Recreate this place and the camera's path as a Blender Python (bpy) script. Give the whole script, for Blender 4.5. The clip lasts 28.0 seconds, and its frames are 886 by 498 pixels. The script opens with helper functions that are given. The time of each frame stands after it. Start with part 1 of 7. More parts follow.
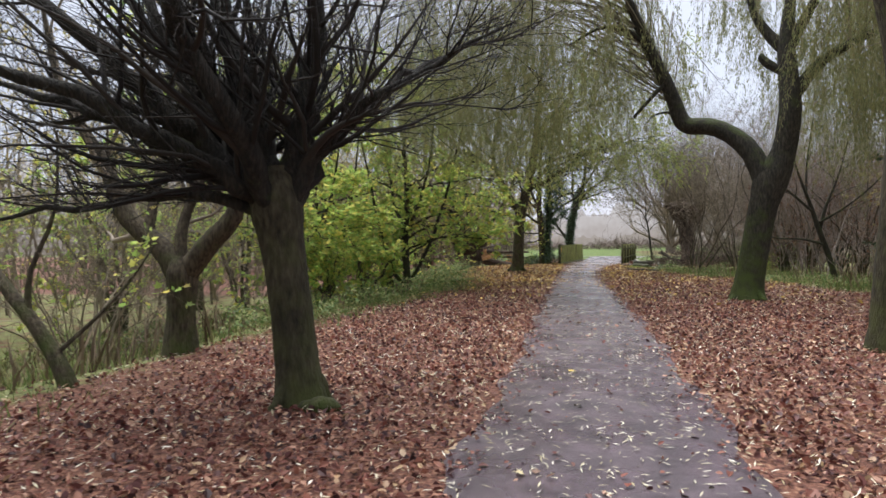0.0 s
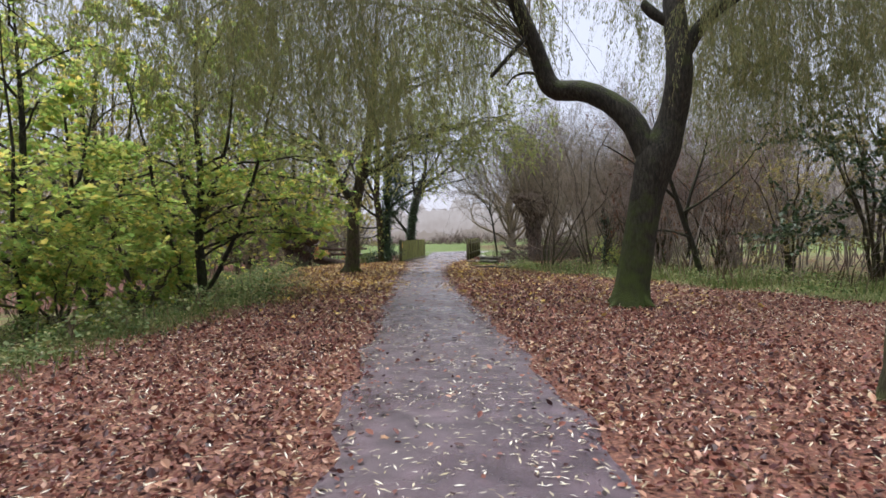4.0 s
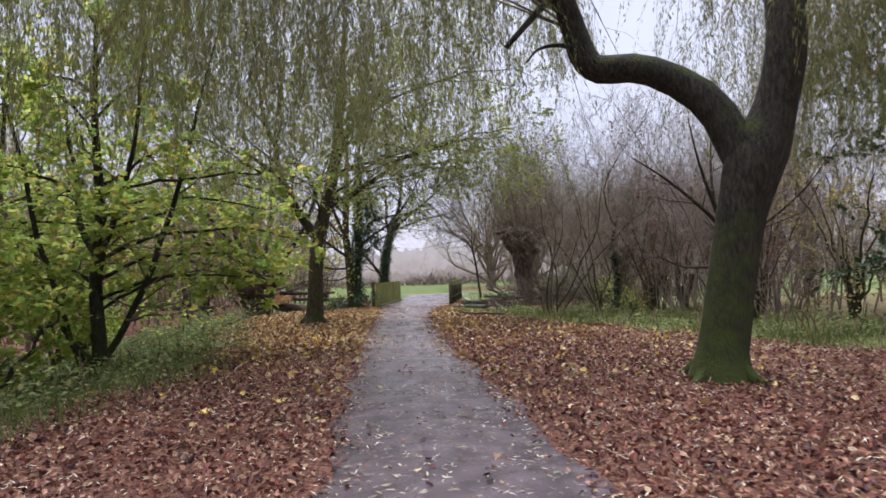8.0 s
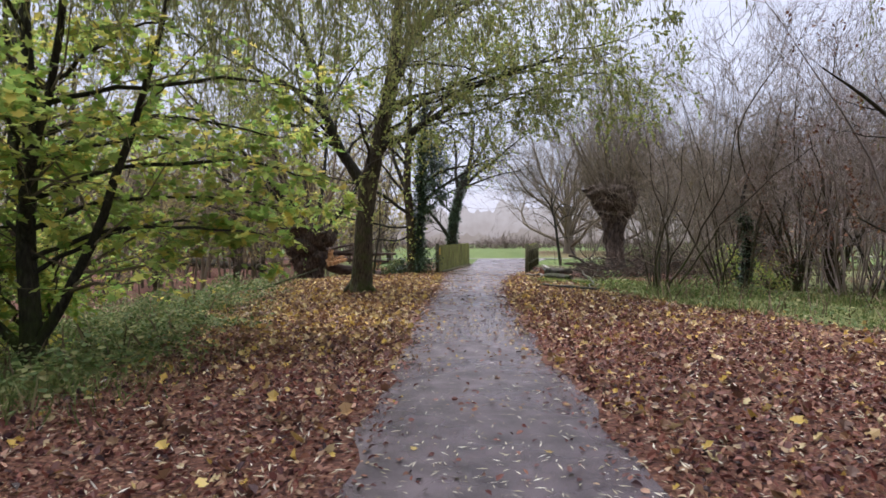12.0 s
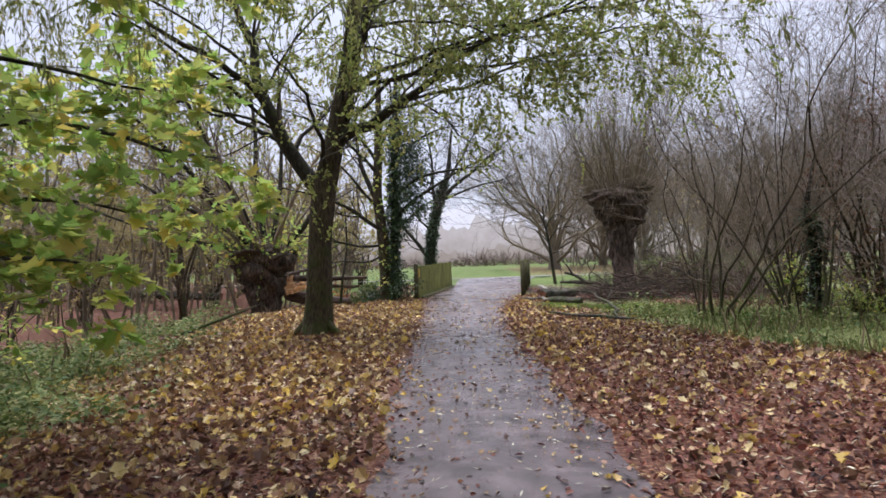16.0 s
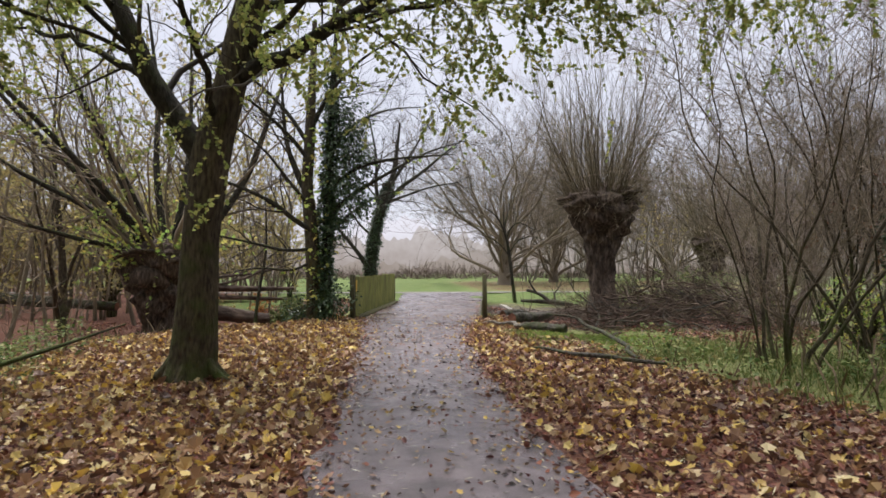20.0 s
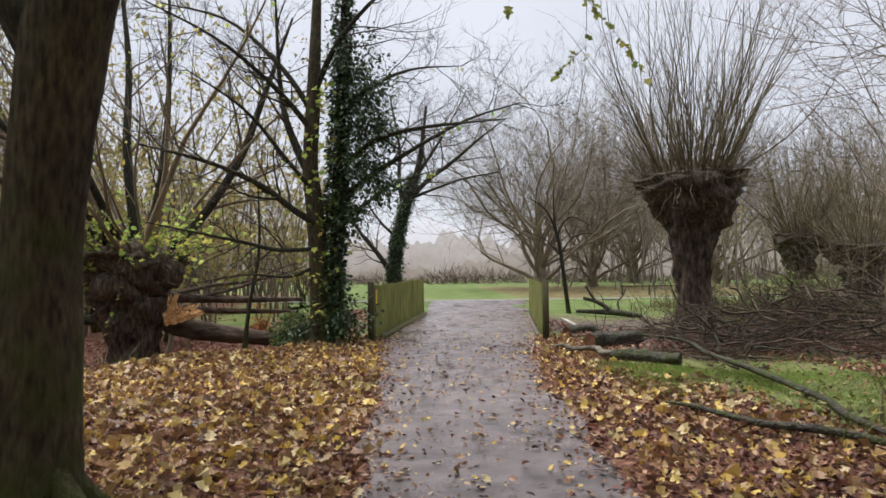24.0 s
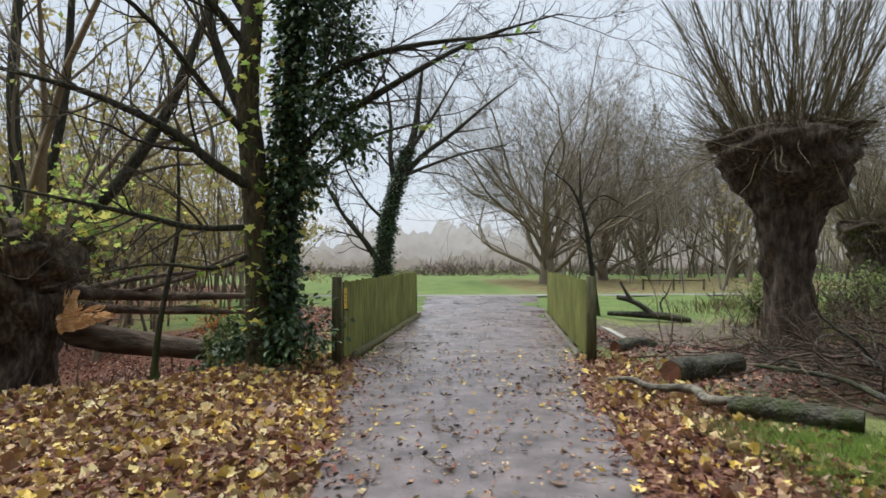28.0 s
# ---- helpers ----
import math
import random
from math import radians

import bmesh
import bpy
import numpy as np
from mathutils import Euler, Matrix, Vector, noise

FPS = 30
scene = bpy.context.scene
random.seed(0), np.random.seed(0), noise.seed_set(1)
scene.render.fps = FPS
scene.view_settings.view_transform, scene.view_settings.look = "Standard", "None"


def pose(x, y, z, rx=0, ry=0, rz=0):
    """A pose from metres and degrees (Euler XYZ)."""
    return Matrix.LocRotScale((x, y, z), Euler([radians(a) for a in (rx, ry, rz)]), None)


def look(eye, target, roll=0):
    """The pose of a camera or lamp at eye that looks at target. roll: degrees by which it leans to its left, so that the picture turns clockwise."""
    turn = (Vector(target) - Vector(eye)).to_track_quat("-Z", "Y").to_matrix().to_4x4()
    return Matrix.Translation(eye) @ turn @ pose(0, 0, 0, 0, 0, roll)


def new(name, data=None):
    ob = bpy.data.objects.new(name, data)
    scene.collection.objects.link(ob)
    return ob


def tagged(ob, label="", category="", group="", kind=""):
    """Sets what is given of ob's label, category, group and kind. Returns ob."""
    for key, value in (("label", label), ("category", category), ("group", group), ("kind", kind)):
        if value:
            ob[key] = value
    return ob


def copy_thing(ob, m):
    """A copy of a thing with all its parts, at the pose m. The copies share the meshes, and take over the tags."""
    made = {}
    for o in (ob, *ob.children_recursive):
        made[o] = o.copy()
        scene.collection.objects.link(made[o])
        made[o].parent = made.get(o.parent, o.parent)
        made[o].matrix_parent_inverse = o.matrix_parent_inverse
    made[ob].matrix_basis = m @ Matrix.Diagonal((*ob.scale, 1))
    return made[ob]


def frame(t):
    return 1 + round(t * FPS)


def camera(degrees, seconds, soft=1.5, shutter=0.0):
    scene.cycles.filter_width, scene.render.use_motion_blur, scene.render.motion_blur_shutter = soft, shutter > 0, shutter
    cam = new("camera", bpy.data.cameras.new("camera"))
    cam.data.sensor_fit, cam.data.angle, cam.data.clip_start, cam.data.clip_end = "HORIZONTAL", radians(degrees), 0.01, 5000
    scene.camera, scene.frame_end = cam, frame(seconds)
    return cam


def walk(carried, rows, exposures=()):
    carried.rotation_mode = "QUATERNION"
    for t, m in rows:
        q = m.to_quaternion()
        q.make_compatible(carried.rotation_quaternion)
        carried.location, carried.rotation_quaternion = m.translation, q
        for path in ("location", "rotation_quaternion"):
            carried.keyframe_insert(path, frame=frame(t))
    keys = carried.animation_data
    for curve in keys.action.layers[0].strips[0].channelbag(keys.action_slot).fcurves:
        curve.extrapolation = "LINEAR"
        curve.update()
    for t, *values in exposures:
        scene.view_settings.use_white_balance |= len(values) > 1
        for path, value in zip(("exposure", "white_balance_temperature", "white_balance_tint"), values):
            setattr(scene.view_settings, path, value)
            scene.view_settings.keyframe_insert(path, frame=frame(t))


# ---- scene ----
cam = camera(67.7, 28.0, 1.6, 0.3)
METRES, EYE, TILT, LEAN, TURN = 30.6, 1.5, 0.0, 0.0, 13.0
ROWS = [
    (0.0, 0.0, 0.0, 0.0, -0.01, -0.79, 0.59),
    (0.5, 0.0034, 0.0167, -0.0006, -2.03, -0.75, -0.1),
    (1.0, 0.0059, 0.0353, 0.0003, -5.73, 2.64, 0.79),
    (1.5, 0.0096, 0.0551, 0.0003, -10.73, 4.18, 1.13),
    (2.0, 0.0126, 0.0731, -0.0, -10.39, 4.67, 0.89),
    (2.5, 0.016, 0.0911, -0.0007, -11.15, 1.8, 2.33),
    (3.0, 0.0197, 0.1081, -0.0008, -10.69, -0.06, 2.21),
    (3.5, 0.0226, 0.1251, -0.0008, -12.5, -1.37, 1.85),
    (5.5, 0.0338, 0.1969, -0.0016, -14.78, -0.64, 0.81),
    (6.0, 0.0354, 0.2138, -0.0012, -16.42, 0.58, 2.21),
    (6.5, 0.0378, 0.2323, -0.0016, -14.75, 0.98, 1.36),
    (7.0, 0.0411, 0.2497, -0.0013, -16.72, 0.06, 2.43),
    (7.5, 0.0459, 0.2669, -0.0011, -17.54, 0.52, 2.03),
    (8.0, 0.0484, 0.2845, -0.0008, -16.18, 2.1, 1.8),
    (8.5, 0.0514, 0.3018, -0.0013, -13.98, 2.32, 0.86),
    (9.0, 0.0547, 0.3201, -0.0019, -12.11, 1.71, 0.65),
    (9.5, 0.0597, 0.3374, -0.0019, -11.99, 1.48, 0.49),
    (10.0, 0.0644, 0.3559, -0.0022, -9.99, 0.64, 0.74),
    (10.5, 0.0684, 0.3719, -0.0017, -10.47, -0.01, 2.33),
    (11.0, 0.0735, 0.389, -0.0015, -9.08, 0.27, 0.92),
    (11.5, 0.0776, 0.4063, -0.0018, -9.46, -0.38, 0.58),
    (12.0, 0.0822, 0.4234, -0.0018, -10.03, -1.06, 0.25),
    (12.5, 0.0853, 0.4412, -0.002, -9.86, -1.19, 0.87),
    (14.5, 0.0961, 0.5093, -0.0016, -8.96, -0.02, 0.08),
    (15.0, 0.098, 0.5261, -0.0014, -11.23, -0.56, 1.07),
    (15.5, 0.1, 0.5435, -0.001, -11.7, 0.0, 0.93),
    (16.0, 0.1011, 0.5616, -0.0011, -12.26, 0.48, 1.99),
    (16.5, 0.1036, 0.579, -0.0011, -13.73, 0.5, 1.51),
    (17.0, 0.1059, 0.5967, -0.0013, -13.8, 1.16, 0.75),
    (17.5, 0.109, 0.6141, -0.0017, -14.41, 1.81, 0.36),
    (18.0, 0.1119, 0.6317, -0.0018, -13.78, 2.54, 0.58),
    (18.5, 0.1157, 0.6498, -0.0026, -15.57, 2.03, 0.57),
    (19.0, 0.1198, 0.6675, -0.0027, -16.2, 1.36, -0.08),
    (19.5, 0.1231, 0.685, -0.0027, -16.74, 1.5, 0.45),
    (20.0, 0.1274, 0.7027, -0.0028, -17.48, 1.44, 0.06),
    (20.5, 0.1304, 0.7213, -0.0026, -16.96, 2.22, 1.26),
    (21.0, 0.1344, 0.7393, -0.0025, -16.44, 3.51, 0.99),
    (21.5, 0.1376, 0.7569, -0.0026, -15.18, 2.97, 0.82),
    (22.0, 0.1414, 0.7754, -0.0031, -16.64, 1.79, 0.48),
    (22.5, 0.1451, 0.7923, -0.0032, -15.02, 1.64, 0.12),
    (24.5, 0.1582, 0.8618, -0.0033, -16.23, 1.85, 1.18),
    (25.0, 0.1628, 0.8788, -0.0037, -21.52, 0.63, 1.61),
    (25.5, 0.1682, 0.8954, -0.0041, -22.64, -0.65, 0.53),
    (26.0, 0.1722, 0.9126, -0.0034, -18.04, 1.22, -0.12),
    (26.5, 0.1765, 0.9296, -0.0037, -18.39, 1.43, -0.18),
    (27.0, 0.1808, 0.9466, -0.004, -16.53, 0.92, 0.83),
    (27.5, 0.1857, 0.963, -0.0038, -17.14, 0.78, 0.72),
    (28.0, 0.1907, 0.98, -0.0035, -15.84, 1.02, 0.07),
]
walk(cam, [(t, pose(0, 0, EYE, TILT, LEAN, TURN) @ pose(METRES * x, METRES * y, METRES * z, 90 + pitch, roll, yaw)) for t, x, y, z, yaw, pitch, roll in ROWS], [(0.0, 1.10, 6200, 10), (3.0, 1.08, 6120, 12), (8.0, 1.06, 6050, 17), (15.0, 1.07, 5980, 16), (20.0, 0.96, 6450, 13), (23.0, 0.93, 6550, 11), (28.0, 0.88, 6200, 3)])

# ---- world and light: a flat, dull November overcast ----
world = bpy.data.worlds.new("overcast_sky")
scene.world = world
world.use_nodes = True
wn, wl = world.node_tree.nodes, world.node_tree.links
wn.clear()
w_out = wn.new("ShaderNodeOutputWorld")
w_bg = wn.new("ShaderNodeBackground")
w_sky = wn.new("ShaderNodeTexSky")
w_sky.sky_type = "NISHITA"
w_sky.sun_disc = False
w_sky.sun_elevation, w_sky.sun_rotation = radians(70), radians(315)
w_dim = wn.new("ShaderNodeMix")
w_dim.data_type = "RGBA"
w_dim.blend_type = "MULTIPLY"
w_dim.inputs[0].default_value = 1.0
w_dim.inputs[7].default_value = (0.1, 0.1, 0.1, 1)
w_cloud = wn.new("ShaderNodeTexNoise")
w_cloud.inputs["Scale"].default_value = 1.6
w_cloud.inputs["Detail"].default_value = 5
w_ramp = wn.new("ShaderNodeValToRGB")
w_ramp.color_ramp.elements[0].color = (0.575, 0.595, 0.665, 1)
w_ramp.color_ramp.elements[1].color = (0.755, 0.775, 0.85, 1)
w_ramp.color_ramp.elements[0].position, w_ramp.color_ramp.elements[1].position = 0.3, 0.75
w_mix = wn.new("ShaderNodeMix")
w_mix.data_type = "RGBA"
w_mix.inputs[0].default_value = 0.88
wl.new(w_sky.outputs[0], w_dim.inputs[6])
wl.new(w_dim.outputs[2], w_mix.inputs[6])
wl.new(w_cloud.outputs[0], w_ramp.inputs[0])
wl.new(w_ramp.outputs[0], w_mix.inputs[7])
wl.new(w_mix.outputs[2], w_bg.inputs[0])
w_bg.inputs[1].default_value = 0.64
wl.new(w_bg.outputs[0], w_out.inputs[0])

sun = new("sun", bpy.data.lights.new("sun", "SUN"))
sun.data.energy, sun.data.angle, sun.data.color = 2.75, radians(60), (1.0, 0.95, 0.90)
sun.matrix_world = look((-8, 20, 34), (0, 12, 0))

# ---- materials ----
MATS = {}


def material(name, stops, scale=6.0, detail=6.0, rough=0.85, bump=0.3, bump_scale=None, island=False, fine=None,
             translucent=0.0, stretch=(1, 1, 1), moss=None, rough_to=None, specular=0.3, moss_top=1.0, moss_amount=0.5, moss_up=0.0):
    """A procedural surface: colour stops over noise (or over each piece), a second larger variation, relief and moss."""
    m = bpy.data.materials.new(name)
    m.use_nodes = True
    n, l = m.node_tree.nodes, m.node_tree.links
    b = n["Principled BSDF"]
    b.inputs["Specular IOR Level"].default_value = specular
    co = n.new("ShaderNodeTexCoord")
    mp = n.new("ShaderNodeMapping")
    mp.inputs["Scale"].default_value = stretch
    l.new(co.outputs["Object"], mp.inputs[0])
    noise_a = n.new("ShaderNodeTexNoise")
    noise_a.inputs["Scale"].default_value, noise_a.inputs["Detail"].default_value = scale, detail
    l.new(mp.outputs[0], noise_a.inputs[0])
    ramp = n.new("ShaderNodeValToRGB")
    els = ramp.color_ramp.elements
    while len(els) < len(stops):
        els.new(0.5)
    for i, c in enumerate(stops):
        lo, hi = (0.02, 0.98) if island else (0.3, 0.7)
        els[i].position = lo + (hi - lo) * i / (len(stops) - 1)
        els[i].color = (*c, 1)
    if island:
        geo = n.new("ShaderNodeNewGeometry")
        l.new(geo.outputs["Random Per Island"], ramp.inputs[0])
    else:
        l.new(noise_a.outputs[0], ramp.inputs[0])
    big = n.new("ShaderNodeTexNoise")
    big.inputs["Scale"].default_value, big.inputs["Detail"].default_value = (fine or scale * 0.15), 3
    l.new(co.outputs["Object"], big.inputs[0])
    shade = n.new("ShaderNodeMapRange")
    shade.inputs[1].default_value, shade.inputs[2].default_value = 0.3, 0.7
    shade.inputs[3].default_value, shade.inputs[4].default_value = 0.72, 1.25
    l.new(big.outputs[0], shade.inputs[0])
    mul = n.new("ShaderNodeMix")
    mul.data_type, mul.blend_type = "RGBA", "MULTIPLY"
    mul.inputs[0].default_value = 1
    l.new(ramp.outputs[0], mul.inputs[6])
    l.new(shade.outputs[0], mul.inputs[7])
    colour = mul.outputs[2]
    if moss:
        sep = n.new("ShaderNodeSeparateXYZ")
        l.new(co.outputs["Object"], sep.inputs[0])
        hgt = n.new("ShaderNodeMapRange")
        hgt.inputs[1].default_value, hgt.inputs[2].default_value = moss_top, 0.0
        hgt.inputs[3].default_value, hgt.inputs[4].default_value = 0.12 * moss_amount, moss_amount
        l.new(sep.outputs[2], hgt.inputs[0])
        mn = n.new("ShaderNodeTexNoise")
        mn.inputs["Scale"].default_value, mn.inputs["Detail"].default_value = 3.5, 8
        l.new(co.outputs["Object"], mn.inputs[0])
        sub = n.new("ShaderNodeMath")
        sub.operation = "ADD"
        l.new(mn.outputs[0], sub.inputs[0])
        l.new(hgt.outputs[0], sub.inputs[1])
        if moss_up:
            gn = n.new("ShaderNodeNewGeometry")
            gs = n.new("ShaderNodeSeparateXYZ")
            l.new(gn.outputs["True Normal"], gs.inputs[0])
            up = n.new("ShaderNodeMath")
            up.operation = "MULTIPLY_ADD"
            up.use_clamp = True
            up.inputs[1].default_value = moss_up
            l.new(gs.outputs[2], up.inputs[0])
            l.new(sub.outputs[0], up.inputs[2])
            sub = up
        ms = n.new("ShaderNodeMapRange")
        ms.inputs[1].default_value, ms.inputs[2].default_value = 0.62, 1.0
        l.new(sub.outputs[0], ms.inputs[0])
        mm = n.new("ShaderNodeMix")
        mm.data_type = "RGBA"
        l.new(ms.outputs[0], mm.inputs[0])
        l.new(colour, mm.inputs[6])
        mm.inputs[7].default_value = (*moss, 1)
        colour = mm.outputs[2]
    l.new(colour, b.inputs["Base Color"])
    b.inputs["Roughness"].default_value = rough
    if rough_to is not None:
        rr = n.new("ShaderNodeMapRange")
        rr.inputs[1].default_value, rr.inputs[2].default_value = 0.35, 0.65
        rr.inputs[3].default_value, rr.inputs[4].default_value = rough, rough_to
        l.new(big.outputs[0], rr.inputs[0])
        l.new(rr.outputs[0], b.inputs["Roughness"])
    if bump:
        bn = n.new("ShaderNodeTexNoise")
        bn.inputs["Scale"].default_value, bn.inputs["Detail"].default_value = bump_scale or scale * 2.5, 8
        l.new(mp.outputs[0], bn.inputs[0])
        bp = n.new("ShaderNodeBump")
        bp.inputs["Strength"].default_value, bp.inputs["Distance"].default_value = bump, 0.05
        l.new(bn.outputs[0], bp.inputs["Height"])
        l.new(bp.outputs[0], b.inputs["Normal"])
    if translucent:
        tr = n.new("ShaderNodeBsdfTranslucent")
        l.new(colour, tr.inputs[0])
        mx = n.new("ShaderNodeMixShader")
        mx.inputs[0].default_value = translucent
        l.new(b.outputs[0], mx.inputs[1])
        l.new(tr.outputs[0], mx.inputs[2])
        l.new(mx.outputs[0], n["Material Output"].inputs[0])
    MATS[name] = m
    return m


GREEN_MOSS = (0.055, 0.078, 0.014)
bark = material("bark_grey_brown", [(0.024, 0.018, 0.012), (0.064, 0.051, 0.032), (0.104, 0.086, 0.055)], 26, 8, 0.92, 0.65, 44,
                stretch=(1, 1, 0.3), moss=GREEN_MOSS, moss_top=2.2, moss_amount=0.27, fine=2.2)
bark_olive = material("bark_olive_grey", [(0.016, 0.013, 0.008), (0.040, 0.034, 0.019), (0.070, 0.061, 0.035)], 20, 8, 0.92, 0.6, 40,
                      stretch=(1, 1, 0.35), moss=(0.055, 0.062, 0.016), moss_top=1.8, moss_amount=0.34, fine=1.6)
bark_dark = material("bark_dark_wet", [(0.012, 0.011, 0.008), (0.030, 0.027, 0.019), (0.058, 0.052, 0.036)], 26, 8, 0.85, 0.65, 44,
                     stretch=(1, 1, 0.3), moss=(0.052, 0.070, 0.014), moss_top=1.1, moss_amount=0.46, moss_up=0.30, fine=2.0)
bark_willow = material("bark_willow_mossy", [(0.012, 0.011, 0.008), (0.030, 0.027, 0.019), (0.058, 0.052, 0.036)], 26, 8, 0.85, 0.65, 44,
                     stretch=(1, 1, 0.3), moss=(0.052, 0.070, 0.014), moss_top=3.0, moss_amount=0.42, moss_up=0.30, fine=2.0)
bark_pollard = material("bark_pollard_willow", [(0.022, 0.017, 0.013), (0.078, 0.058, 0.044), (0.17, 0.132, 0.10)], 14, 9, 0.92, 1.0, 24,
                        stretch=(1, 1, 0.3), fine=2.6)
twig = material("twig_bark", [(0.115, 0.093, 0.068), (0.19, 0.155, 0.112), (0.27, 0.225, 0.168)], 5, 3, 0.85, 0.0, island=True)
twig_dark = material("twig_bark_dark", [(0.028, 0.023, 0.018), (0.053, 0.045, 0.035), (0.088, 0.074, 0.056)], 5, 3, 0.8, 0.0, island=True)
twig_olive = material("twig_bark_olive", [(0.09, 0.075, 0.045), (0.15, 0.125, 0.075), (0.22, 0.185, 0.115)], 5, 3, 0.8, 0.0, island=True)
# Haze put into the colour: lifted twig tones for thickets and trees farther off.
twig_haze = material("twig_half_far_hazed", [(0.19, 0.16, 0.142), (0.265, 0.225, 0.20), (0.345, 0.298, 0.268)], 5, 3, 0.9, 0.0, island=True)
twig_mist = material("twig_far_hazed", [(0.17, 0.15, 0.12), (0.22, 0.195, 0.16), (0.27, 0.24, 0.20)], 5, 3, 0.9, 0.0, island=True)
twig_black = material("twig_bark_wet_black", [(0.008, 0.007, 0.006), (0.018, 0.016, 0.013), (0.034, 0.029, 0.023)], 5, 3, 0.8, 0.0, island=True)
bark_black = material("bark_wet_black", [(0.006, 0.006, 0.005), (0.017, 0.015, 0.011), (0.036, 0.031, 0.022)], 34, 8, 0.85, 0.9, 48, stretch=(1, 1, 0.22), moss=GREEN_MOSS, moss_top=1.0, moss_amount=0.3, fine=2.0)
twig_pale = material("twig_bark_pale", [(0.13, 0.108, 0.072), (0.20, 0.168, 0.112), (0.28, 0.24, 0.165)], 5, 3, 0.85, 0.0, island=True)
twig_red = material("twig_bark_reddish", [(0.15, 0.118, 0.104), (0.25, 0.20, 0.178), (0.36, 0.295, 0.262)], 5, 3, 0.85, 0.0, island=True)
leaf_willow = material("willow_leaf", [(0.15, 0.172, 0.075), (0.20, 0.22, 0.092), (0.26, 0.27, 0.115), (0.32, 0.295, 0.13)], rough=0.6, bump=0, island=True,
                       fine=0.5, translucent=0.55)
leaf_maple = material("maple_leaf", [(0.26, 0.42, 0.10), (0.40, 0.53, 0.14), (0.52, 0.59, 0.16), (0.82, 0.66, 0.17), (0.28, 0.44, 0.11), (0.36, 0.51, 0.13), (0.60, 0.63, 0.18)], rough=0.55, bump=0,
                      island=True, fine=0.6, translucent=0.72)
leaf_ash = material("pale_green_leaf", [(0.22, 0.29, 0.085), (0.30, 0.37, 0.11), (0.40, 0.43, 0.14), (0.46, 0.42, 0.14)], rough=0.55, bump=0, island=True,
                    fine=0.6, translucent=0.62)
leaf_ivy = material("ivy_leaf", [(0.02, 0.045, 0.019), (0.042, 0.08, 0.03), (0.08, 0.125, 0.045)], rough=0.35, bump=0, island=True, fine=0.8,
                    translucent=0.12, specular=0.45)
willow_twig = material("willow_twig", [(0.14, 0.12, 0.04), (0.22, 0.19, 0.06), (0.28, 0.24, 0.09)], rough=0.7, bump=0, island=True)
leaf_ochre = material("ochre_leaf", [(0.27, 0.245, 0.10), (0.35, 0.30, 0.12), (0.43, 0.33, 0.14), (0.31, 0.31, 0.12)], rough=0.6, bump=0, island=True, fine=0.5, translucent=0.5)
leaf_orange = material("orange_dead_leaf", [(0.30, 0.13, 0.04), (0.46, 0.20, 0.06), (0.58, 0.29, 0.09)], rough=0.6, bump=0, island=True, translucent=0.4)
leaf_russet = material("russet_leaf", [(0.12, 0.05, 0.035), (0.20, 0.09, 0.05), (0.26, 0.15, 0.06)], rough=0.7, bump=0, island=True, translucent=0.3)
leaf_undergrowth = material("undergrowth_leaf", [(0.075, 0.125, 0.036), (0.125, 0.185, 0.055), (0.19, 0.245, 0.08), (0.35, 0.33, 0.14)], rough=0.6, bump=0, island=True,
                            translucent=0.3)
litter_brown = material("fallen_brown_leaf", [(0.030, 0.013, 0.013), (0.082, 0.030, 0.028), (0.16, 0.057, 0.042), (0.28, 0.110, 0.070), (0.52, 0.31, 0.20), (0.10, 0.035, 0.032), (0.22, 0.074, 0.050)],
                        rough=0.46, bump=0, island=True, fine=0.35, translucent=0.1, specular=0.36)
litter_slope = material("fallen_pinkish_leaf", [(0.10, 0.05, 0.042), (0.22, 0.115, 0.085), (0.36, 0.21, 0.15), (0.50, 0.32, 0.23)], rough=0.46, bump=0, island=True, fine=0.35, translucent=0.1, specular=0.36)
litter_tan = material("fallen_tan_leaf", [(0.28, 0.17, 0.09), (0.40, 0.26, 0.14), (0.50, 0.37, 0.21)], rough=0.42, bump=0, island=True, translucent=0.1, specular=0.55)
litter_yellow = material("fallen_yellow_leaf", [(0.13, 0.07, 0.045), (0.26, 0.14, 0.075), (0.32, 0.185, 0.09), (0.48, 0.325, 0.14), (0.72, 0.52, 0.10), (0.72, 0.61, 0.33), (0.24, 0.122, 0.066), (0.11, 0.058, 0.037)], rough=0.42, bump=0, specular=0.55,
                         island=True, fine=0.5, translucent=0.1)
litter_sliver = material("fallen_willow_leaf", [(0.40, 0.35, 0.20), (0.65, 0.60, 0.42), (0.80, 0.77, 0.64)], rough=0.4, bump=0, island=True, translucent=0.05)
litter_dark = material("sodden_leaf", [(0.02, 0.015, 0.012), (0.05, 0.035, 0.025), (0.09, 0.055, 0.035)], rough=0.35, bump=0, island=True)
grass_blade = material("grass_blade", [(0.085, 0.125, 0.034), (0.13, 0.18, 0.048), (0.20, 0.24, 0.075), (0.36, 0.32, 0.16)], rough=0.6, bump=0, island=True, fine=0.4,
                       translucent=0.3)
grass_lush = material("lush_grass_blade", [(0.13, 0.22, 0.045), (0.20, 0.31, 0.06), (0.30, 0.40, 0.09)], rough=0.6, bump=0, island=True, fine=0.8, translucent=0.35)
dead_stem = material("dead_stem", [(0.10, 0.07, 0.045), (0.17, 0.125, 0.08), (0.24, 0.18, 0.12)], rough=0.85, bump=0, island=True)
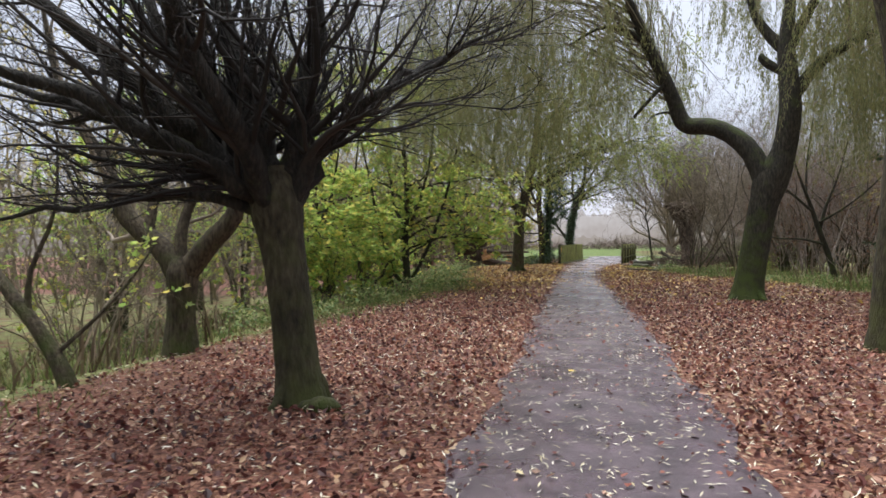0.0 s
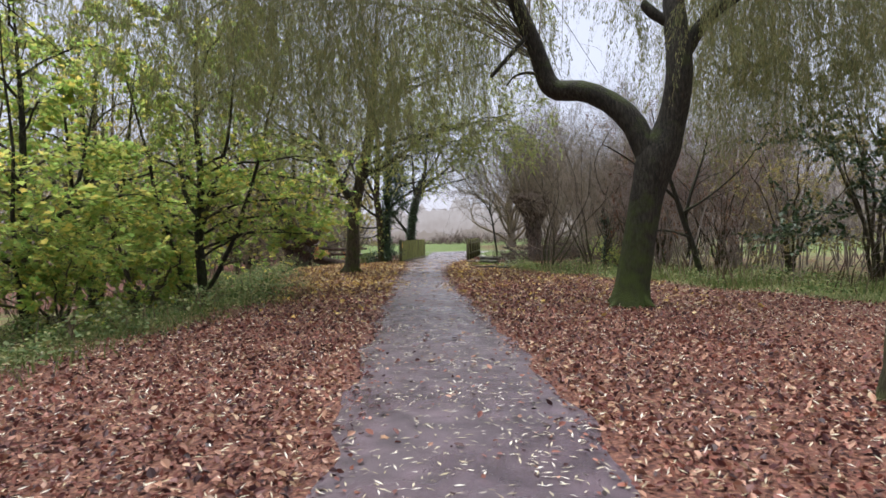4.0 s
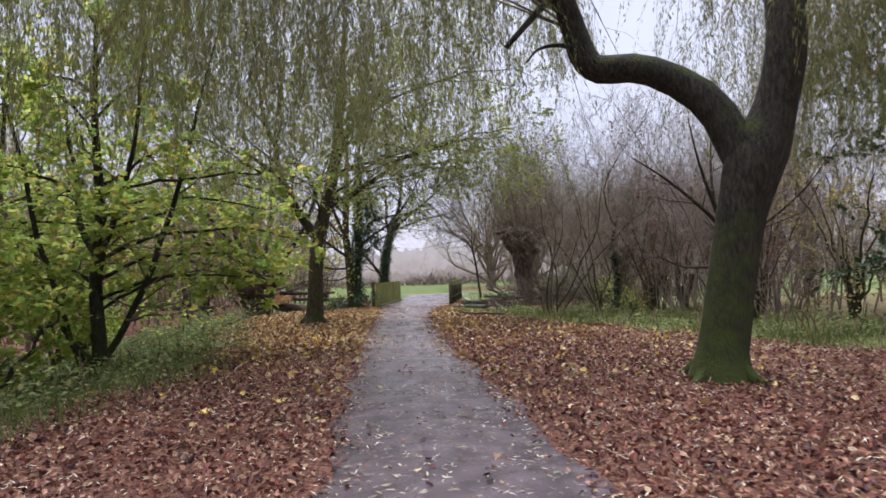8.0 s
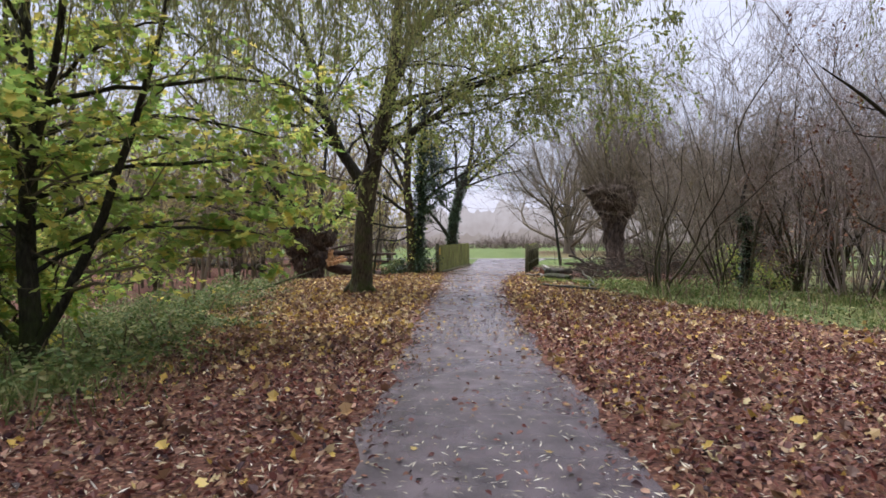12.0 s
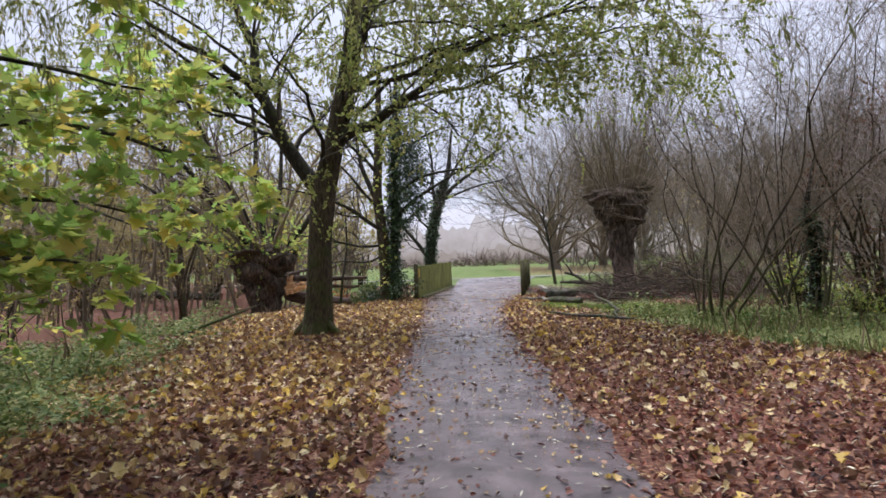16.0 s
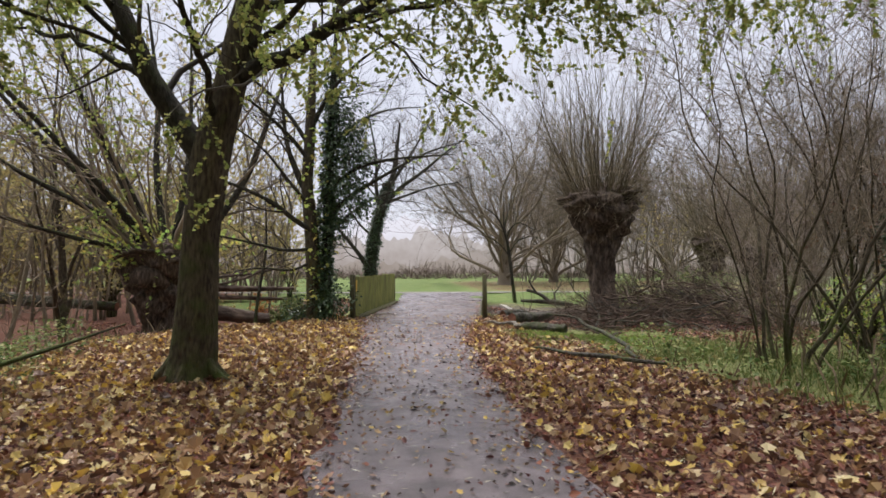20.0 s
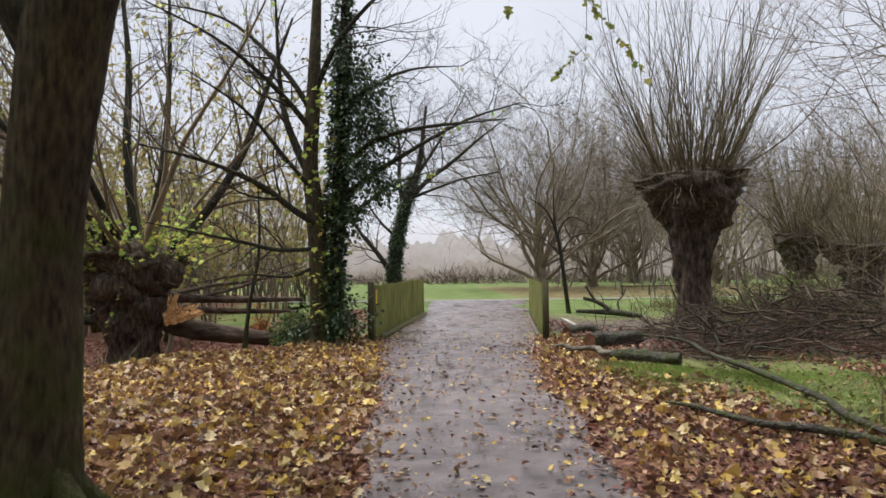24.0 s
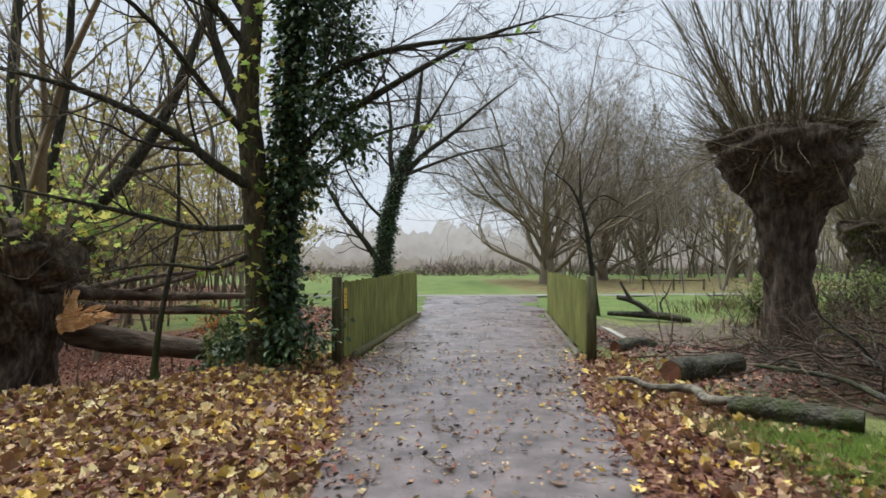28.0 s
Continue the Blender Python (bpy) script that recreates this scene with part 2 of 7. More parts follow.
fence_wood = material("algae_green_fence_wood", [(0.12, 0.12, 0.045), (0.20, 0.21, 0.055), (0.30, 0.32, 0.08)], 5, 8, 0.85, 0.5, 18, stretch=(3, 3, 0.4),
                      fine=1.2)
post_wood = material("dark_post_wood", [(0.05, 0.045, 0.025), (0.09, 0.085, 0.04), (0.14, 0.14, 0.06)], 8, 8, 0.85, 0.6, 18, stretch=(3, 3, 0.4))
sign_yellow = material("yellow_sign_plate", [(0.72, 0.44, 0.04), (0.85, 0.55, 0.07)], 9, 4, 0.5, 0.05)
bark_fallen = material("fallen_willow_bark", [(0.035, 0.024, 0.018), (0.085, 0.06, 0.045), (0.15, 0.11, 0.085)], 7, 8, 0.85, 1.0, 14, stretch=(0.3, 1, 1))
split_wood = material("fresh_split_wood", [(0.62, 0.32, 0.13), (0.82, 0.50, 0.24), (0.92, 0.70, 0.44)], 5, 8, 0.8, 0.6, 14, stretch=(0.4, 3, 3))
cut_wood = material("sawn_log_end", [(0.12, 0.052, 0.032), (0.21, 0.10, 0.06)], 8, 6, 0.85, 0.3)
brush_twig = material("brushwood_twig", [(0.045, 0.032, 0.023), (0.085, 0.06, 0.044), (0.14, 0.105, 0.078)], 5, 3, 0.85, 0.0, island=True)
log_bark = material("fallen_log_bark", [(0.026, 0.024, 0.020), (0.062, 0.058, 0.047), (0.115, 0.106, 0.086)], 16, 9, 0.85, 1.0, 30, moss=GREEN_MOSS, moss_top=0.4, moss_amount=0.2)
plank_grey = material("peeled_grey_wood", [(0.07, 0.062, 0.05), (0.14, 0.125, 0.10), (0.24, 0.22, 0.185)], 12, 8, 0.8, 0.6, 20, stretch=(1, 1, 1))
plank_pale = material("weathered_pale_plank", [(0.32, 0.30, 0.26), (0.48, 0.46, 0.42)], 8, 6, 0.7, 0.3, stretch=(1, 6, 1))
# Narrow range of browns paints in the haze over the far hedge.
hedge_brown = material("far_hedge_brown", [(0.13, 0.098, 0.082), (0.155, 0.118, 0.10), (0.18, 0.14, 0.12)], 3, 5, 0.9, 0.0, island=True)
kerb_stone = material("pale_gravel", [(0.17, 0.16, 0.145), (0.26, 0.25, 0.23)], 30, 6, 0.85, 0.4)


def ground_material():
    """Soil under leaves, grass, and mud, chosen by the cover painted on the sheet, with ragged borders."""
    m = bpy.data.materials.new("ground_cover")
    m.use_nodes = True
    n, l = m.node_tree.nodes, m.node_tree.links
    b = n["Principled BSDF"]
    co = n.new("ShaderNodeTexCoord")

    def noisy(scale, detail, stops, lo=0.3, hi=0.7):
        t = n.new("ShaderNodeTexNoise")
        t.inputs["Scale"].default_value, t.inputs["Detail"].default_value = scale, detail
        l.new(co.outputs["Object"], t.inputs[0])
        r = n.new("ShaderNodeValToRGB")
        e = r.color_ramp.elements
        while len(e) < len(stops):
            e.new(0.5)
        for i, c in enumerate(stops):
            e[i].position, e[i].color = lo + (hi - lo) * i / (len(stops) - 1), (*c, 1)
        l.new(t.outputs[0], r.inputs[0])
        return r.outputs[0], t.outputs[0]

    leafy, _ = noisy(26, 8, [(0.045, 0.022, 0.018), (0.105, 0.048, 0.035), (0.18, 0.085, 0.057), (0.31, 0.18, 0.11)])
    grassy, _ = noisy(14, 8, [(0.10, 0.12, 0.045), (0.16, 0.18, 0.065), (0.24, 0.25, 0.10)])
    field, _ = noisy(0.9, 8, [(0.080, 0.125, 0.035), (0.115, 0.165, 0.046), (0.165, 0.205, 0.068)])
    muddy, _ = noisy(9, 8, [(0.05, 0.04, 0.032), (0.11, 0.088, 0.07), (0.19, 0.155, 0.13)])
    _, edge = noisy(2.2, 8, [(0, 0, 0), (1, 1, 1)])
    at = n.new("ShaderNodeAttribute")
    at.attribute_name = "cover"
    sp = n.new("ShaderNodeSeparateColor")
    l.new(at.outputs["Color"], sp.inputs[0])
    colour = grassy
    for k, layer in ((0, leafy), (1, field), (2, muddy)):
        ad = n.new("ShaderNodeMath")
        ad.operation = "ADD"
        l.new(sp.outputs[k], ad.inputs[0])
        l.new(edge, ad.inputs[1])
        mr = n.new("ShaderNodeMapRange")
        mr.inputs[1].default_value, mr.inputs[2].default_value = 0.9, 1.1
        l.new(ad.outputs[0], mr.inputs[0])
        mx = n.new("ShaderNodeMix")
        mx.data_type = "RGBA"
        l.new(mr.outputs[0], mx.inputs[0])
        l.new(colour, mx.inputs[6])
        l.new(layer, mx.inputs[7])
        colour = mx.outputs[2]
    l.new(colour, b.inputs["Base Color"])
    b.inputs["Roughness"].default_value, b.inputs["Specular IOR Level"].default_value = 0.85, 0.2
    t = n.new("ShaderNodeTexNoise")
    t.inputs["Scale"].default_value, t.inputs["Detail"].default_value = 18, 8
    l.new(co.outputs["Object"], t.inputs[0])
    bp = n.new("ShaderNodeBump")
    bp.inputs["Strength"].default_value, bp.inputs["Distance"].default_value = 0.8, 0.05
    l.new(t.outputs[0], bp.inputs["Height"])
    l.new(bp.outputs[0], b.inputs["Normal"])
    return m


def path_material():
    """Old asphalt, wet: fine aggregate, damp film and shallow wet patches that mirror the sky."""
    m = bpy.data.materials.new("wet_asphalt")
    m.use_nodes = True
    n, l = m.node_tree.nodes, m.node_tree.links
    b = n["Principled BSDF"]
    co = n.new("ShaderNodeTexCoord")

    def tex(scale, detail):
        t = n.new("ShaderNodeTexNoise")
        t.inputs["Scale"].default_value, t.inputs["Detail"].default_value = scale, detail
        l.new(co.outputs["Object"], t.inputs[0])
        return t.outputs[0]

    grit, film, patch = tex(220, 3), tex(0.9, 6), tex(3.2, 10)
    r = n.new("ShaderNodeValToRGB")
    for i, (p, c) in enumerate(((0.3, (0.058, 0.042, 0.049)), (0.7, (0.136, 0.101, 0.116)))):
        r.color_ramp.elements[i].position, r.color_ramp.elements[i].color = p, (*c, 1)
    l.new(grit, r.inputs[0])
    # Open sky's gleam on the wet far path, painted as a paler base colour.
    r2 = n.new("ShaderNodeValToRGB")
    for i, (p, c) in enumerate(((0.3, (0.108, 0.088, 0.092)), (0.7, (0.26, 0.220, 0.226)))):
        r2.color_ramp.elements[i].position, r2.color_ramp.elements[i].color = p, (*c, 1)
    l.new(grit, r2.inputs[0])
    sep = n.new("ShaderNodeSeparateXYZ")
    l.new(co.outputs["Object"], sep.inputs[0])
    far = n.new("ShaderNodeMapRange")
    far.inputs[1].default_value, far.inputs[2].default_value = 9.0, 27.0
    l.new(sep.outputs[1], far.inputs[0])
    sky_pale = n.new("ShaderNodeMix")
    sky_pale.data_type = "RGBA"
    l.new(far.outputs[0], sky_pale.inputs[0])
    l.new(r.outputs[0], sky_pale.inputs[6])
    l.new(r2.outputs[0], sky_pale.inputs[7])
    s = n.new("ShaderNodeMapRange")
    s.inputs[1].default_value, s.inputs[2].default_value, s.inputs[3].default_value, s.inputs[4].default_value = 0.32, 0.68, 0.5, 1.25
    l.new(patch, s.inputs[0])
    x = n.new("ShaderNodeMix")
    x.data_type, x.blend_type = "RGBA", "MULTIPLY"
    x.inputs[0].default_value = 1
    l.new(sky_pale.outputs[2], x.inputs[6])
    l.new(s.outputs[0], x.inputs[7])
    l.new(x.outputs[2], b.inputs["Base Color"])
    pool = n.new("ShaderNodeVectorMath")
    pool.operation = "DISTANCE"
    flat = n.new("ShaderNodeVectorMath")
    flat.operation = "MULTIPLY"
    flat.inputs[1].default_value = (1.3, 0.55, 0.0)
    l.new(co.outputs["Object"], flat.inputs[0])
    l.new(flat.outputs[0], pool.inputs[0])
    pool.inputs[1].default_value = (-0.25 * 1.3, 23.2 * 0.55, 0.0)
    pw = n.new("ShaderNodeMapRange")
    pw.inputs[1].default_value, pw.inputs[2].default_value, pw.inputs[3].default_value, pw.inputs[4].default_value = 0.2, 1.2, 0.22, 0.0
    l.new(pool.outputs["Value"], pw.inputs[0])
    wet = n.new("ShaderNodeMath")
    l.new(film, wet.inputs[0])
    l.new(pw.outputs[0], wet.inputs[1])
    mott = n.new("ShaderNodeMath")
    mott.operation = "MULTIPLY_ADD"
    mott.inputs[1].default_value, mott.inputs[2].default_value = 0.35, -0.175
    l.new(patch, mott.inputs[0])
    film2 = n.new("ShaderNodeMath")
    l.new(wet.outputs[0], film2.inputs[0])
    l.new(mott.outputs[0], film2.inputs[1])
    w = n.new("ShaderNodeMapRange")
    w.inputs[1].default_value, w.inputs[2].default_value, w.inputs[3].default_value, w.inputs[4].default_value = 0.38, 0.66, 0.45, 0.11
    l.new(film2.outputs[0], w.inputs[0])
    l.new(w.outputs[0], b.inputs["Roughness"])
    bp = n.new("ShaderNodeBump")
    bp.inputs["Strength"].default_value, bp.inputs["Distance"].default_value = 0.35, 0.008
    l.new(grit, bp.inputs["Height"])
    l.new(bp.outputs[0], b.inputs["Normal"])
    return m


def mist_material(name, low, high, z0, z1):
    """Distance behind drizzle: haze in front painted in as plain pale, faintly glowing tones."""
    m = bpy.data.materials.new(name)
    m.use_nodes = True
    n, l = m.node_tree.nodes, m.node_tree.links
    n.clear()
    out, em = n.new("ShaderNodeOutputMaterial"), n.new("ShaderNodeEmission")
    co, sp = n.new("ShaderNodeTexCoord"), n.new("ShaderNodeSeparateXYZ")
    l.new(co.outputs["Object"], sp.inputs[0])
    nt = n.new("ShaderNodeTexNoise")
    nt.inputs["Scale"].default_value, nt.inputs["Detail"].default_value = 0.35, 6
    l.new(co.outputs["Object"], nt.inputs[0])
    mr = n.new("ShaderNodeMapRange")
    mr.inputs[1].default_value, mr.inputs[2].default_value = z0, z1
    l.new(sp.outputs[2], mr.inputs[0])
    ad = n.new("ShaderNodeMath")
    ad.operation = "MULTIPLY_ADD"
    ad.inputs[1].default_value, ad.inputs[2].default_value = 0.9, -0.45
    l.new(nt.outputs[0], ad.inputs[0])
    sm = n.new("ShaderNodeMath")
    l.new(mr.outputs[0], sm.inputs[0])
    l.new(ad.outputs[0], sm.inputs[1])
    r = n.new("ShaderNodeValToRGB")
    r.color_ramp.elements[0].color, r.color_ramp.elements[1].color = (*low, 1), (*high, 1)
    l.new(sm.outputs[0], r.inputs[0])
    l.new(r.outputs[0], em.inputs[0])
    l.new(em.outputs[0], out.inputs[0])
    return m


# ---- building helpers ----
rng = np.random.default_rng(11)
UP = np.array([0.0, 0.0, 1.0])


def unit(a):
    return a / np.maximum(np.linalg.norm(a, axis=-1, keepdims=True), 1e-9)


def mesh_of(name, groups, mat, smooth=True, shift=(0, 0, 0)):
    """One mesh from groups of (vertices, faces); every group has faces of one size."""
    me = bpy.data.meshes.new(name)
    off, vs, loops, starts, at = 0, [], [], [], 0
    for v, f in groups:
        v, f = np.asarray(v, float).reshape(-1, 3), np.asarray(f, int)
        vs.append(v - np.asarray(shift))
        loops.append((f + off).ravel())
        starts.append(at + np.arange(len(f)) * f.shape[1])
        at += f.size
        off += len(v)
    vs, loops, starts = np.concatenate(vs), np.concatenate(loops), np.concatenate(starts)
    me.vertices.add(len(vs))
    me.vertices.foreach_set("co", vs.ravel().astype(np.float32))
    me.loops.add(len(loops))
    me.loops.foreach_set("vertex_index", loops.astype(np.int32))
    me.polygons.add(len(starts))
    me.polygons.foreach_set("loop_start", starts.astype(np.int32))
    me.polygons.foreach_set("use_smooth", np.full(len(starts), smooth))
    me.update(calc_edges=True)
    me.validate()
    me.materials.append(mat)
    return me


def thing(name, at, label, category, group="", kind=""):
    ob = new(name)
    ob.empty_display_size = 0.2
    ob.location = at
    return tagged(ob, label, category, group, kind)


def part(name, groups, mat, parent, label="", smooth=True):
    """Links groups of geometry, in world coordinates, as one mesh under its thing."""
    base = np.array(parent.location) if parent.parent is None else np.array(parent.location) + np.array(parent.parent.location)
    ob = new(name, mesh_of(name, groups, mat, smooth, base))
    ob.parent = parent
    return tagged(ob, label)


def tubes(P, R, k=5, rough=0.0, flute=0, gnarl=0.0):
    """Rings of k sides swept along polylines P (branches, points, 3) with radii R."""
    P, R = np.asarray(P, float), np.asarray(R, float)
    if P.ndim == 2:
        P, R = P[None], R[None]
    B, N = P.shape[:2]
    T = unit(np.gradient(P, axis=1))
    mean = np.abs(unit(P[:, -1] - P[:, 0]))
    ref = np.eye(3)[np.argmin(mean, axis=1)][:, None]
    U = unit(np.cross(T, ref))
    W = np.cross(T, U)
    a = np.arange(k) * 2 * math.pi / k
    rad = R[:, :, None] * np.ones(k)
    if flute:
        ph = rng.uniform(0, 6.28, (B, 1, 1))
        rad = rad * (1 + 0.06 * np.sin(flute * a + ph) + 0.05 * np.sin(2 * a + 3 * ph + np.arange(N)[None, :, None] * 0.25))
    if gnarl:
        row = np.arange(N)[None, :, None] / 6.0
        for f_, g_ in ((1, 0.8), (2, 1.3), (3, 0.7), (4, 2.1), (5, 1.1), (7, 2.9)):
            p1, p2 = rng.uniform(0, 6.28, 2)
            rad = rad * (1 + gnarl * np.sin(f_ * a + p1 + 0.8 * np.sin(row * g_)) * np.sin(row * g_ * 1.7 + p2))
    if rough:
        rad = rad * (1 + rough * rng.normal(size=(B, N, k)))
    V = P[:, :, None] + rad[..., None] * (np.cos(a)[:, None] * U[:, :, None] + np.sin(a)[:, None] * W[:, :, None])
    idx = np.arange(B * N * k).reshape(B, N, k)
    nx = np.roll(idx, -1, axis=2)
    F = np.stack([idx[:, :-1], nx[:, :-1], nx[:, 1:], idx[:, 1:]], -1).reshape(-1, 4)
    return V.reshape(-1, 3), F


def curve_through(ctrl, n):
    """n points of a smooth curve through control rows of numbers (place and radius together)."""
    c = np.asarray(ctrl, float)
    c = np.vstack([2 * c[0] - c[1], c, 2 * c[-1] - c[-2]])
    s = np.linspace(0, len(c) - 3 - 1e-6, n)
    i = s.astype(int)
    f = (s - i)[:, None]
    p0, p1, p2, p3 = c[i], c[i + 1], c[i + 2], c[i + 3]
    return 0.5 * (2 * p1 + (p2 - p0) * f + (2 * p0 - 5 * p1 + 4 * p2 - p3) * f ** 2 + (3 * p1 - p0 - 3 * p2 + p3) * f ** 3)


def grow(S, D, L, R, n=6, wander=0.15, lift=0.1, tip=0.25):
    """Branches from starts S along D, bending at random and towards or away from the sky."""
    S, D, L, R = np.asarray(S, float), unit(np.asarray(D, float)), np.asarray(L, float), np.asarray(R, float)
    P, d = [S], D
    for i in range(n):
        d = unit(d + rng.normal(0, wander, d.shape) + UP * lift)
        P.append(P[-1] + d * (L / n)[:, None])
    P = np.stack(P, 1)
    s = np.linspace(0, 1, n + 1)
    return P, R[:, None] * (1 - (1 - tip) * s)


def sprout(P, R, count, lo=0.25, hi=1.0, spread=45, ratio=0.5, girth=0.6, n=6, wander=0.15, lift=0.1, tip=0.15, least=0.002, flat=0.0, rise=-1.0):
    """count children on every branch."""
    B, N = P.shape[:2]
    par = np.repeat(np.arange(B), count)
    s = rng.uniform(lo, hi, len(par)) * (N - 1) * 0.999
    i = s.astype(int)
    f = (s - i)[:, None]
    S = P[par, i] * (1 - f) + P[par, i + 1] * f
    T = unit(P[par, i + 1] - P[par, i])
    side = rng.normal(size=T.shape)
    side[:, 2] *= 1 - flat
    side = unit(side - T * (side * T).sum(1, keepdims=True))
    a = np.radians(rng.normal(spread, spread * 0.2, len(par)))[:, None]
    D = np.cos(a) * T + np.sin(a) * side
    D[:, 2] = np.maximum(D[:, 2], rise)
    length = np.linalg.norm(np.diff(P, axis=1), axis=2).sum(1)[par]
    L = length * ratio * rng.uniform(0.55, 1.25, len(par)) * (1.15 - 0.55 * s / (N - 1))
    Rr = np.maximum((R[par, i] * (1 - f[:, 0]) + R[par, i + 1] * f[:, 0]) * girth * rng.uniform(0.7, 1.1, len(par)), least)
    return grow(S, D, L, Rr, n, wander, lift, tip)


OVATE = (np.array([(0, 0, 0), (0.3, 0.30, 0.07), (0.68, 0.24, 0.06), (1, 0, 0.05), (0.68, -0.24, 0.10), (0.3, -0.30, 0.09)], float),
         np.array([(0, 1, 2, 3), (0, 3, 4, 5)]))
SLIVER = (np.array([(0, 0, 0), (0.45, 0.085, 0.03), (1, 0, 0.0), (0.45, -0.085, 0.03)], float), np.array([(0, 1, 2), (0, 2, 3)]))
DIAMOND = (np.array([(0, 0, 0), (0.45, 0.30, 0.08), (1, 0, 0.0), (0.45, -0.30, 0.08)], float), np.array([(0, 1, 2), (0, 2, 3)]))
_lobes = [(0, 0), (0.12, 0.16), (0.02, 0.46), (0.30, 0.34), (0.52, 0.58), (0.58, 0.24), (1.0, 0.0), (0.58, -0.24), (0.52, -0.58), (0.30, -0.34), (0.02, -0.46), (0.12, -0.16)]
LOBED = (np.array([(0.34, 0, 0)] + [(u, v, 0.12 * abs(v) + 0.10 * u * u) for u, v in _lobes], float),
         np.array([(0, i + 1, (i + 1) % 12 + 1) for i in range(12)]))
_flat = [(0, 0), (0.08, 0.46), (0.36, 0.27), (0.56, 0.52), (1.0, 0.0), (0.56, -0.52), (0.36, -0.27), (0.08, -0.46)]
FALLEN = (np.array([(0.36, 0, -0.03)] + [(u, v, 0.16 * abs(v) + 0.10 * u * u) for u, v in _flat], float), np.array([(0, i + 1, (i + 1) % 8 + 1) for i in range(8)]))
BLADE = (np.array([(0, 0.03, 0), (0, -0.03, 0), (0.55, 0.022, 0.06), (0.55, -0.022, 0.06), (1, 0, 0.30)], float),
         np.array([(0, 1, 3), (0, 3, 2), (2, 3, 4)]))


def scatter(shape, at, along, size, normal=None, curl=1.0, jitter=0.5):
    """Copies of a small leaf shape at places, each along its own way, in one group."""
    tv, tf = shape
    M = len(at)
    A = unit(along)
    nrm = rng.normal(size=(M, 3)) if normal is None else normal + rng.normal(0, jitter, (M, 3))
    Bv = unit(np.cross(nrm, A))
    C = np.cross(A, Bv)
    cu = (curl * rng.uniform(0.2, 2.0, M))[:, None, None]
    wd = rng.uniform(0.8, 1.2, M)[:, None, None]
    sz = np.asarray(size)[:, None, None]
    V = at[:, None] + sz * (tv[None, :, :1] * A[:, None] + wd * tv[None, :, 1:2] * Bv[:, None] + cu * tv[None, :, 2:] * C[:, None])
    F = tf[None] + (np.arange(M) * len(tv))[:, None, None]
    return V.reshape(-1, 3), F.reshape(-1, tf.shape[1])


def along(P, per, lo=0.2):
    """per random places on every branch, with the way of the branch there."""
    B, N = P.shape[:2]
    b = np.repeat(np.arange(B), per)
    s = rng.uniform(lo, 1, len(b)) * (N - 1) * 0.999
    i = s.astype(int)
    f = (s - i)[:, None]
    return P[b, i] * (1 - f) + P[b, i + 1] * f, unit(P[b, i + 1] - P[b, i])


def box_faces(c, s, m=None, bevel=0.0):
    """An eight-cornered piece (place, size), turned by the 3x3 m, its top edges drawn in a little."""
    q = np.array([(x, y, z) for z in (-.5, .5) for x, y in ((-.5, -.5), (.5, -.5), (.5, .5), (-.5, .5))]) * np.asarray(s)
    q[4:, :2] *= 1 - bevel
    if m is not None:
        q = q @ np.asarray(m).T
    return q + np.asarray(c), np.array([(3, 2, 1, 0), (4, 5, 6, 7), (0, 1, 5, 4), (1, 2, 6, 5), (2, 3, 7, 6), (3, 0, 4, 7)])


# ---- the plan: path edges, leaf carpet and levels, all by the way along y ----
PATH_Y = [-12, 5, 9, 14, 17, 21, 24, 27, 31, 34, 37, 40, 48, 57]
PATH_L = [-1.0, -0.97, -1.0, -1.22, -1.30, -1.42, -1.52, -1.60, -1.60, -1.64, -1.76, -1.85, -0.85, -0.4]
PATH_R = [1.14, 1.07, 0.96, 0.82, 0.66, 0.40, 0.32, 0.25, 0.26, 0.42, 0.72, 1.38, 2.55, 4.0]
EDGE_Y = [-12, 6, 13, 16, 18.5, 20, 24, 28.5, 34, 38, 40, 42]
EDGE_L = [-5.6, -5.8, -5.7, -5.4, -4.8, -4.6, -5.0, -6.4, -6.9, -5.6, -5.0, -4.6]
EDGE_R = [9.5, 9.5, 9.0, 8.4, 7.8, 7.4, 5.4, 3.5, 2.2, 1.95, 2.0, 1.8]


def smooth01(a, b, x):
    t = np.clip((x - a) / (b - a), 0, 1)
    return t * t * (3 - 2 * t)


def ground_z(x, y):
    """Height of the ground: a level corridor, a bank falling to the wood on one side, a ditch under the bridge."""
    x, y = np.asarray(x, float), np.asarray(y, float)
    edge = np.interp(y, EDGE_Y, EDGE_L)
    z = -0.05 - 0.85 * smooth01(edge + 0.6, edge - 4.5, x) * (1 - 0.5 * smooth01(50, 60, y))
    off = np.maximum(smooth01(1.9, 3.4, x - (y - 40) * 0.14), smooth01(-2.4, -4.5, x - (y - 40) * 0.14))
    ditch = np.exp(-((y - 43.6 - 0.10 * x) / 2.0) ** 2)
    z = z - np.where(x > 0, 0.35, 0.2) * ditch * off
    z = z - 0.28 * smooth01(37.4, 40.2, y) * smooth01(50, 46.5, y) * smooth01(-3.2, -5.0, x)
    z = z + 0.045 * np.sin(x * 1.7 + 0.6 * np.sin(y * 0.9)) * np.sin(y * 1.3) * smooth01(1.5, 3.5, np.abs(x))
    return z


def leaf_cover(x, y):
    el, er = np.interp(y, EDGE_Y, EDGE_L), np.interp(y, EDGE_Y, EDGE_R)
    c = smooth01(el - 1.0, el + 1.3, x) * smooth01(er + 0.7, er - 0.5, x)
    return c * smooth01(41.5, 39.5, y)

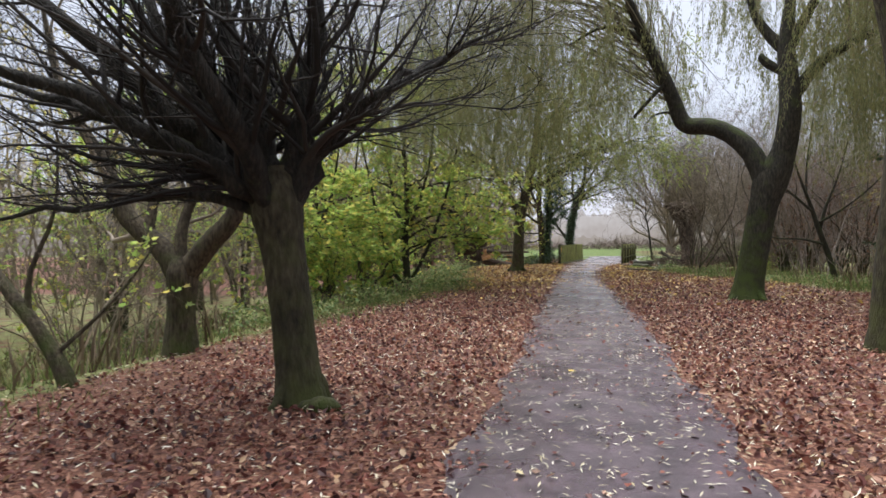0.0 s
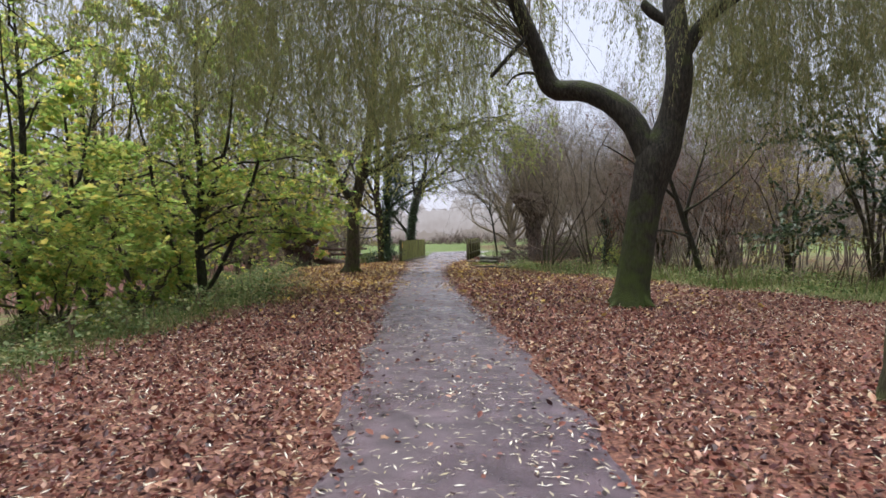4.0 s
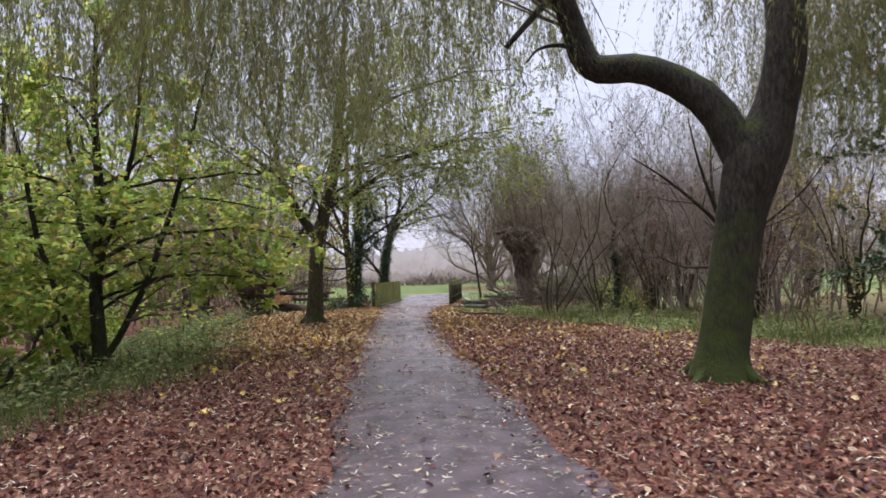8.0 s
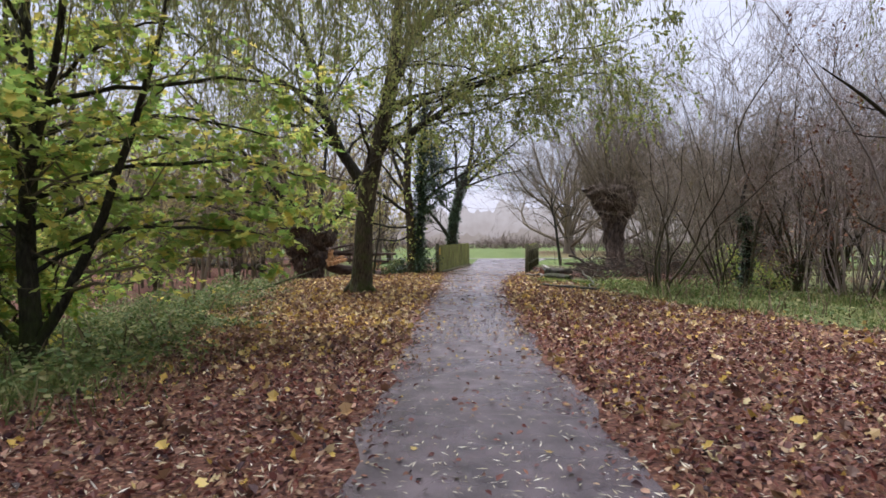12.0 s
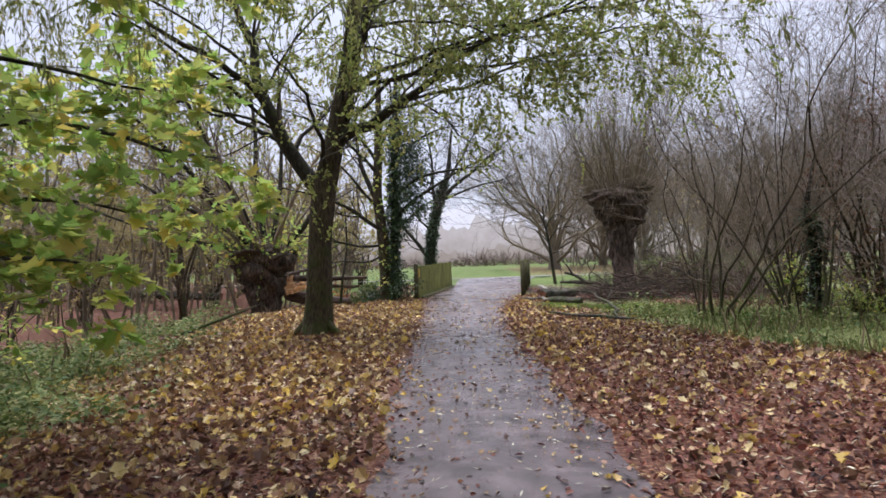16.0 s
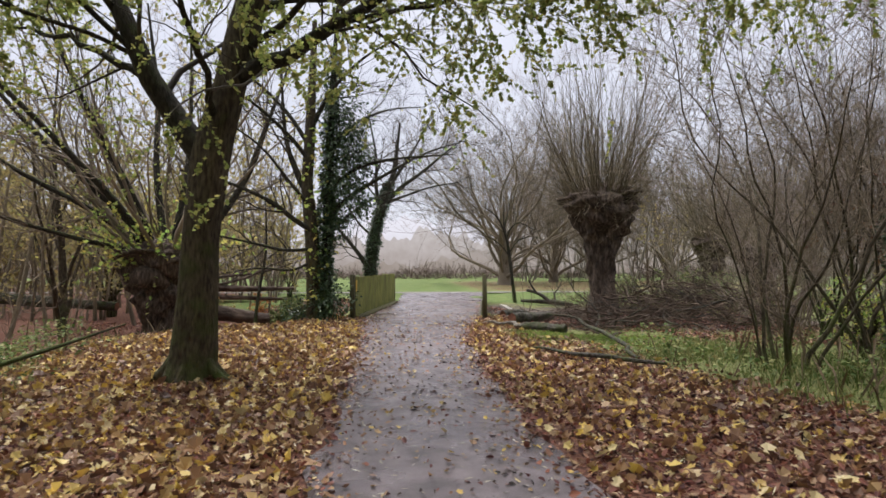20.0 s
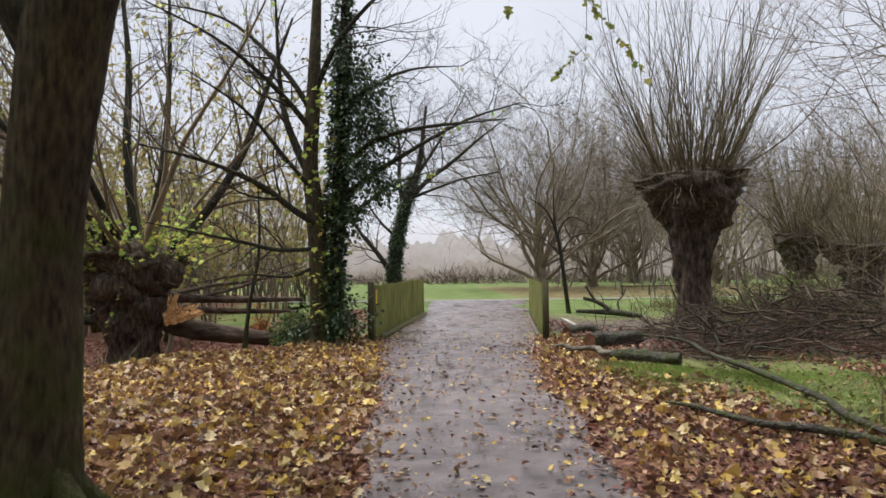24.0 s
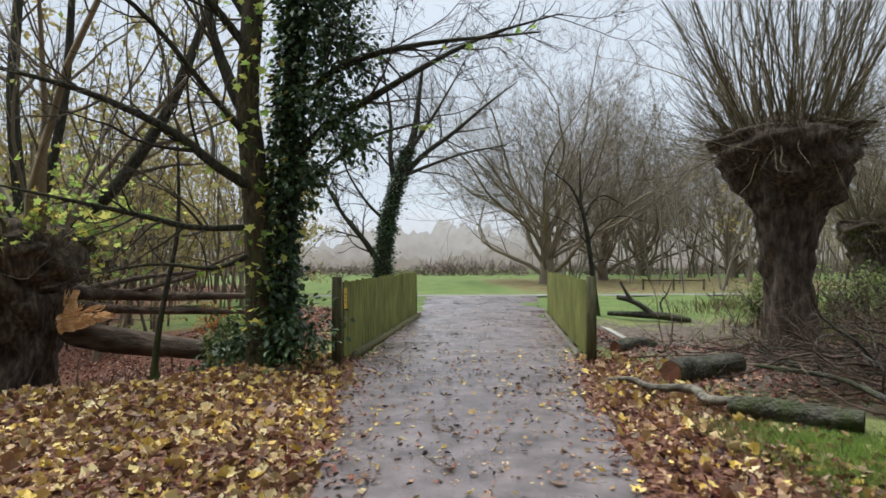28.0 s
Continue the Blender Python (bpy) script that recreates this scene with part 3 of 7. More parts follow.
# ---- ground, path and distance ----
def spaced(lo, hi, step, far, grow_by=1.35):
    mid = list(np.arange(lo, hi + 1e-6, step))
    out, d = [], step
    while mid[-1] + d < far:
        d *= grow_by
        mid.append(mid[-1] + d)
    d = step
    while mid[0] - d > -far:
        d *= grow_by
        mid.insert(0, mid[0] - d)
    return np.array(mid)


gx, gy = spaced(-14, 14, 0.28, 1500), spaced(-12, 62, 0.36, 1500)
GX, GY = np.meshgrid(gx, gy)
GZ = ground_z(GX, GY)
nyg, nxg = GX.shape
gi = np.arange(nyg * nxg).reshape(nyg, nxg)
gf = np.stack([gi[:-1, :-1], gi[:-1, 1:], gi[1:, 1:], gi[1:, :-1]], -1).reshape(-1, 4)
ground = new("ground", mesh_of("ground", [(np.stack([GX, GY, GZ], -1), gf)], ground_material()))
tagged(ground, "parkland ground under fallen leaves, rough grass and mown field", "ground", kind="structure")
cov = np.zeros((nyg * nxg, 4), np.float32)
cov[:, 3] = 1
leafc = leaf_cover(GX, GY)
ditch_l = smooth01(-2.2, -3.4, GX) * smooth01(38.5, 40.5, GY) * smooth01(55, 49, GY)
wood_l = smooth01(np.interp(GY, EDGE_Y, EDGE_L) - 2.0, np.interp(GY, EDGE_Y, EDGE_L) - 5.0, GX) * smooth01(56, 44, GY)
wood_r = smooth01(8.5, 12, GX) * smooth01(44, 36, GY)
under = smooth01(57.6, 60.0, GY) * smooth01(92, 80, GY) * smooth01(2.0, 5.0, GX) * smooth01(40, 24, GX)
cov[:, 0] = np.maximum.reduce([leafc, 0.9 * ditch_l, 0.95 * wood_l * smooth01(22, 30, GY), 0.45 * wood_l, 0.8 * smooth01(-8, -13, GX) * smooth01(44, 48, GY) * smooth01(95, 75, GY), 0.5 * wood_r, 0.50 * under]).ravel()
cov[:, 1] = (smooth01(45.5, 48.5, GY) * (1 - ditch_l) * (1 - 0.72 * under) * (1 - 0.95 * smooth01(-7, -12, GX) * smooth01(95, 75, GY))).ravel()
mud = np.exp(-((GY - 43.0 - 0.1 * GX) / 3.4) ** 2) * np.maximum(smooth01(1.4, 2.4, GX), 0.35 * smooth01(-2.0, -3.0, GX)) * smooth01(16, 9, np.abs(GX))
brush = np.exp(-(((GX - 6.2) / 3.6) ** 2 + ((GY - 38.3) / 3.2) ** 2))
cov[:, 2] = np.maximum(mud, 1.0 * smooth01(0.15, 0.5, brush) * smooth01(35.6, 36.8, GY)).ravel()
at_cover = ground.data.attributes.new("cover", "FLOAT_COLOR", "POINT")
at_cover.data.foreach_set("color", cov.ravel())

py = np.arange(-12, 57.2, 0.25)
pu = np.linspace(0, 1, 9)
pl = np.interp(py, PATH_Y, PATH_L) + 0.06 * np.sin(py * 2.3) + 0.04 * np.sin(py * 5.1)
pr = np.interp(py, PATH_Y, PATH_R) + 0.06 * np.sin(py * 1.9 + 2) + 0.04 * np.sin(py * 4.7)
PX = pl[:, None] * (1 - pu) + pr[:, None] * pu
PZ = -0.046 + 0.035 * (1 - (2 * pu - 1) ** 2)[None] + 0.006 * np.sin(PX * 3 + py[:, None]) * np.ones_like(PX)
pi_ = np.arange(PX.size).reshape(PX.shape)
pf = np.stack([pi_[:-1, :-1], pi_[:-1, 1:], pi_[1:, 1:], pi_[1:, :-1]], -1).reshape(-1, 4)
WET = path_material()
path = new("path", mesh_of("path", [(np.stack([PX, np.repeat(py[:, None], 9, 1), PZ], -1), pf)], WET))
tagged(path, "narrow wet asphalt footpath strewn with willow leaves", "path", kind="structure")
qx = np.arange(-60, 61, 1.5)
qy = 57.6 + 0.012 * (qx - 2) ** 2 * 0.3
qv = np.concatenate([np.stack([qx, qy - 0.7, np.full_like(qx, -0.03)], -1), np.stack([qx, qy + 0.7, np.full_like(qx, -0.03)], -1)])
qi = np.arange(len(qx) - 1)
cross_path = new("pavement", mesh_of("pavement", [(qv, np.stack([qi, qi + 1, qi + 1 + len(qx), qi + len(qx)], -1))], kerb_stone))
tagged(cross_path, "pale grey gravel path crossing the far end", "path", kind="structure")


def far_line(name, radius, low, high, mat, seed, wooded=0.0):
    """A wooded skyline lost in drizzle, all round."""
    a = np.linspace(0, 2 * math.pi, 2881)
    r2 = np.random.default_rng(seed)
    top = np.zeros_like(a)
    for k, w in ((7, 0.4), (19, 0.35), (43, 0.3), (97, 0.22), (180, 0.16), (331, 0.12), (607, 0.06)):
        top += w * np.sin(k * a + r2.uniform(0, 6.28))
    top = low + (high - low) * np.clip(0.5 + 0.45 * top, 0, 1)
    side = np.degrees(np.arctan2(np.sin(a), np.cos(a)))
    top = top * (1 + wooded * np.maximum(smooth01(5, 14, side), smooth01(-7, -16, side)))
    x, y = radius * np.sin(a), 30 + radius * np.cos(a)
    v = np.concatenate([np.stack([x, y, np.full_like(a, -1.5)], -1), np.stack([x, y, top], -1)])
    i = np.arange(2880)
    ob = new(name, mesh_of(name, [(v, np.stack([i, i + 1, i + 2882, i + 2881], -1))], mat))
    return tagged(ob, "misty line of distant trees fading into drizzle", "distant trees", kind="structure")


# Each skyline farther out gets a paler glowing colour for the haze.
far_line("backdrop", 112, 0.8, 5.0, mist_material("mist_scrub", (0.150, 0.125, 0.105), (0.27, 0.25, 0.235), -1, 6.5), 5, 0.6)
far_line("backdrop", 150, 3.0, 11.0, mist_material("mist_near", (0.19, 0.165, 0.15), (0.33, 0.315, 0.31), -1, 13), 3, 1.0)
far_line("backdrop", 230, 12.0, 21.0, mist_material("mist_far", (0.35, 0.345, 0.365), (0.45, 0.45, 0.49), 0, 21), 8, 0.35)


# ---- trees ----
def on_ground(x, y, dz=0.0):
    return float(ground_z(x, y)) + dz


def trunk_part(ob, ctrl, mat, n=26, k=16, flute=5, name="trunk", label="", rough=0.015, gnarl=0.0):
    c = curve_through(ctrl, n)
    part(name, [tubes(c[:, :3], np.maximum(c[:, 3], 0.004), k, rough, flute, gnarl)], mat, ob, label)
    return c


def limb_rows(limbs, n=14):
    c = np.stack([curve_through(l, n) for l in limbs])
    return c[..., :3], np.maximum(c[..., 3], 0.004)


def twig_levels(P, R, spec):
    """Branch levels one after another; every level sprouts from the one before."""
    out = []
    for kw in spec:
        P, R = sprout(P, R, **kw)
        out.append((P, R))
    return out


def sides(r):
    m = float(r.max())
    return 3 if m < 0.012 else 4 if m < 0.03 else 6


def crown_parts(ob, P, R, spec, limb_mat, twig_mat, leaf=None, leaf_label="", flute=4):
    for p, r in zip(P, R):
        part("limb", [tubes(p, r, 10, 0.012, flute)], limb_mat, ob)
    levels = twig_levels(P, R, spec)
    tagged(part("crown", [tubes(p, r, sides(r)) for p, r in levels], twig_mat, ob), kind="stuff")
    if leaf:
        shape, mat, per, size, up = leaf
        groups = []
        for p, r in levels[-2:]:
            s, d = along(p, per)
            d = unit(d + rng.normal(0, 0.7, d.shape) - UP * 0.25)
            groups.append(scatter(shape, s, d, rng.uniform(size * 0.6, size * 1.25, len(s)), np.repeat([UP * up], len(s), 0) if up else None, 1.0, 0.5))
        tagged(part("foliage", groups, mat, ob, leaf_label), kind="stuff")
    return levels


def roots(ob, x, y, r, n, mat, start=0.3):
    """Buttress roots running out from a trunk's foot into the ground."""
    z = on_ground(x, y)
    for i in range(n):
        a = start + i * 2 * math.pi / n + 0.25 * math.sin(i * 2.3)
        c_, s_2 = math.cos(a), math.sin(a)
        k_ = 1.0 + 0.35 * math.sin(i * 1.9 + x)
        c = curve_through([(x + 0.55 * r * c_, y + 0.55 * r * s_2, z + 0.42 * k_, 0.10 * r), (x + 0.85 * r * c_, y + 0.85 * r * s_2, z + 0.20 * k_, 0.30 * r), (x + 1.25 * r * k_ * c_, y + 1.25 * r * k_ * s_2, z + 0.04, 0.26 * r),
                           (x + 1.9 * r * k_ * c_, y + 1.9 * r * k_ * s_2, z - 0.05, 0.12 * r)], 12)
        part("root", [tubes(c[:, :3], c[:, 3], 9, 0.03, 3)], mat, ob)


# dense twiggy tree beside the start of the path
hb = thing("twiggy_tree", (-2.73, 5.78, on_ground(-2.73, 5.78)), "dark bare tree with a mossy trunk and dense upswept twigs", "tree")
trunk_part(hb, [(-2.72, 5.78, -0.12, 0.30), (-2.72, 5.78, 0.03, 0.265), (-2.75, 5.76, 0.35, 0.215), (-2.80, 5.75, 0.9, 0.195), (-2.88, 5.75, 1.5, 0.20), (-2.93, 5.75, 1.85, 0.24),
                (-2.95, 5.76, 2.2, 0.16)], bark_olive, flute=3)
roots(hb, -2.72, 5.78, 0.21, 5, bark_olive)
hb_limbs = [
    [(-2.95, 5.75, 1.75, 0.11), (-3.5, 5.7, 2.2, 0.085), (-4.6, 5.6, 2.75, 0.06), (-6.1, 5.6, 3.2, 0.02)],
    [(-2.98, 5.78, 1.8, 0.13), (-3.4, 5.85, 2.4, 0.11), (-3.9, 5.9, 2.95, 0.08), (-4.9, 6.1, 4.6, 0.02)],
    [(-2.93, 5.8, 1.85, 0.14), (-3.15, 5.8, 2.5, 0.12), (-3.45, 5.9, 3.3, 0.09), (-3.8, 6.0, 5.2, 0.02)],
    [(-2.86, 5.78, 1.85, 0.13), (-2.72, 5.8, 2.6, 0.10), (-2.6, 5.9, 3.3, 0.075), (-2.4, 6.0, 5.2, 0.02)],
    [(-2.85, 5.74, 1.8, 0.09), (-2.4, 5.75, 2.45, 0.055), (-1.8, 5.85, 2.9, 0.035), (-0.7, 6.1, 3.5, 0.008)],
    [(-2.95, 5.72, 1.75, 0.06), (-3.5, 5.6, 1.92, 0.05), (-4.4, 5.5, 1.9, 0.035), (-6.1, 5.4, 1.7, 0.012)],
    [(-2.9, 5.85, 1.85, 0.11), (-2.6, 6.4, 2.6, 0.08), (-2.2, 7.3, 3.3, 0.05), (-1.7, 8.3, 3.9, 0.015)],
    [(-2.95, 5.65, 1.85, 0.10), (-3.0, 5.0, 2.6, 0.08), (-3.1, 4.2, 3.4, 0.05), (-3.1, 3.5, 4.4, 0.015)],
    [(-3.0, 5.85, 1.8, 0.10), (-3.6, 6.5, 2.5, 0.08), (-4.3, 7.4, 3.2, 0.05), (-5.1, 8.3, 3.8, 0.015)],
]
hb_limbs += [
    [(-3.0, 5.7, 1.8, 0.10), (-3.7, 5.5, 2.6, 0.085), (-4.6, 5.2, 3.4, 0.06), (-5.8, 4.8, 4.4, 0.02)],
    [(-2.98, 5.7, 1.85, 0.09), (-3.5, 5.2, 2.3, 0.07), (-4.4, 4.6, 2.8, 0.05), (-5.6, 4.0, 3.2, 0.015)],
    [(-3.0, 5.8, 1.85, 0.10), (-3.5, 6.1, 2.7, 0.08), (-4.4, 6.5, 3.5, 0.055), (-5.7, 7.0, 4.6, 0.015)],
]
hbP, hbR = limb_rows(hb_limbs)
hbR = hbR * 1.15
hbP[:, 1:-1] += rng.normal(0, 0.035, hbP[:, 1:-1].shape)
crown_parts(hb, hbP, hbR, [dict(count=14, lo=0.10, spread=45, ratio=0.58, girth=0.38, n=7, wander=0.14, lift=0.06, least=0.009, flat=0.2, rise=0.02),
                           dict(count=9, lo=0.1, spread=42, ratio=0.55, girth=0.45, n=4, wander=0.15, lift=0.05, least=0.0055, rise=-0.1),
                           dict(count=3, lo=0.1, spread=40, ratio=0.6, girth=0.55, n=3, wander=0.16, lift=0.0, least=0.0034)], bark_black, twig_black)
rb = thing("root_burr", (-2.45, 5.62, 0.0), "gnarled mossy root lump at the foot of a tree", "root")
part("burr", [tubes(curve_through([(-2.66, 5.56, -0.06, 0.05), (-2.52, 5.53, 0.0, 0.085), (-2.36, 5.58, 0.01, 0.075), (-2.24, 5.64, -0.05, 0.02)], 12)[:, :3],
                    curve_through([(0, 0, 0, 0.05), (0, 0, 0, 0.085), (0, 0, 0, 0.075), (0, 0, 0, 0.02)], 12)[:, 3], 9, 0.08)], bark, rb)

# weeping willow whose bent limb reaches over the path
ww = thing("willow_tree", (3.65, 17.4, on_ground(3.65, 17.4)), "leaning weeping willow with mossy trunk and bent limb over path", "tree")
trunk_part(ww, [(3.62, 17.42, -0.15, 0.50), (3.62, 17.42, 0.03, 0.42), (3.66, 17.4, 0.4, 0.335), (3.78, 17.36, 1.2, 0.30), (3.95, 17.3, 2.2, 0.30), (4.14, 17.22, 2.9, 0.36),
                (4.36, 17.12, 3.5, 0.27), (4.47, 16.95, 4.5, 0.25), (4.46, 17.2, 6.0, 0.20), (4.6, 17.25, 7.4, 0.10), (4.9, 17.3, 9.0, 0.03)], bark_willow, 34, flute=4)
roots(ww, 3.62, 17.42, 0.31, 6, bark_willow)
ww_limbs = [
    [(4.02, 17.25, 2.75, 0.26), (3.66, 17.5, 3.68, 0.245), (3.0, 17.95, 4.28, 0.225), (2.45, 18.3, 4.40, 0.215), (2.22, 18.35, 4.58, 0.21), (2.06, 18.3, 5.0, 0.175), (1.85, 18.2, 5.5, 0.16), (1.3, 17.9, 6.6, 0.14), (0.84, 17.7, 7.7, 0.09)],
    [(4.45, 17.0, 4.6, 0.17), (5.0, 17.0, 5.4, 0.13), (5.7, 17.0, 5.9, 0.10), (7.2, 17.2, 6.6, 0.06)],
    [(4.46, 17.2, 5.9, 0.15), (4.1, 17.4, 6.4, 0.12), (3.8, 17.6, 7.1, 0.10), (3.6, 17.9, 8.6, 0.06)],
    [(4.48, 17.2, 5.9, 0.14), (4.9, 16.9, 6.8, 0.11), (5.4, 16.5, 7.8, 0.07), (6.0, 16.2, 9.0, 0.04)],
    [(1.35, 17.95, 6.5, 0.08), (0.7, 17.7, 6.9, 0.06), (0.1, 17.6, 6.9, 0.045), (-0.6, 17.4, 6.5, 0.02)],
    [(2.3, 18.35, 4.6, 0.045), (1.9, 18.4, 4.8, 0.035), (1.55, 18.4, 4.75, 0.02), (1.35, 18.4, 4.55, 0.012)],
]
ww_limbs.append([(1.88, 18.2, 5.6, 0.05), (1.62, 18.05, 5.33, 0.05), (1.3, 18.0, 4.98, 0.045), (0.99, 18.0, 4.64, 0.035)])
wP, wR = limb_rows(ww_limbs, 22)
for p_, r_ in zip(wP, wR):
    part("limb", [tubes(p_, r_, 12, 0.015, 4)], bark_dark, ww)
part("snag", [tubes(curve_through([(4.44, 17.1, 5.35, 0.10), (4.15, 17.2, 5.55, 0.11), (3.95, 17.25, 5.75, 0.09), (3.92, 17.25, 5.9, 0.02)], 10)[:, :3],
                    np.array([0.10, 0.10, 0.105, 0.11, 0.11, 0.105, 0.10, 0.09, 0.06, 0.02]), 9, 0.05)], bark_dark, ww, "stub of a sawn limb")


def curtain_bottom(x, y):
    """How low the willow's hanging twigs reach: lowest over the path, short in the open gap by the trunk."""
    z = 3.55 + 0.5 * np.sin(x * 1.3 + y * 0.7) + 0.35 * np.sin(x * 2.9 - y * 1.1)
    z = z + 3.4 * np.exp(-((x - 2.9 - 0.22 * (y - 17.4)) / 1.7) ** 2) + 0.5 * smooth01(-4, -8, x) + 1.3 * smooth01(18.5, 14, y)
    return z


tops = wP[[0, 1, 2, 3], 13:].reshape(-1, 3)
n_arch = 125
ends = np.stack([np.where(rng.uniform(0, 1, n_arch) < 0.72, rng.uniform(-10, 8.8, n_arch), np.where(rng.uniform(0, 1, n_arch) < 0.65, rng.uniform(-10, -2, n_arch), rng.uniform(5.5, 10, n_arch))), rng.uniform(14.5, 27.5, n_arch), rng.uniform(5.2, 7.4, n_arch)], -1)
extra = np.stack([rng.uniform(-11.5, -5.0, 22), rng.uniform(14.0, 21.0, 22), rng.uniform(5.6, 7.6, 22)], -1)
beyond = np.stack([rng.uniform(5.8, 11.0, 34), rng.uniform(14.5, 23.0, 34), rng.uniform(5.2, 7.6, 34)], -1)
ends, n_arch = np.concatenate([ends, extra, beyond]), n_arch + 56
near = np.argmin(np.linalg.norm(ends[:, None, :2] - tops[None, :, :2], axis=2) + rng.uniform(0, 4.0, (n_arch, len(tops))), axis=1)
arch = []
for e_, i_ in zip(ends, near):
    s_ = tops[i_]
    m_ = (s_ + e_) / 2 + rng.normal(0, 0.4, 3)
    m_[2] = max(s_[2], e_[2]) + rng.uniform(0.8, 2.2)
    arch.append([(*s_, 0.018), (*(s_ * 0.6 + m_ * 0.4 + UP * 0.4), 0.015), (*m_, 0.012), (*e_, 0.005)])
aP, aR = limb_rows(arch, 14)
bP, bR = sprout(aP, aR, 6, 0.5, 1.0, 48, 0.24, 0.6, 5, 0.14, -0.10, least=0.004)
tagged(part("crown", [tubes(aP, aR, 4), tubes(bP, bR, 3)], twig_olive, ww), kind="stuff")
s1, _ = along(bP, 2, 0.1)
s2, _ = along(aP[:, 7:], 5, 0.1)
S = np.concatenate([s1, s2])
zb = curtain_bottom(S[:, 0], S[:, 1]) + rng.normal(0, 0.55, len(S))
L = S[:, 2] - zb
S, L = S[L > 0.5], np.minimum(L[L > 0.5], 5.0)
dP, dR = grow(S, np.repeat([[0, 0, -1.0]], len(S), 0) + rng.normal(0, 0.25, S.shape), L, np.full(len(S), 0.003), 6, 0.14, -0.22, 0.5)
part("drooping_twig_curtain", [tubes(dP, dR, 3)], willow_twig, ww, "thin drooping willow twigs")
ls, ld = along(dP, 84, 0.0)
ls = ls + rng.normal(0, 0.035, ls.shape)
ld = unit(ld * 0.9 + rng.normal(0, 0.27, ld.shape) - UP * 0.35)
part("foliage", [scatter(SLIVER, ls, ld, rng.uniform(0.06, 0.125, len(ls)), None, 1.0)], leaf_willow, ww, "olive-green narrow leaves hanging in curtains")

# plain upright trunk standing in the leaves
ut = thing("tall_tree", (3.87, 9.95, on_ground(3.87, 9.95)), "tall tree with a smooth greenish grey trunk leaning over", "tree")
trunk_part(ut, [(3.86, 9.95, -0.2, 0.37), (3.86, 9.95, 0.0, 0.315), (3.89, 9.95, 0.35, 0.285), (3.97, 9.95, 1.4, 0.265), (4.06, 9.95, 2.3, 0.27), (4.09, 9.95, 2.9, 0.25), (4.06, 9.95, 3.9, 0.255), (3.86, 9.95, 4.9, 0.24),
                (3.58, 10.0, 6.1, 0.19), (3.5, 10.2, 8.4, 0.12)], bark_olive, 36, flute=4)
ut_limbs = [[(4.08, 9.95, 3.9, 0.12), (4.4, 10.05, 4.6, 0.10), (5.2, 10.15, 5.5, 0.07), (6.4, 10.4, 6.7, 0.02)],
            [(3.6, 10.0, 6.0, 0.13), (3.1, 10.2, 6.8, 0.09), (2.3, 10.8, 7.5, 0.06), (1.2, 11.6, 8.1, 0.02)],
            [(3.53, 10.1, 7.3, 0.10), (4.0, 10.5, 7.9, 0.07), (4.7, 11.4, 8.7, 0.05), (5.4, 12.4, 9.5, 0.02)],
            [(4.08, 9.95, 4.2, 0.06), (4.7, 10.7, 4.5, 0.045), (5.4, 11.8, 4.6, 0.03), (6.1, 13.0, 4.5, 0.012)]]
uP, uR = limb_rows(ut_limbs)
crown_parts(ut, uP, uR, [dict(count=8, lo=0.3, spread=45, ratio=0.5, girth=0.5, n=6, wander=0.14, lift=0.02, least=0.005),
                         dict(count=6, lo=0.2, spread=42, ratio=0.5, girth=0.5, n=4, wander=0.15, lift=-0.02, least=0.003)], bark, twig,
            (SLIVER, leaf_willow, 4, 0.10, 0))

# twisted double tree on the bank
tb = thing("twisted_tree", (-5.7, 8.2, on_ground(-5.7, 8.2)), "twisted bare tree splitting low into crooked limbs", "tree")
trunk_part(tb, [(-5.7, 8.2, -0.3, 0.30), (-5.7, 8.2, 0.1, 0.235), (-5.68, 8.2, 0.6, 0.20), (-5.66, 8.2, 1.05, 0.23), (-5.7, 8.2, 1.3, 0.12)], bark, 18, flute=3)
tb_limbs = [[(-5.68, 8.2, 1.0, 0.16), (-5.95, 8.2, 1.4, 0.14), (-6.55, 8.2, 1.9, 0.12), (-6.95, 8.25, 2.7, 0.09), (-7.7, 8.3, 3.8, 0.06), (-8.2, 8.4, 5.6, 0.02)],
            [(-5.65, 8.2, 1.0, 0.16), (-5.2, 8.2, 1.5, 0.14), (-4.85, 8.25, 1.9, 0.12), (-4.9, 8.3, 2.5, 0.09), (-5.3, 8.4, 3.4, 0.06), (-5.5, 8.5, 5.4, 0.02)],
            [(-5.68, 8.2, 1.1, 0.10), (-5.75, 8.4, 1.8, 0.08), (-5.6, 8.8, 2.8, 0.05), (-5.9, 9.3, 4.5, 0.02)],
            [(-6.2, 8.2, 1.6, 0.08), (-6.3, 8.6, 2.5, 0.06), (-6.5, 9.2, 3.6, 0.04), (-6.6, 9.6, 5.2, 0.015)]]
tP, tR = limb_rows(tb_limbs)
crown_parts(tb, tP, tR, [dict(count=8, lo=0.3, spread=45, ratio=0.45, girth=0.5, n=6, wander=0.14, lift=0.1, least=0.005),
                         dict(count=6, lo=0.2, spread=40, ratio=0.5, girth=0.5, n=4, wander=0.15, lift=0.05, least=0.003)], bark, twig)
sl = thing("leaning_sapling", (-5.55, 6.0, on_ground(-5.55, 6.0)), "mossy sapling leaning out over the bank", "tree")
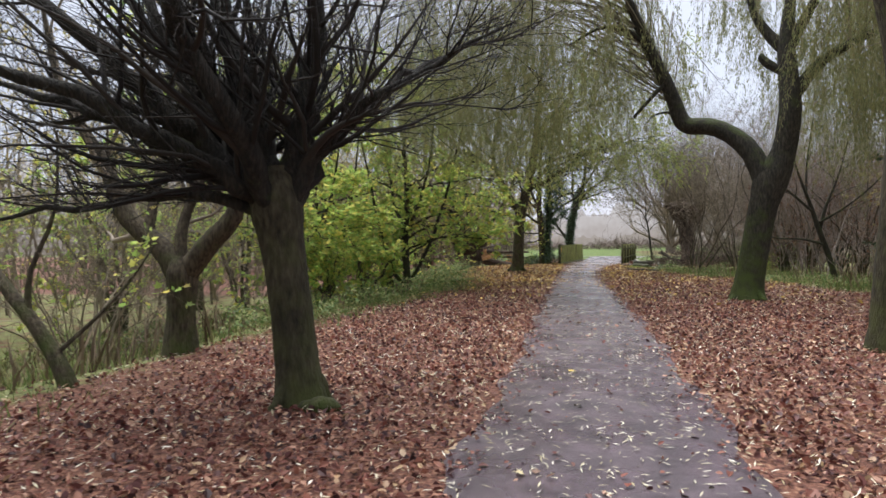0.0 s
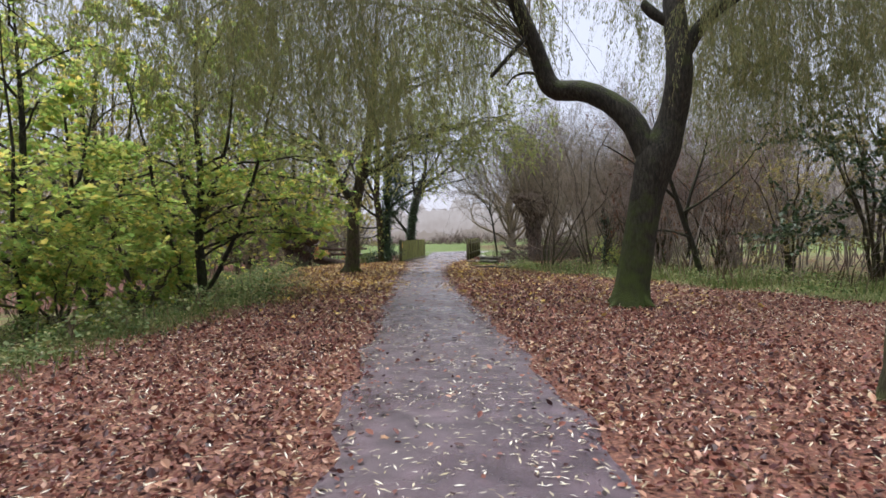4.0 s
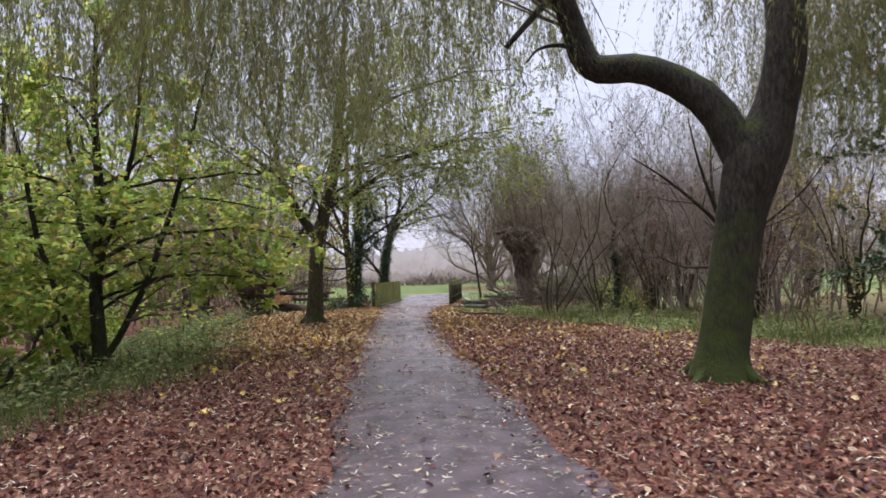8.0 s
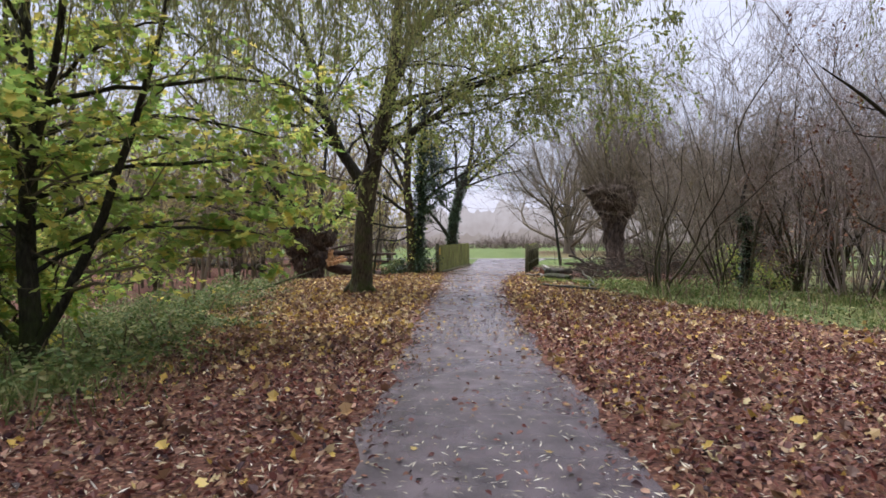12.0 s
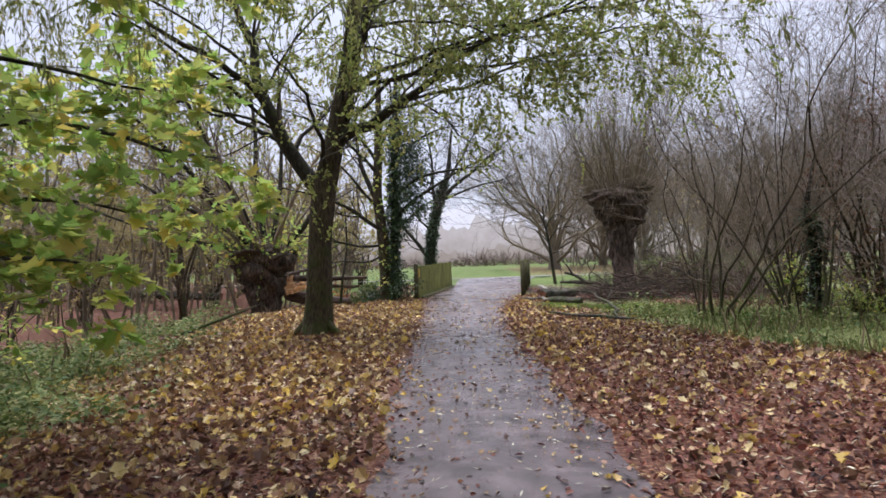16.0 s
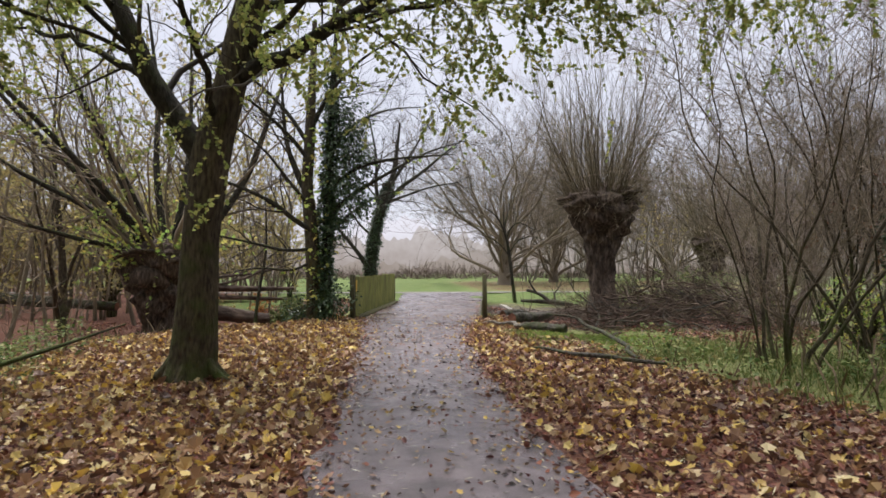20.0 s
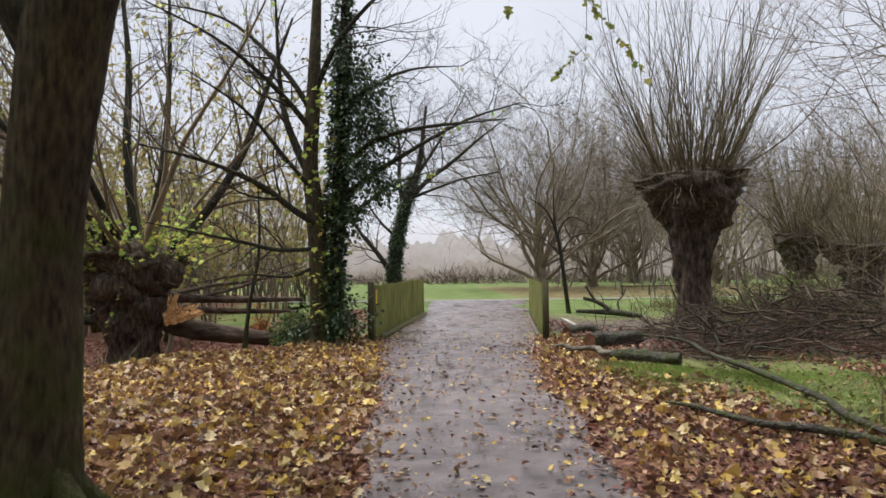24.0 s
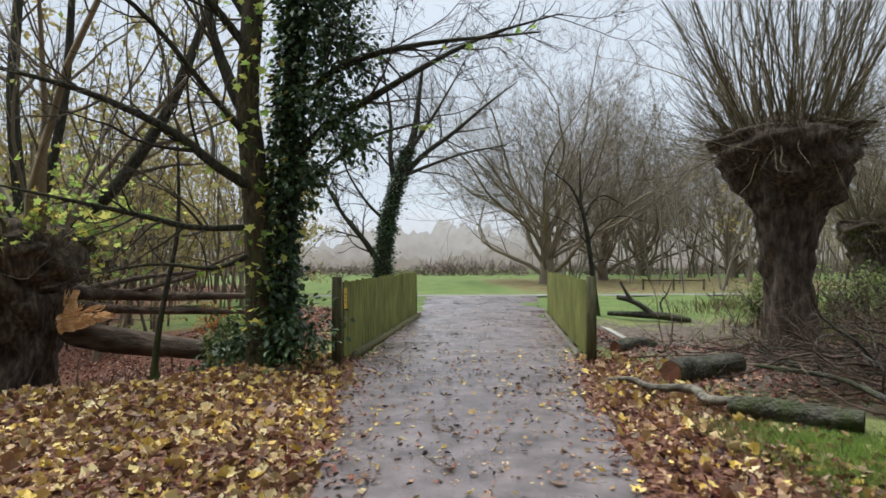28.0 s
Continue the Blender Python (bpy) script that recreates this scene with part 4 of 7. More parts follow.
trunk_part(sl, [(-5.5, 6.0, -0.3, 0.13), (-5.58, 6.0, 0.05, 0.10), (-5.8, 6.0, 0.4, 0.085), (-6.05, 6.0, 0.72, 0.08), (-6.5, 6.05, 1.15, 0.065), (-7.2, 6.2, 1.9, 0.04), (-7.8, 6.4, 3.0, 0.015)], bark, 18, 10, 3)
sP, sR = limb_rows([[(-6.05, 6.0, 0.7, 0.04), (-6.1, 6.1, 1.2, 0.03), (-5.95, 6.3, 1.9, 0.02), (-6.0, 6.4, 2.8, 0.008)],
                    [(-6.5, 6.05, 1.15, 0.03), (-6.8, 5.8, 1.3, 0.025), (-7.3, 5.5, 1.7, 0.018), (-7.7, 5.3, 2.4, 0.008)],
                    [(-5.7, 6.0, 0.3, 0.03), (-5.4, 6.3, 0.7, 0.022), (-5.2, 6.6, 1.1, 0.016), (-5.1, 6.9, 1.5, 0.008)]], 10)
crown_parts(sl, sP, sR, [dict(count=6, lo=0.3, spread=45, ratio=0.5, girth=0.5, n=5, wander=0.15, lift=0.05, least=0.003),
                         dict(count=4, lo=0.2, spread=45, ratio=0.5, girth=0.6, n=4, wander=0.15, lift=0.0, least=0.002)], bark, twig, (LOBED, leaf_maple, 2, 0.085, 1.5))

# tree beside the path with thin pale-green leaves
dt = thing("leafy_tree", (-3.52, 30.3, on_ground(-3.52, 30.3)), "forked tree with a flared mossy trunk and thin pale green leaves", "tree")
trunk_part(dt, [(-3.52, 30.3, -0.2, 0.42), (-3.52, 30.3, -0.03, 0.35), (-3.5, 30.3, 0.22, 0.285), (-3.46, 30.3, 0.9, 0.245), (-3.42, 30.3, 1.8, 0.225), (-3.30, 30.3, 2.8, 0.25), (-3.12, 30.3, 3.5, 0.21),
                (-2.9, 30.3, 4.4, 0.205), (-2.7, 30.3, 5.3, 0.18), (-2.55, 30.3, 6.6, 0.14), (-2.4, 30.4, 8.5, 0.08), (-2.3, 30.5, 10.5, 0.03)], bark, 40, flute=5)
dt_limbs = [[(-3.36, 30.3, 2.75, 0.16), (-3.75, 30.3, 3.3, 0.14), (-4.15, 30.3, 4.0, 0.125), (-4.6, 30.3, 5.2, 0.10), (-4.9, 30.3, 6.4, 0.07), (-5.3, 30.4, 8.6, 0.02)],
            [(-3.05, 30.3, 3.7, 0.12), (-2.6, 30.1, 3.95, 0.10), (-2.0, 30.0, 4.3, 0.085), (-1.0, 29.9, 4.95, 0.06), (0.3, 29.3, 5.6, 0.04), (1.8, 28.4, 5.9, 0.012)],
            [(-2.75, 30.3, 5.0, 0.10), (-2.3, 29.6, 5.7, 0.08), (-1.6, 28.6, 6.4, 0.05), (-0.6, 27.4, 6.9, 0.015)],
            [(-2.7, 30.3, 5.4, 0.09), (-2.6, 31.2, 6.1, 0.07), (-2.2, 32.5, 6.7, 0.045), (-1.5, 33.9, 6.9, 0.015)],
            [(-4.3, 30.3, 4.4, 0.08), (-4.7, 29.6, 5.0, 0.06), (-5.4, 28.5, 5.6, 0.04), (-6.2, 27.5, 6.0, 0.015)],
            [(-2.6, 30.3, 6.3, 0.08), (-1.9, 30.6, 7.0, 0.06), (-0.8, 31.0, 7.6, 0.04), (0.8, 31.4, 8.0, 0.015)],
            [(-4.0, 30.3, 3.7, 0.06), (-4.6, 30.6, 4.1, 0.05), (-5.5, 31.0, 4.5, 0.035), (-6.6, 31.4, 4.7, 0.012)],
            [(-2.8, 30.3, 4.7, 0.07), (-2.2, 30.8, 5.0, 0.05), (-1.5, 31.2, 5.3, 0.035), (-0.6, 31.5, 5.3, 0.012)],
            [(-3.2, 30.2, 3.2, 0.05), (-3.3, 29.6, 3.7, 0.04), (-3.5, 28.7, 4.3, 0.028), (-3.9, 27.6, 4.9, 0.01)],
            [(-2.6, 30.3, 6.4, 0.06), (-1.2, 29.6, 7.0, 0.045), (0.8, 28.6, 7.2, 0.03), (3.0, 27.6, 6.8, 0.01)],
            [(-2.9, 30.3, 4.4, 0.05), (-2.6, 29.2, 4.9, 0.04), (-2.0, 27.8, 5.2, 0.028), (-1.2, 26.4, 5.1, 0.01)],
            [(-2.75, 30.3, 4.8, 0.08), (-1.2, 29.4, 5.2, 0.055), (0.8, 28.7, 5.6, 0.04), (2.8, 28.0, 5.6, 0.012)],
            [(-1.2, 29.4, 5.2, 0.05), (0.0, 28.5, 5.0, 0.04), (1.4, 27.6, 5.3, 0.03), (2.6, 27.0, 5.4, 0.01)],
            [(-2.95, 30.3, 4.1, 0.07), (-1.6, 29.4, 4.6, 0.05), (0.0, 28.7, 4.95, 0.035), (1.5, 28.0, 5.0, 0.01)],
            [(-2.6, 30.3, 6.0, 0.07), (-0.8, 29.4, 6.9, 0.05), (1.2, 28.7, 7.4, 0.035), (3.4, 28.0, 7.2, 0.01)],
            [(-2.0, 30.0, 4.3, 0.05), (-0.8, 29.8, 4.6, 0.04), (0.3, 29.3, 4.8, 0.03), (1.1, 28.7, 4.7, 0.01)],
            [(-1.0, 29.9, 4.95, 0.05), (0.4, 29.6, 5.0, 0.04), (1.6, 29.2, 5.2, 0.03), (2.6, 28.5, 5.2, 0.01)],
            [(-2.3, 29.6, 5.7, 0.05), (-1.4, 28.8, 5.5, 0.04), (-0.4, 28.2, 5.2, 0.03), (0.4, 27.8, 4.8, 0.01)],
            [(-4.15, 30.3, 4.0, 0.05), (-4.9, 29.8, 4.3, 0.04), (-5.6, 29.4, 4.4, 0.03), (-6.2, 29.0, 4.2, 0.01)],
            [(-4.15, 30.3, 4.0, 0.06), (-5.2, 29.2, 5.0, 0.045), (-6.4, 28.2, 5.8, 0.03), (-7.8, 27.4, 6.4, 0.01)],
            [(-4.6, 30.3, 5.2, 0.06), (-5.6, 30.0, 6.0, 0.045), (-7.0, 29.6, 6.8, 0.03), (-8.6, 29.2, 7.2, 0.01)],
            [(-4.9, 30.3, 6.4, 0.05), (-5.6, 29.4, 7.2, 0.04), (-6.6, 28.2, 7.8, 0.025), (-7.8, 27.0, 8.2, 0.01)],
            [(-2.85, 30.3, 4.6, 0.05), (-2.6, 29.6, 5.6, 0.04), (-2.9, 28.8, 6.6, 0.03), (-3.3, 28.0, 7.4, 0.01)],
            [(-2.5, 30.4, 7.4, 0.06), (-2.9, 31.0, 8.2, 0.045), (-3.8, 31.8, 9.0, 0.03), (-5.0, 32.6, 9.4, 0.01)],
            [(-2.4, 30.4, 8.2, 0.06), (-1.8, 30.0, 8.9, 0.045), (-0.8, 29.4, 9.4, 0.03), (0.6, 28.8, 9.6, 0.01)]]
roots(dt, -3.52, 30.3, 0.26, 7, bark)
dP_, dR_ = limb_rows(dt_limbs)
dR_[9:] *= 0.62
dP_[:, 3:-1] += np.cumsum(rng.normal(0, 0.045, dP_[:, 3:-1].shape), axis=1)
crown_parts(dt, dP_, dR_, [dict(count=9, lo=0.2, spread=50, ratio=0.58, girth=0.36, n=6, wander=0.17, lift=0.03, least=0.008),
                           dict(count=7, lo=0.15, spread=48, ratio=0.6, girth=0.45, n=4, wander=0.17, lift=-0.03, least=0.004),
                           dict(count=3, lo=0.2, spread=45, ratio=0.6, girth=0.6, n=2, wander=0.15, lift=-0.06, least=0.0022)], bark_dark, twig_dark,
            (FALLEN, leaf_ash, 19, 0.047, 0.9), "thin scatter of pale green lobed leaves")


def lump(centre, radii, seed, rings=14, k=18, amp=0.16):
    """A knotted closed lump, as on a pollard's head."""
    r3 = np.random.default_rng(seed)
    th = np.linspace(0.02, math.pi - 0.02, rings)
    ph = np.arange(k) * 2 * math.pi / k
    d = np.stack([np.sin(th)[:, None] * np.cos(ph), np.sin(th)[:, None] * np.sin(ph), np.cos(th)[:, None] * np.ones(k)], -1)
    f = np.ones(d.shape[:2])
    for _ in range(14):
        q = unit(r3.normal(size=3))
        f += amp * np.exp(-((1 - d @ q) / 0.10)) * r3.uniform(0.3, 1.2)
    v = np.asarray(centre) + d * f[..., None] * np.asarray(radii)
    idx = np.arange(rings * k).reshape(rings, k)
    nx = np.roll(idx, -1, 1)
    return v.reshape(-1, 3), np.stack([idx[:-1], idx[1:], nx[1:], nx[:-1]], -1).reshape(-1, 4)


def pollard(at, height, girth, head, shoots, shoot_len, label, mat_twig, lean=(0, 0), thick=0.03, tilt=(0, 0, 0), wide=0.9, leaf=None, fuzz=260, twigs=7, great=None):
    """A pollarded willow: a stout furrowed trunk, a knotted head and a broom of straight rods."""
    x, y = at
    z0 = on_ground(x, y)
    ob = thing("pollard_willow", (x, y, z0), label, "tree", "pollard willows")
    hx, hy_ = x + lean[0], y + lean[1]
    trunk_part(ob, [(x, y, z0 - 0.2, girth * 1.25), (x, y, z0 + 0.05, girth * 1.06), (x + lean[0] * 0.3, y + lean[1] * 0.3, z0 + height * 0.28, girth),
                    (x + lean[0] * 0.5, y + lean[1] * 0.5, z0 + height * 0.42, girth * 1.12), (x + lean[0] * 0.6, y + lean[1] * 0.6, z0 + height * 0.56, girth * 1.26), (hx, hy_, z0 + height * 0.65, max(head * 0.58, girth * 1.3)),
                    (hx, hy_, z0 + height * 0.74, head * 0.80), (hx, hy_, z0 + height * 0.85, head * 1.04), (hx, hy_, z0 + height * 0.95, head * 1.10),
                    (hx, hy_, z0 + height, head * 0.92), (hx, hy_, z0 + height + 0.08, head * 0.3)], bark_pollard, 60, 44, 7, rough=0.02, gnarl=0.085)
    for i in range(22):
        a, q = i * 2.4 + x, math.sqrt((i + 0.5) / 22)
        sz = head * (0.17 + 0.10 * ((i * 0.618) % 1)) * (1.5 if great else 1.0)
        part("burr", [lump((hx + 0.80 * head * q * math.cos(a), hy_ + 0.80 * head * q * math.sin(a), z0 + height + 0.06 - (0.75 if great else 0.42) * q * q + 0.10 * math.sin(i * 1.7)),
                           (sz, sz, sz * 0.8), i + int(abs(x) * 10), 10, 12, 0.45)], bark_pollard, ob)
    a = rng.uniform(0, 2 * math.pi, shoots)
    q = np.sqrt(rng.uniform(0, 1, shoots))
    S_ = np.stack([hx + head * 0.85 * q * np.cos(a), hy_ + head * 0.85 * q * np.sin(a), z0 + height + 0.08 - 0.22 * q ** 2], -1)
    D_ = np.stack([wide * q * np.cos(a), wide * q * np.sin(a), np.full(shoots, 1.0)], -1) + np.asarray(tilt) + rng.normal(0, 0.12, (shoots, 3))
    P_, R_ = grow(S_, D_, shoot_len * rng.uniform(0.35, 1.15, shoots), thick * rng.uniform(0.4, 1.3, shoots), 9, 0.09, 0.035, 0.12)
    tagged(part("broom", [tubes(P_, R_, 4)], mat_twig, ob, "broom of straight thin rods"), kind="stuff")
    groups = []
    c1 = sprout(P_, R_, twigs, 0.2, 1.0, 26, 0.32, 0.5, 3, 0.10, 0.04, least=0.003)
    groups.append(tubes(*c1, 3))
    if leaf:
        s, d = along(c1[0], 5)
        tagged(part("foliage", [scatter(DIAMOND, s, unit(d + rng.normal(0, 0.7, d.shape)), rng.uniform(0.6, 1.2, len(s)) * 0.10, None)], leaf_ash, ob, "thin late leaves on the rods"), kind="stuff")
    if great:
        gP_, gR_ = limb_rows(great, 18)
        for p_, r_ in zip(gP_, gR_):
            part("limb", [tubes(p_, r_, 9, 0.02, 4)], bark_dark, ob)
        for p_, r_ in twig_levels(gP_, gR_, [dict(count=15, lo=0.25, spread=40, ratio=0.4, girth=0.4, n=6, wander=0.14, lift=0.03, least=0.010),
                                             dict(count=7, lo=0.2, spread=40, ratio=0.5, girth=0.5, n=4, wander=0.15, lift=0.02, least=0.006)]):
            groups.append(tubes(p_, r_, sides(r_)))
    fa = rng.uniform(0, 2 * math.pi, fuzz)
    FS = np.stack([hx + head * 0.95 * np.cos(fa), hy_ + head * 0.95 * np.sin(fa), z0 + height + rng.uniform(-0.5, 0.15, fuzz)], -1)
    FD = np.stack([np.cos(fa), np.sin(fa), rng.uniform(-0.15, 1.9, fuzz) - 1.3 * (rng.uniform(0, 1, fuzz) < 0.16)], -1)
    fP, fR = grow(FS, FD, rng.uniform(0.4, 2.3, fuzz), rng.uniform(0.004, 0.009, fuzz), 6, 0.17, 0.05, 0.3)
    groups.append(tubes(fP, fR, 3))
    tagged(part("twig_fringe", groups, mat_twig, ob), kind="stuff")
    if leaf:
        s, d = along(fP, leaf[2])
        part("foliage", [scatter(leaf[0], s, unit(d + rng.normal(0, 0.6, d.shape)), rng.uniform(0.5, 1.2, len(s)) * leaf[3], np.repeat([UP], len(s), 0))], leaf[1], ob, "late yellow-green leaves round the head")
    return ob


pollard((5.33, 41.4), 3.7, 0.375, 1.0, 140, 5.4, "pollard willow with a furrowed trunk and a broom of bare rods", twig_olive, thick=0.018, wide=0.6, fuzz=560, twigs=12)
pollard((-8.0, 42.7), 3.15, 0.60, 1.08, 22, 7.6, "split pollard willow with long fanned limbs and yellow leaves", twig, (-0.1, 0), 0.07, (-0.35, -0.15, 0), 1.2,
        (LOBED, leaf_maple, 7, 0.13), 200, 8, [[(-7.75, 42.9, 1.6, 0.13), (-6.6, 43.1, 2.7, 0.115), (-5.6, 43.2, 4.3, 0.1), (-5.1, 43.3, 5.7, 0.08), (-4.3, 43.4, 8, 0.03)],
                                            [(-8.2, 42.6, 2, 0.13), (-9.4, 42.2, 3.3, 0.11), (-11, 41.6, 5, 0.08), (-13.4, 40.8, 8, 0.03)],
                                            [(-8.3, 42.4, 2, 0.12), (-9, 41.2, 3.4, 0.1), (-10.2, 39.6, 5.2, 0.07), (-12, 37.6, 7.6, 0.03)],
                                            [(-8, 42.7, 2.2, 0.12), (-8.3, 42.9, 4.4, 0.1), (-8.4, 43.2, 6.8, 0.07), (-8.8, 43.4, 9.8, 0.03)],
                                            [(-8.4, 42.6, 2.2, 0.11), (-9.1, 42.5, 3.8, 0.095), (-10, 42.3, 5.8, 0.07), (-11.2, 42, 9, 0.03)],
                                            [(-8.6, 42.6, 2.1, 0.1), (-10, 42.3, 3.1, 0.085), (-12.2, 41.8, 4.4, 0.06), (-15.2, 41, 6.6, 0.02)],
                                            [(-8.2, 42.3, 2.1, 0.1), (-8.5, 41.3, 3.6, 0.085), (-9.2, 40, 5.8, 0.06), (-10.2, 38.8, 8.8, 0.02)],
                                            [(-7.7, 42.7, 2.2, 0.1), (-7.4, 42.9, 4.2, 0.08), (-7.3, 43, 6.6, 0.055), (-7.4, 43.2, 9.6, 0.02)],
                                            [(-8.6, 42.5, 1.8, 0.08), (-10.4, 41.6, 2.3, 0.065), (-12.6, 40.6, 3.1, 0.045), (-15, 39.6, 4.3, 0.015)]])
pollard((13.6, 51.0), 2.7, 0.42, 0.85, 130, 4.6, "pollard willow with pale olive rods beyond the ditch", twig_pale, thick=0.026)
pollard((15.0, 49.4), 2.2, 0.55, 1.0, 140, 4.6, "squat pollard willow with pale olive rods beyond the ditch", twig_pale, thick=0.026)


def ivy_on(ob, ctrl, per, spread, size=0.075, seed_clumps=(), mat=None):
    """Ivy: leaves lying round a stem, denser in clumps."""
    c = curve_through(ctrl, 60)
    i = rng.integers(0, 60, per)
    a = rng.uniform(0, 2 * math.pi, per)
    r = c[i, 3] * rng.uniform(0.8, 1.0, per) + spread * np.abs(rng.normal(0, 1, per)) ** 1.3 * (0.6 + 0.4 * np.sin(i * 0.7))
    at = c[i, :3] + np.stack([r * np.cos(a), r * np.sin(a), rng.normal(0, 0.08, per)], -1)
    out = np.stack([np.cos(a), np.sin(a), np.full(per, -0.5)], -1)
    groups = [scatter(DIAMOND, at, unit(out + rng.normal(0, 0.5, out.shape)), rng.uniform(0.6, 1.3, per) * size, out + UP, 1.0, 0.5)]
    for cx, cy, cz, cr, n in seed_clumps:
        q = rng.normal(0, 0.5, (n, 3)) * cr
        groups.append(scatter(DIAMOND, q + (cx, cy, cz), unit(q + rng.normal(0, 0.3, q.shape) - UP * 0.3), rng.uniform(0.6, 1.3, n) * size, q + UP * 0.5))
    stem = [q for q in ob.children if q.name.startswith("trunk")]
    part("ivy", groups, mat or leaf_ivy, stem[0] if stem else ob, "dark glossy ivy leaves")


# ivy-clad tree at the near end of the bridge
iv = thing("ivy_clad_tree", (-3.05, 39.6, on_ground(-3.05, 39.6)), "bare tree by the bridge with ivy climbing its trunk", "tree")
trunk_part(iv, [(-3.0, 39.6, -0.25, 0.32), (-3.02, 39.6, 0.05, 0.25), (-3.08, 39.6, 0.8, 0.20), (-3.13, 39.6, 1.9, 0.19), (-3.2, 39.6, 2.8, 0.175), (-3.27, 39.6, 3.6, 0.15), (-3.2, 39.6, 5.0, 0.13), (-3.1, 39.7, 8.0, 0.06)], bark, 30, 12, 4)
part("second_stem", [tubes(*(lambda c: (c[:, :3], c[:, 3]))(curve_through([(-2.82, 39.65, -0.2, 0.2), (-2.8, 39.65, 0.8, 0.14), (-2.74, 39.65, 2.4, 0.13), (-2.66, 39.7, 5.0, 0.11), (-2.5, 39.8, 8.5, 0.04)], 24)), 10, 0.02, 4)], bark_dark, iv)
iv_limbs = [[(-3.15, 39.5, 2.35, 0.075), (-3.6, 39.2, 2.65, 0.065), (-4.1, 39.0, 3.05, 0.055), (-5.1, 38.9, 3.5, 0.04), (-6.3, 38.7, 3.8, 0.02)],
            [(-3.12, 39.5, 1.85, 0.05), (-3.8, 39.1, 1.82, 0.042), (-4.5, 39.0, 1.98, 0.034), (-6.2, 38.8, 2.35, 0.012)],
            [(-3.2, 39.6, 3.2, 0.10), (-3.55, 39.7, 3.9, 0.085), (-3.9, 39.9, 5.0, 0.06), (-4.1, 40.2, 7.5, 0.02)],
            [(-2.72, 39.6, 2.7, 0.07), (-2.2, 39.5, 3.2, 0.06), (-1.6, 39.5, 3.6, 0.05), (-0.2, 39.5, 4.4, 0.03), (1.0, 39.5, 4.8, 0.01)],
            [(-2.7, 39.6, 3.4, 0.06), (-2.0, 39.3, 3.95, 0.05), (-1.0, 39.1, 4.2, 0.035), (0.6, 38.8, 4.3, 0.01)],
            [(-2.65, 39.7, 4.6, 0.07), (-2.1, 40.2, 5.3, 0.05), (-1.2, 40.9, 5.9, 0.03), (0.0, 41.6, 6.2, 0.01)],
            [(-3.2, 39.6, 4.2, 0.06), (-3.8, 39.0, 4.9, 0.05), (-4.7, 38.2, 5.6, 0.03), (-5.8, 37.2, 6.0, 0.01)],
            [(-2.75, 39.6, 2.2, 0.05), (-2.3, 40.0, 2.7, 0.04), (-1.6, 40.6, 3.3, 0.03), (-0.6, 41.2, 3.7, 0.01)],
            [(-3.2, 39.6, 5.0, 0.07), (-2.6, 39.2, 6.0, 0.05), (-1.6, 38.6, 6.8, 0.03), (-0.4, 38.0, 7.2, 0.01)],
            [(-3.2, 39.6, 4.6, 0.07), (-3.9, 39.7, 5.6, 0.05), (-5.0, 39.9, 6.6, 0.03), (-6.4, 40.0, 7.0, 0.01)],
            [(-3.1, 39.6, 2.9, 0.05), (-3.6, 39.2, 3.5, 0.04), (-4.3, 38.6, 4.4, 0.03), (-5.2, 38.0, 5.0, 0.01)],
            [(-3.15, 39.5, 1.5, 0.04), (-3.7, 39.6, 1.3, 0.03), (-4.6, 39.9, 1.35, 0.022), (-5.6, 40.1, 1.2, 0.01)]]
iP, iR = limb_rows(iv_limbs)
crown_parts(iv, iP, iR, [dict(count=11, lo=0.15, spread=45, ratio=0.5, girth=0.45, n=7, wander=0.17, lift=0.04, least=0.008),
                         dict(count=7, lo=0.15, spread=44, ratio=0.55, girth=0.55, n=5, wander=0.17, lift=0.03, least=0.005),
                         dict(count=4, lo=0.2, spread=42, ratio=0.6, girth=0.65, n=3, wander=0.16, lift=0.02, least=0.0035)], bark_dark, twig_dark, (LOBED, leaf_maple, 0, 0.08, 1))
ivy_on(iv, [(-2.85, 39.6, 0.1, 0.16), (-2.78, 39.6, 2.0, 0.16), (-2.70, 39.65, 4.0, 0.15), (-2.58, 39.75, 7.0, 0.10)], 6200, 0.085, 0.092,
       ((-2.25, 39.5, 3.6, 0.5, 1100), (-1.85, 39.5, 3.1, 0.35, 500), (-2.3, 39.6, 4.5, 0.55, 1100), (-2.6, 39.4, 0.45, 0.5, 900), (-3.5, 40.0, 0.1, 0.45, 700), (-2.55, 39.6, 2.6, 0.4, 700), (-2.45, 39.6, 5.6, 0.6, 1000), (-1.85, 39.5, 4.2, 0.45, 650), (-2.1, 39.55, 5.0, 0.45, 650)))
s_, d_ = along(iP, 12, 0.0)
s2_ = np.stack([rng.normal(-3.05, 0.22, 150), rng.normal(39.35, 0.15, 150), rng.uniform(0.5, 5.2, 150)], -1)
s_, d_ = np.concatenate([s_, s2_]), np.concatenate([d_, rng.normal(size=(150, 3))])
part("foliage", [scatter(LOBED, s_ - UP * 0.05, unit(d_ + rng.normal(0, 0.6, d_.shape) - UP * 0.8), rng.uniform(0.07, 0.15, len(s_)), np.repeat([UP], len(s_), 0))], leaf_maple, iv, "a few late yellow-green leaves")

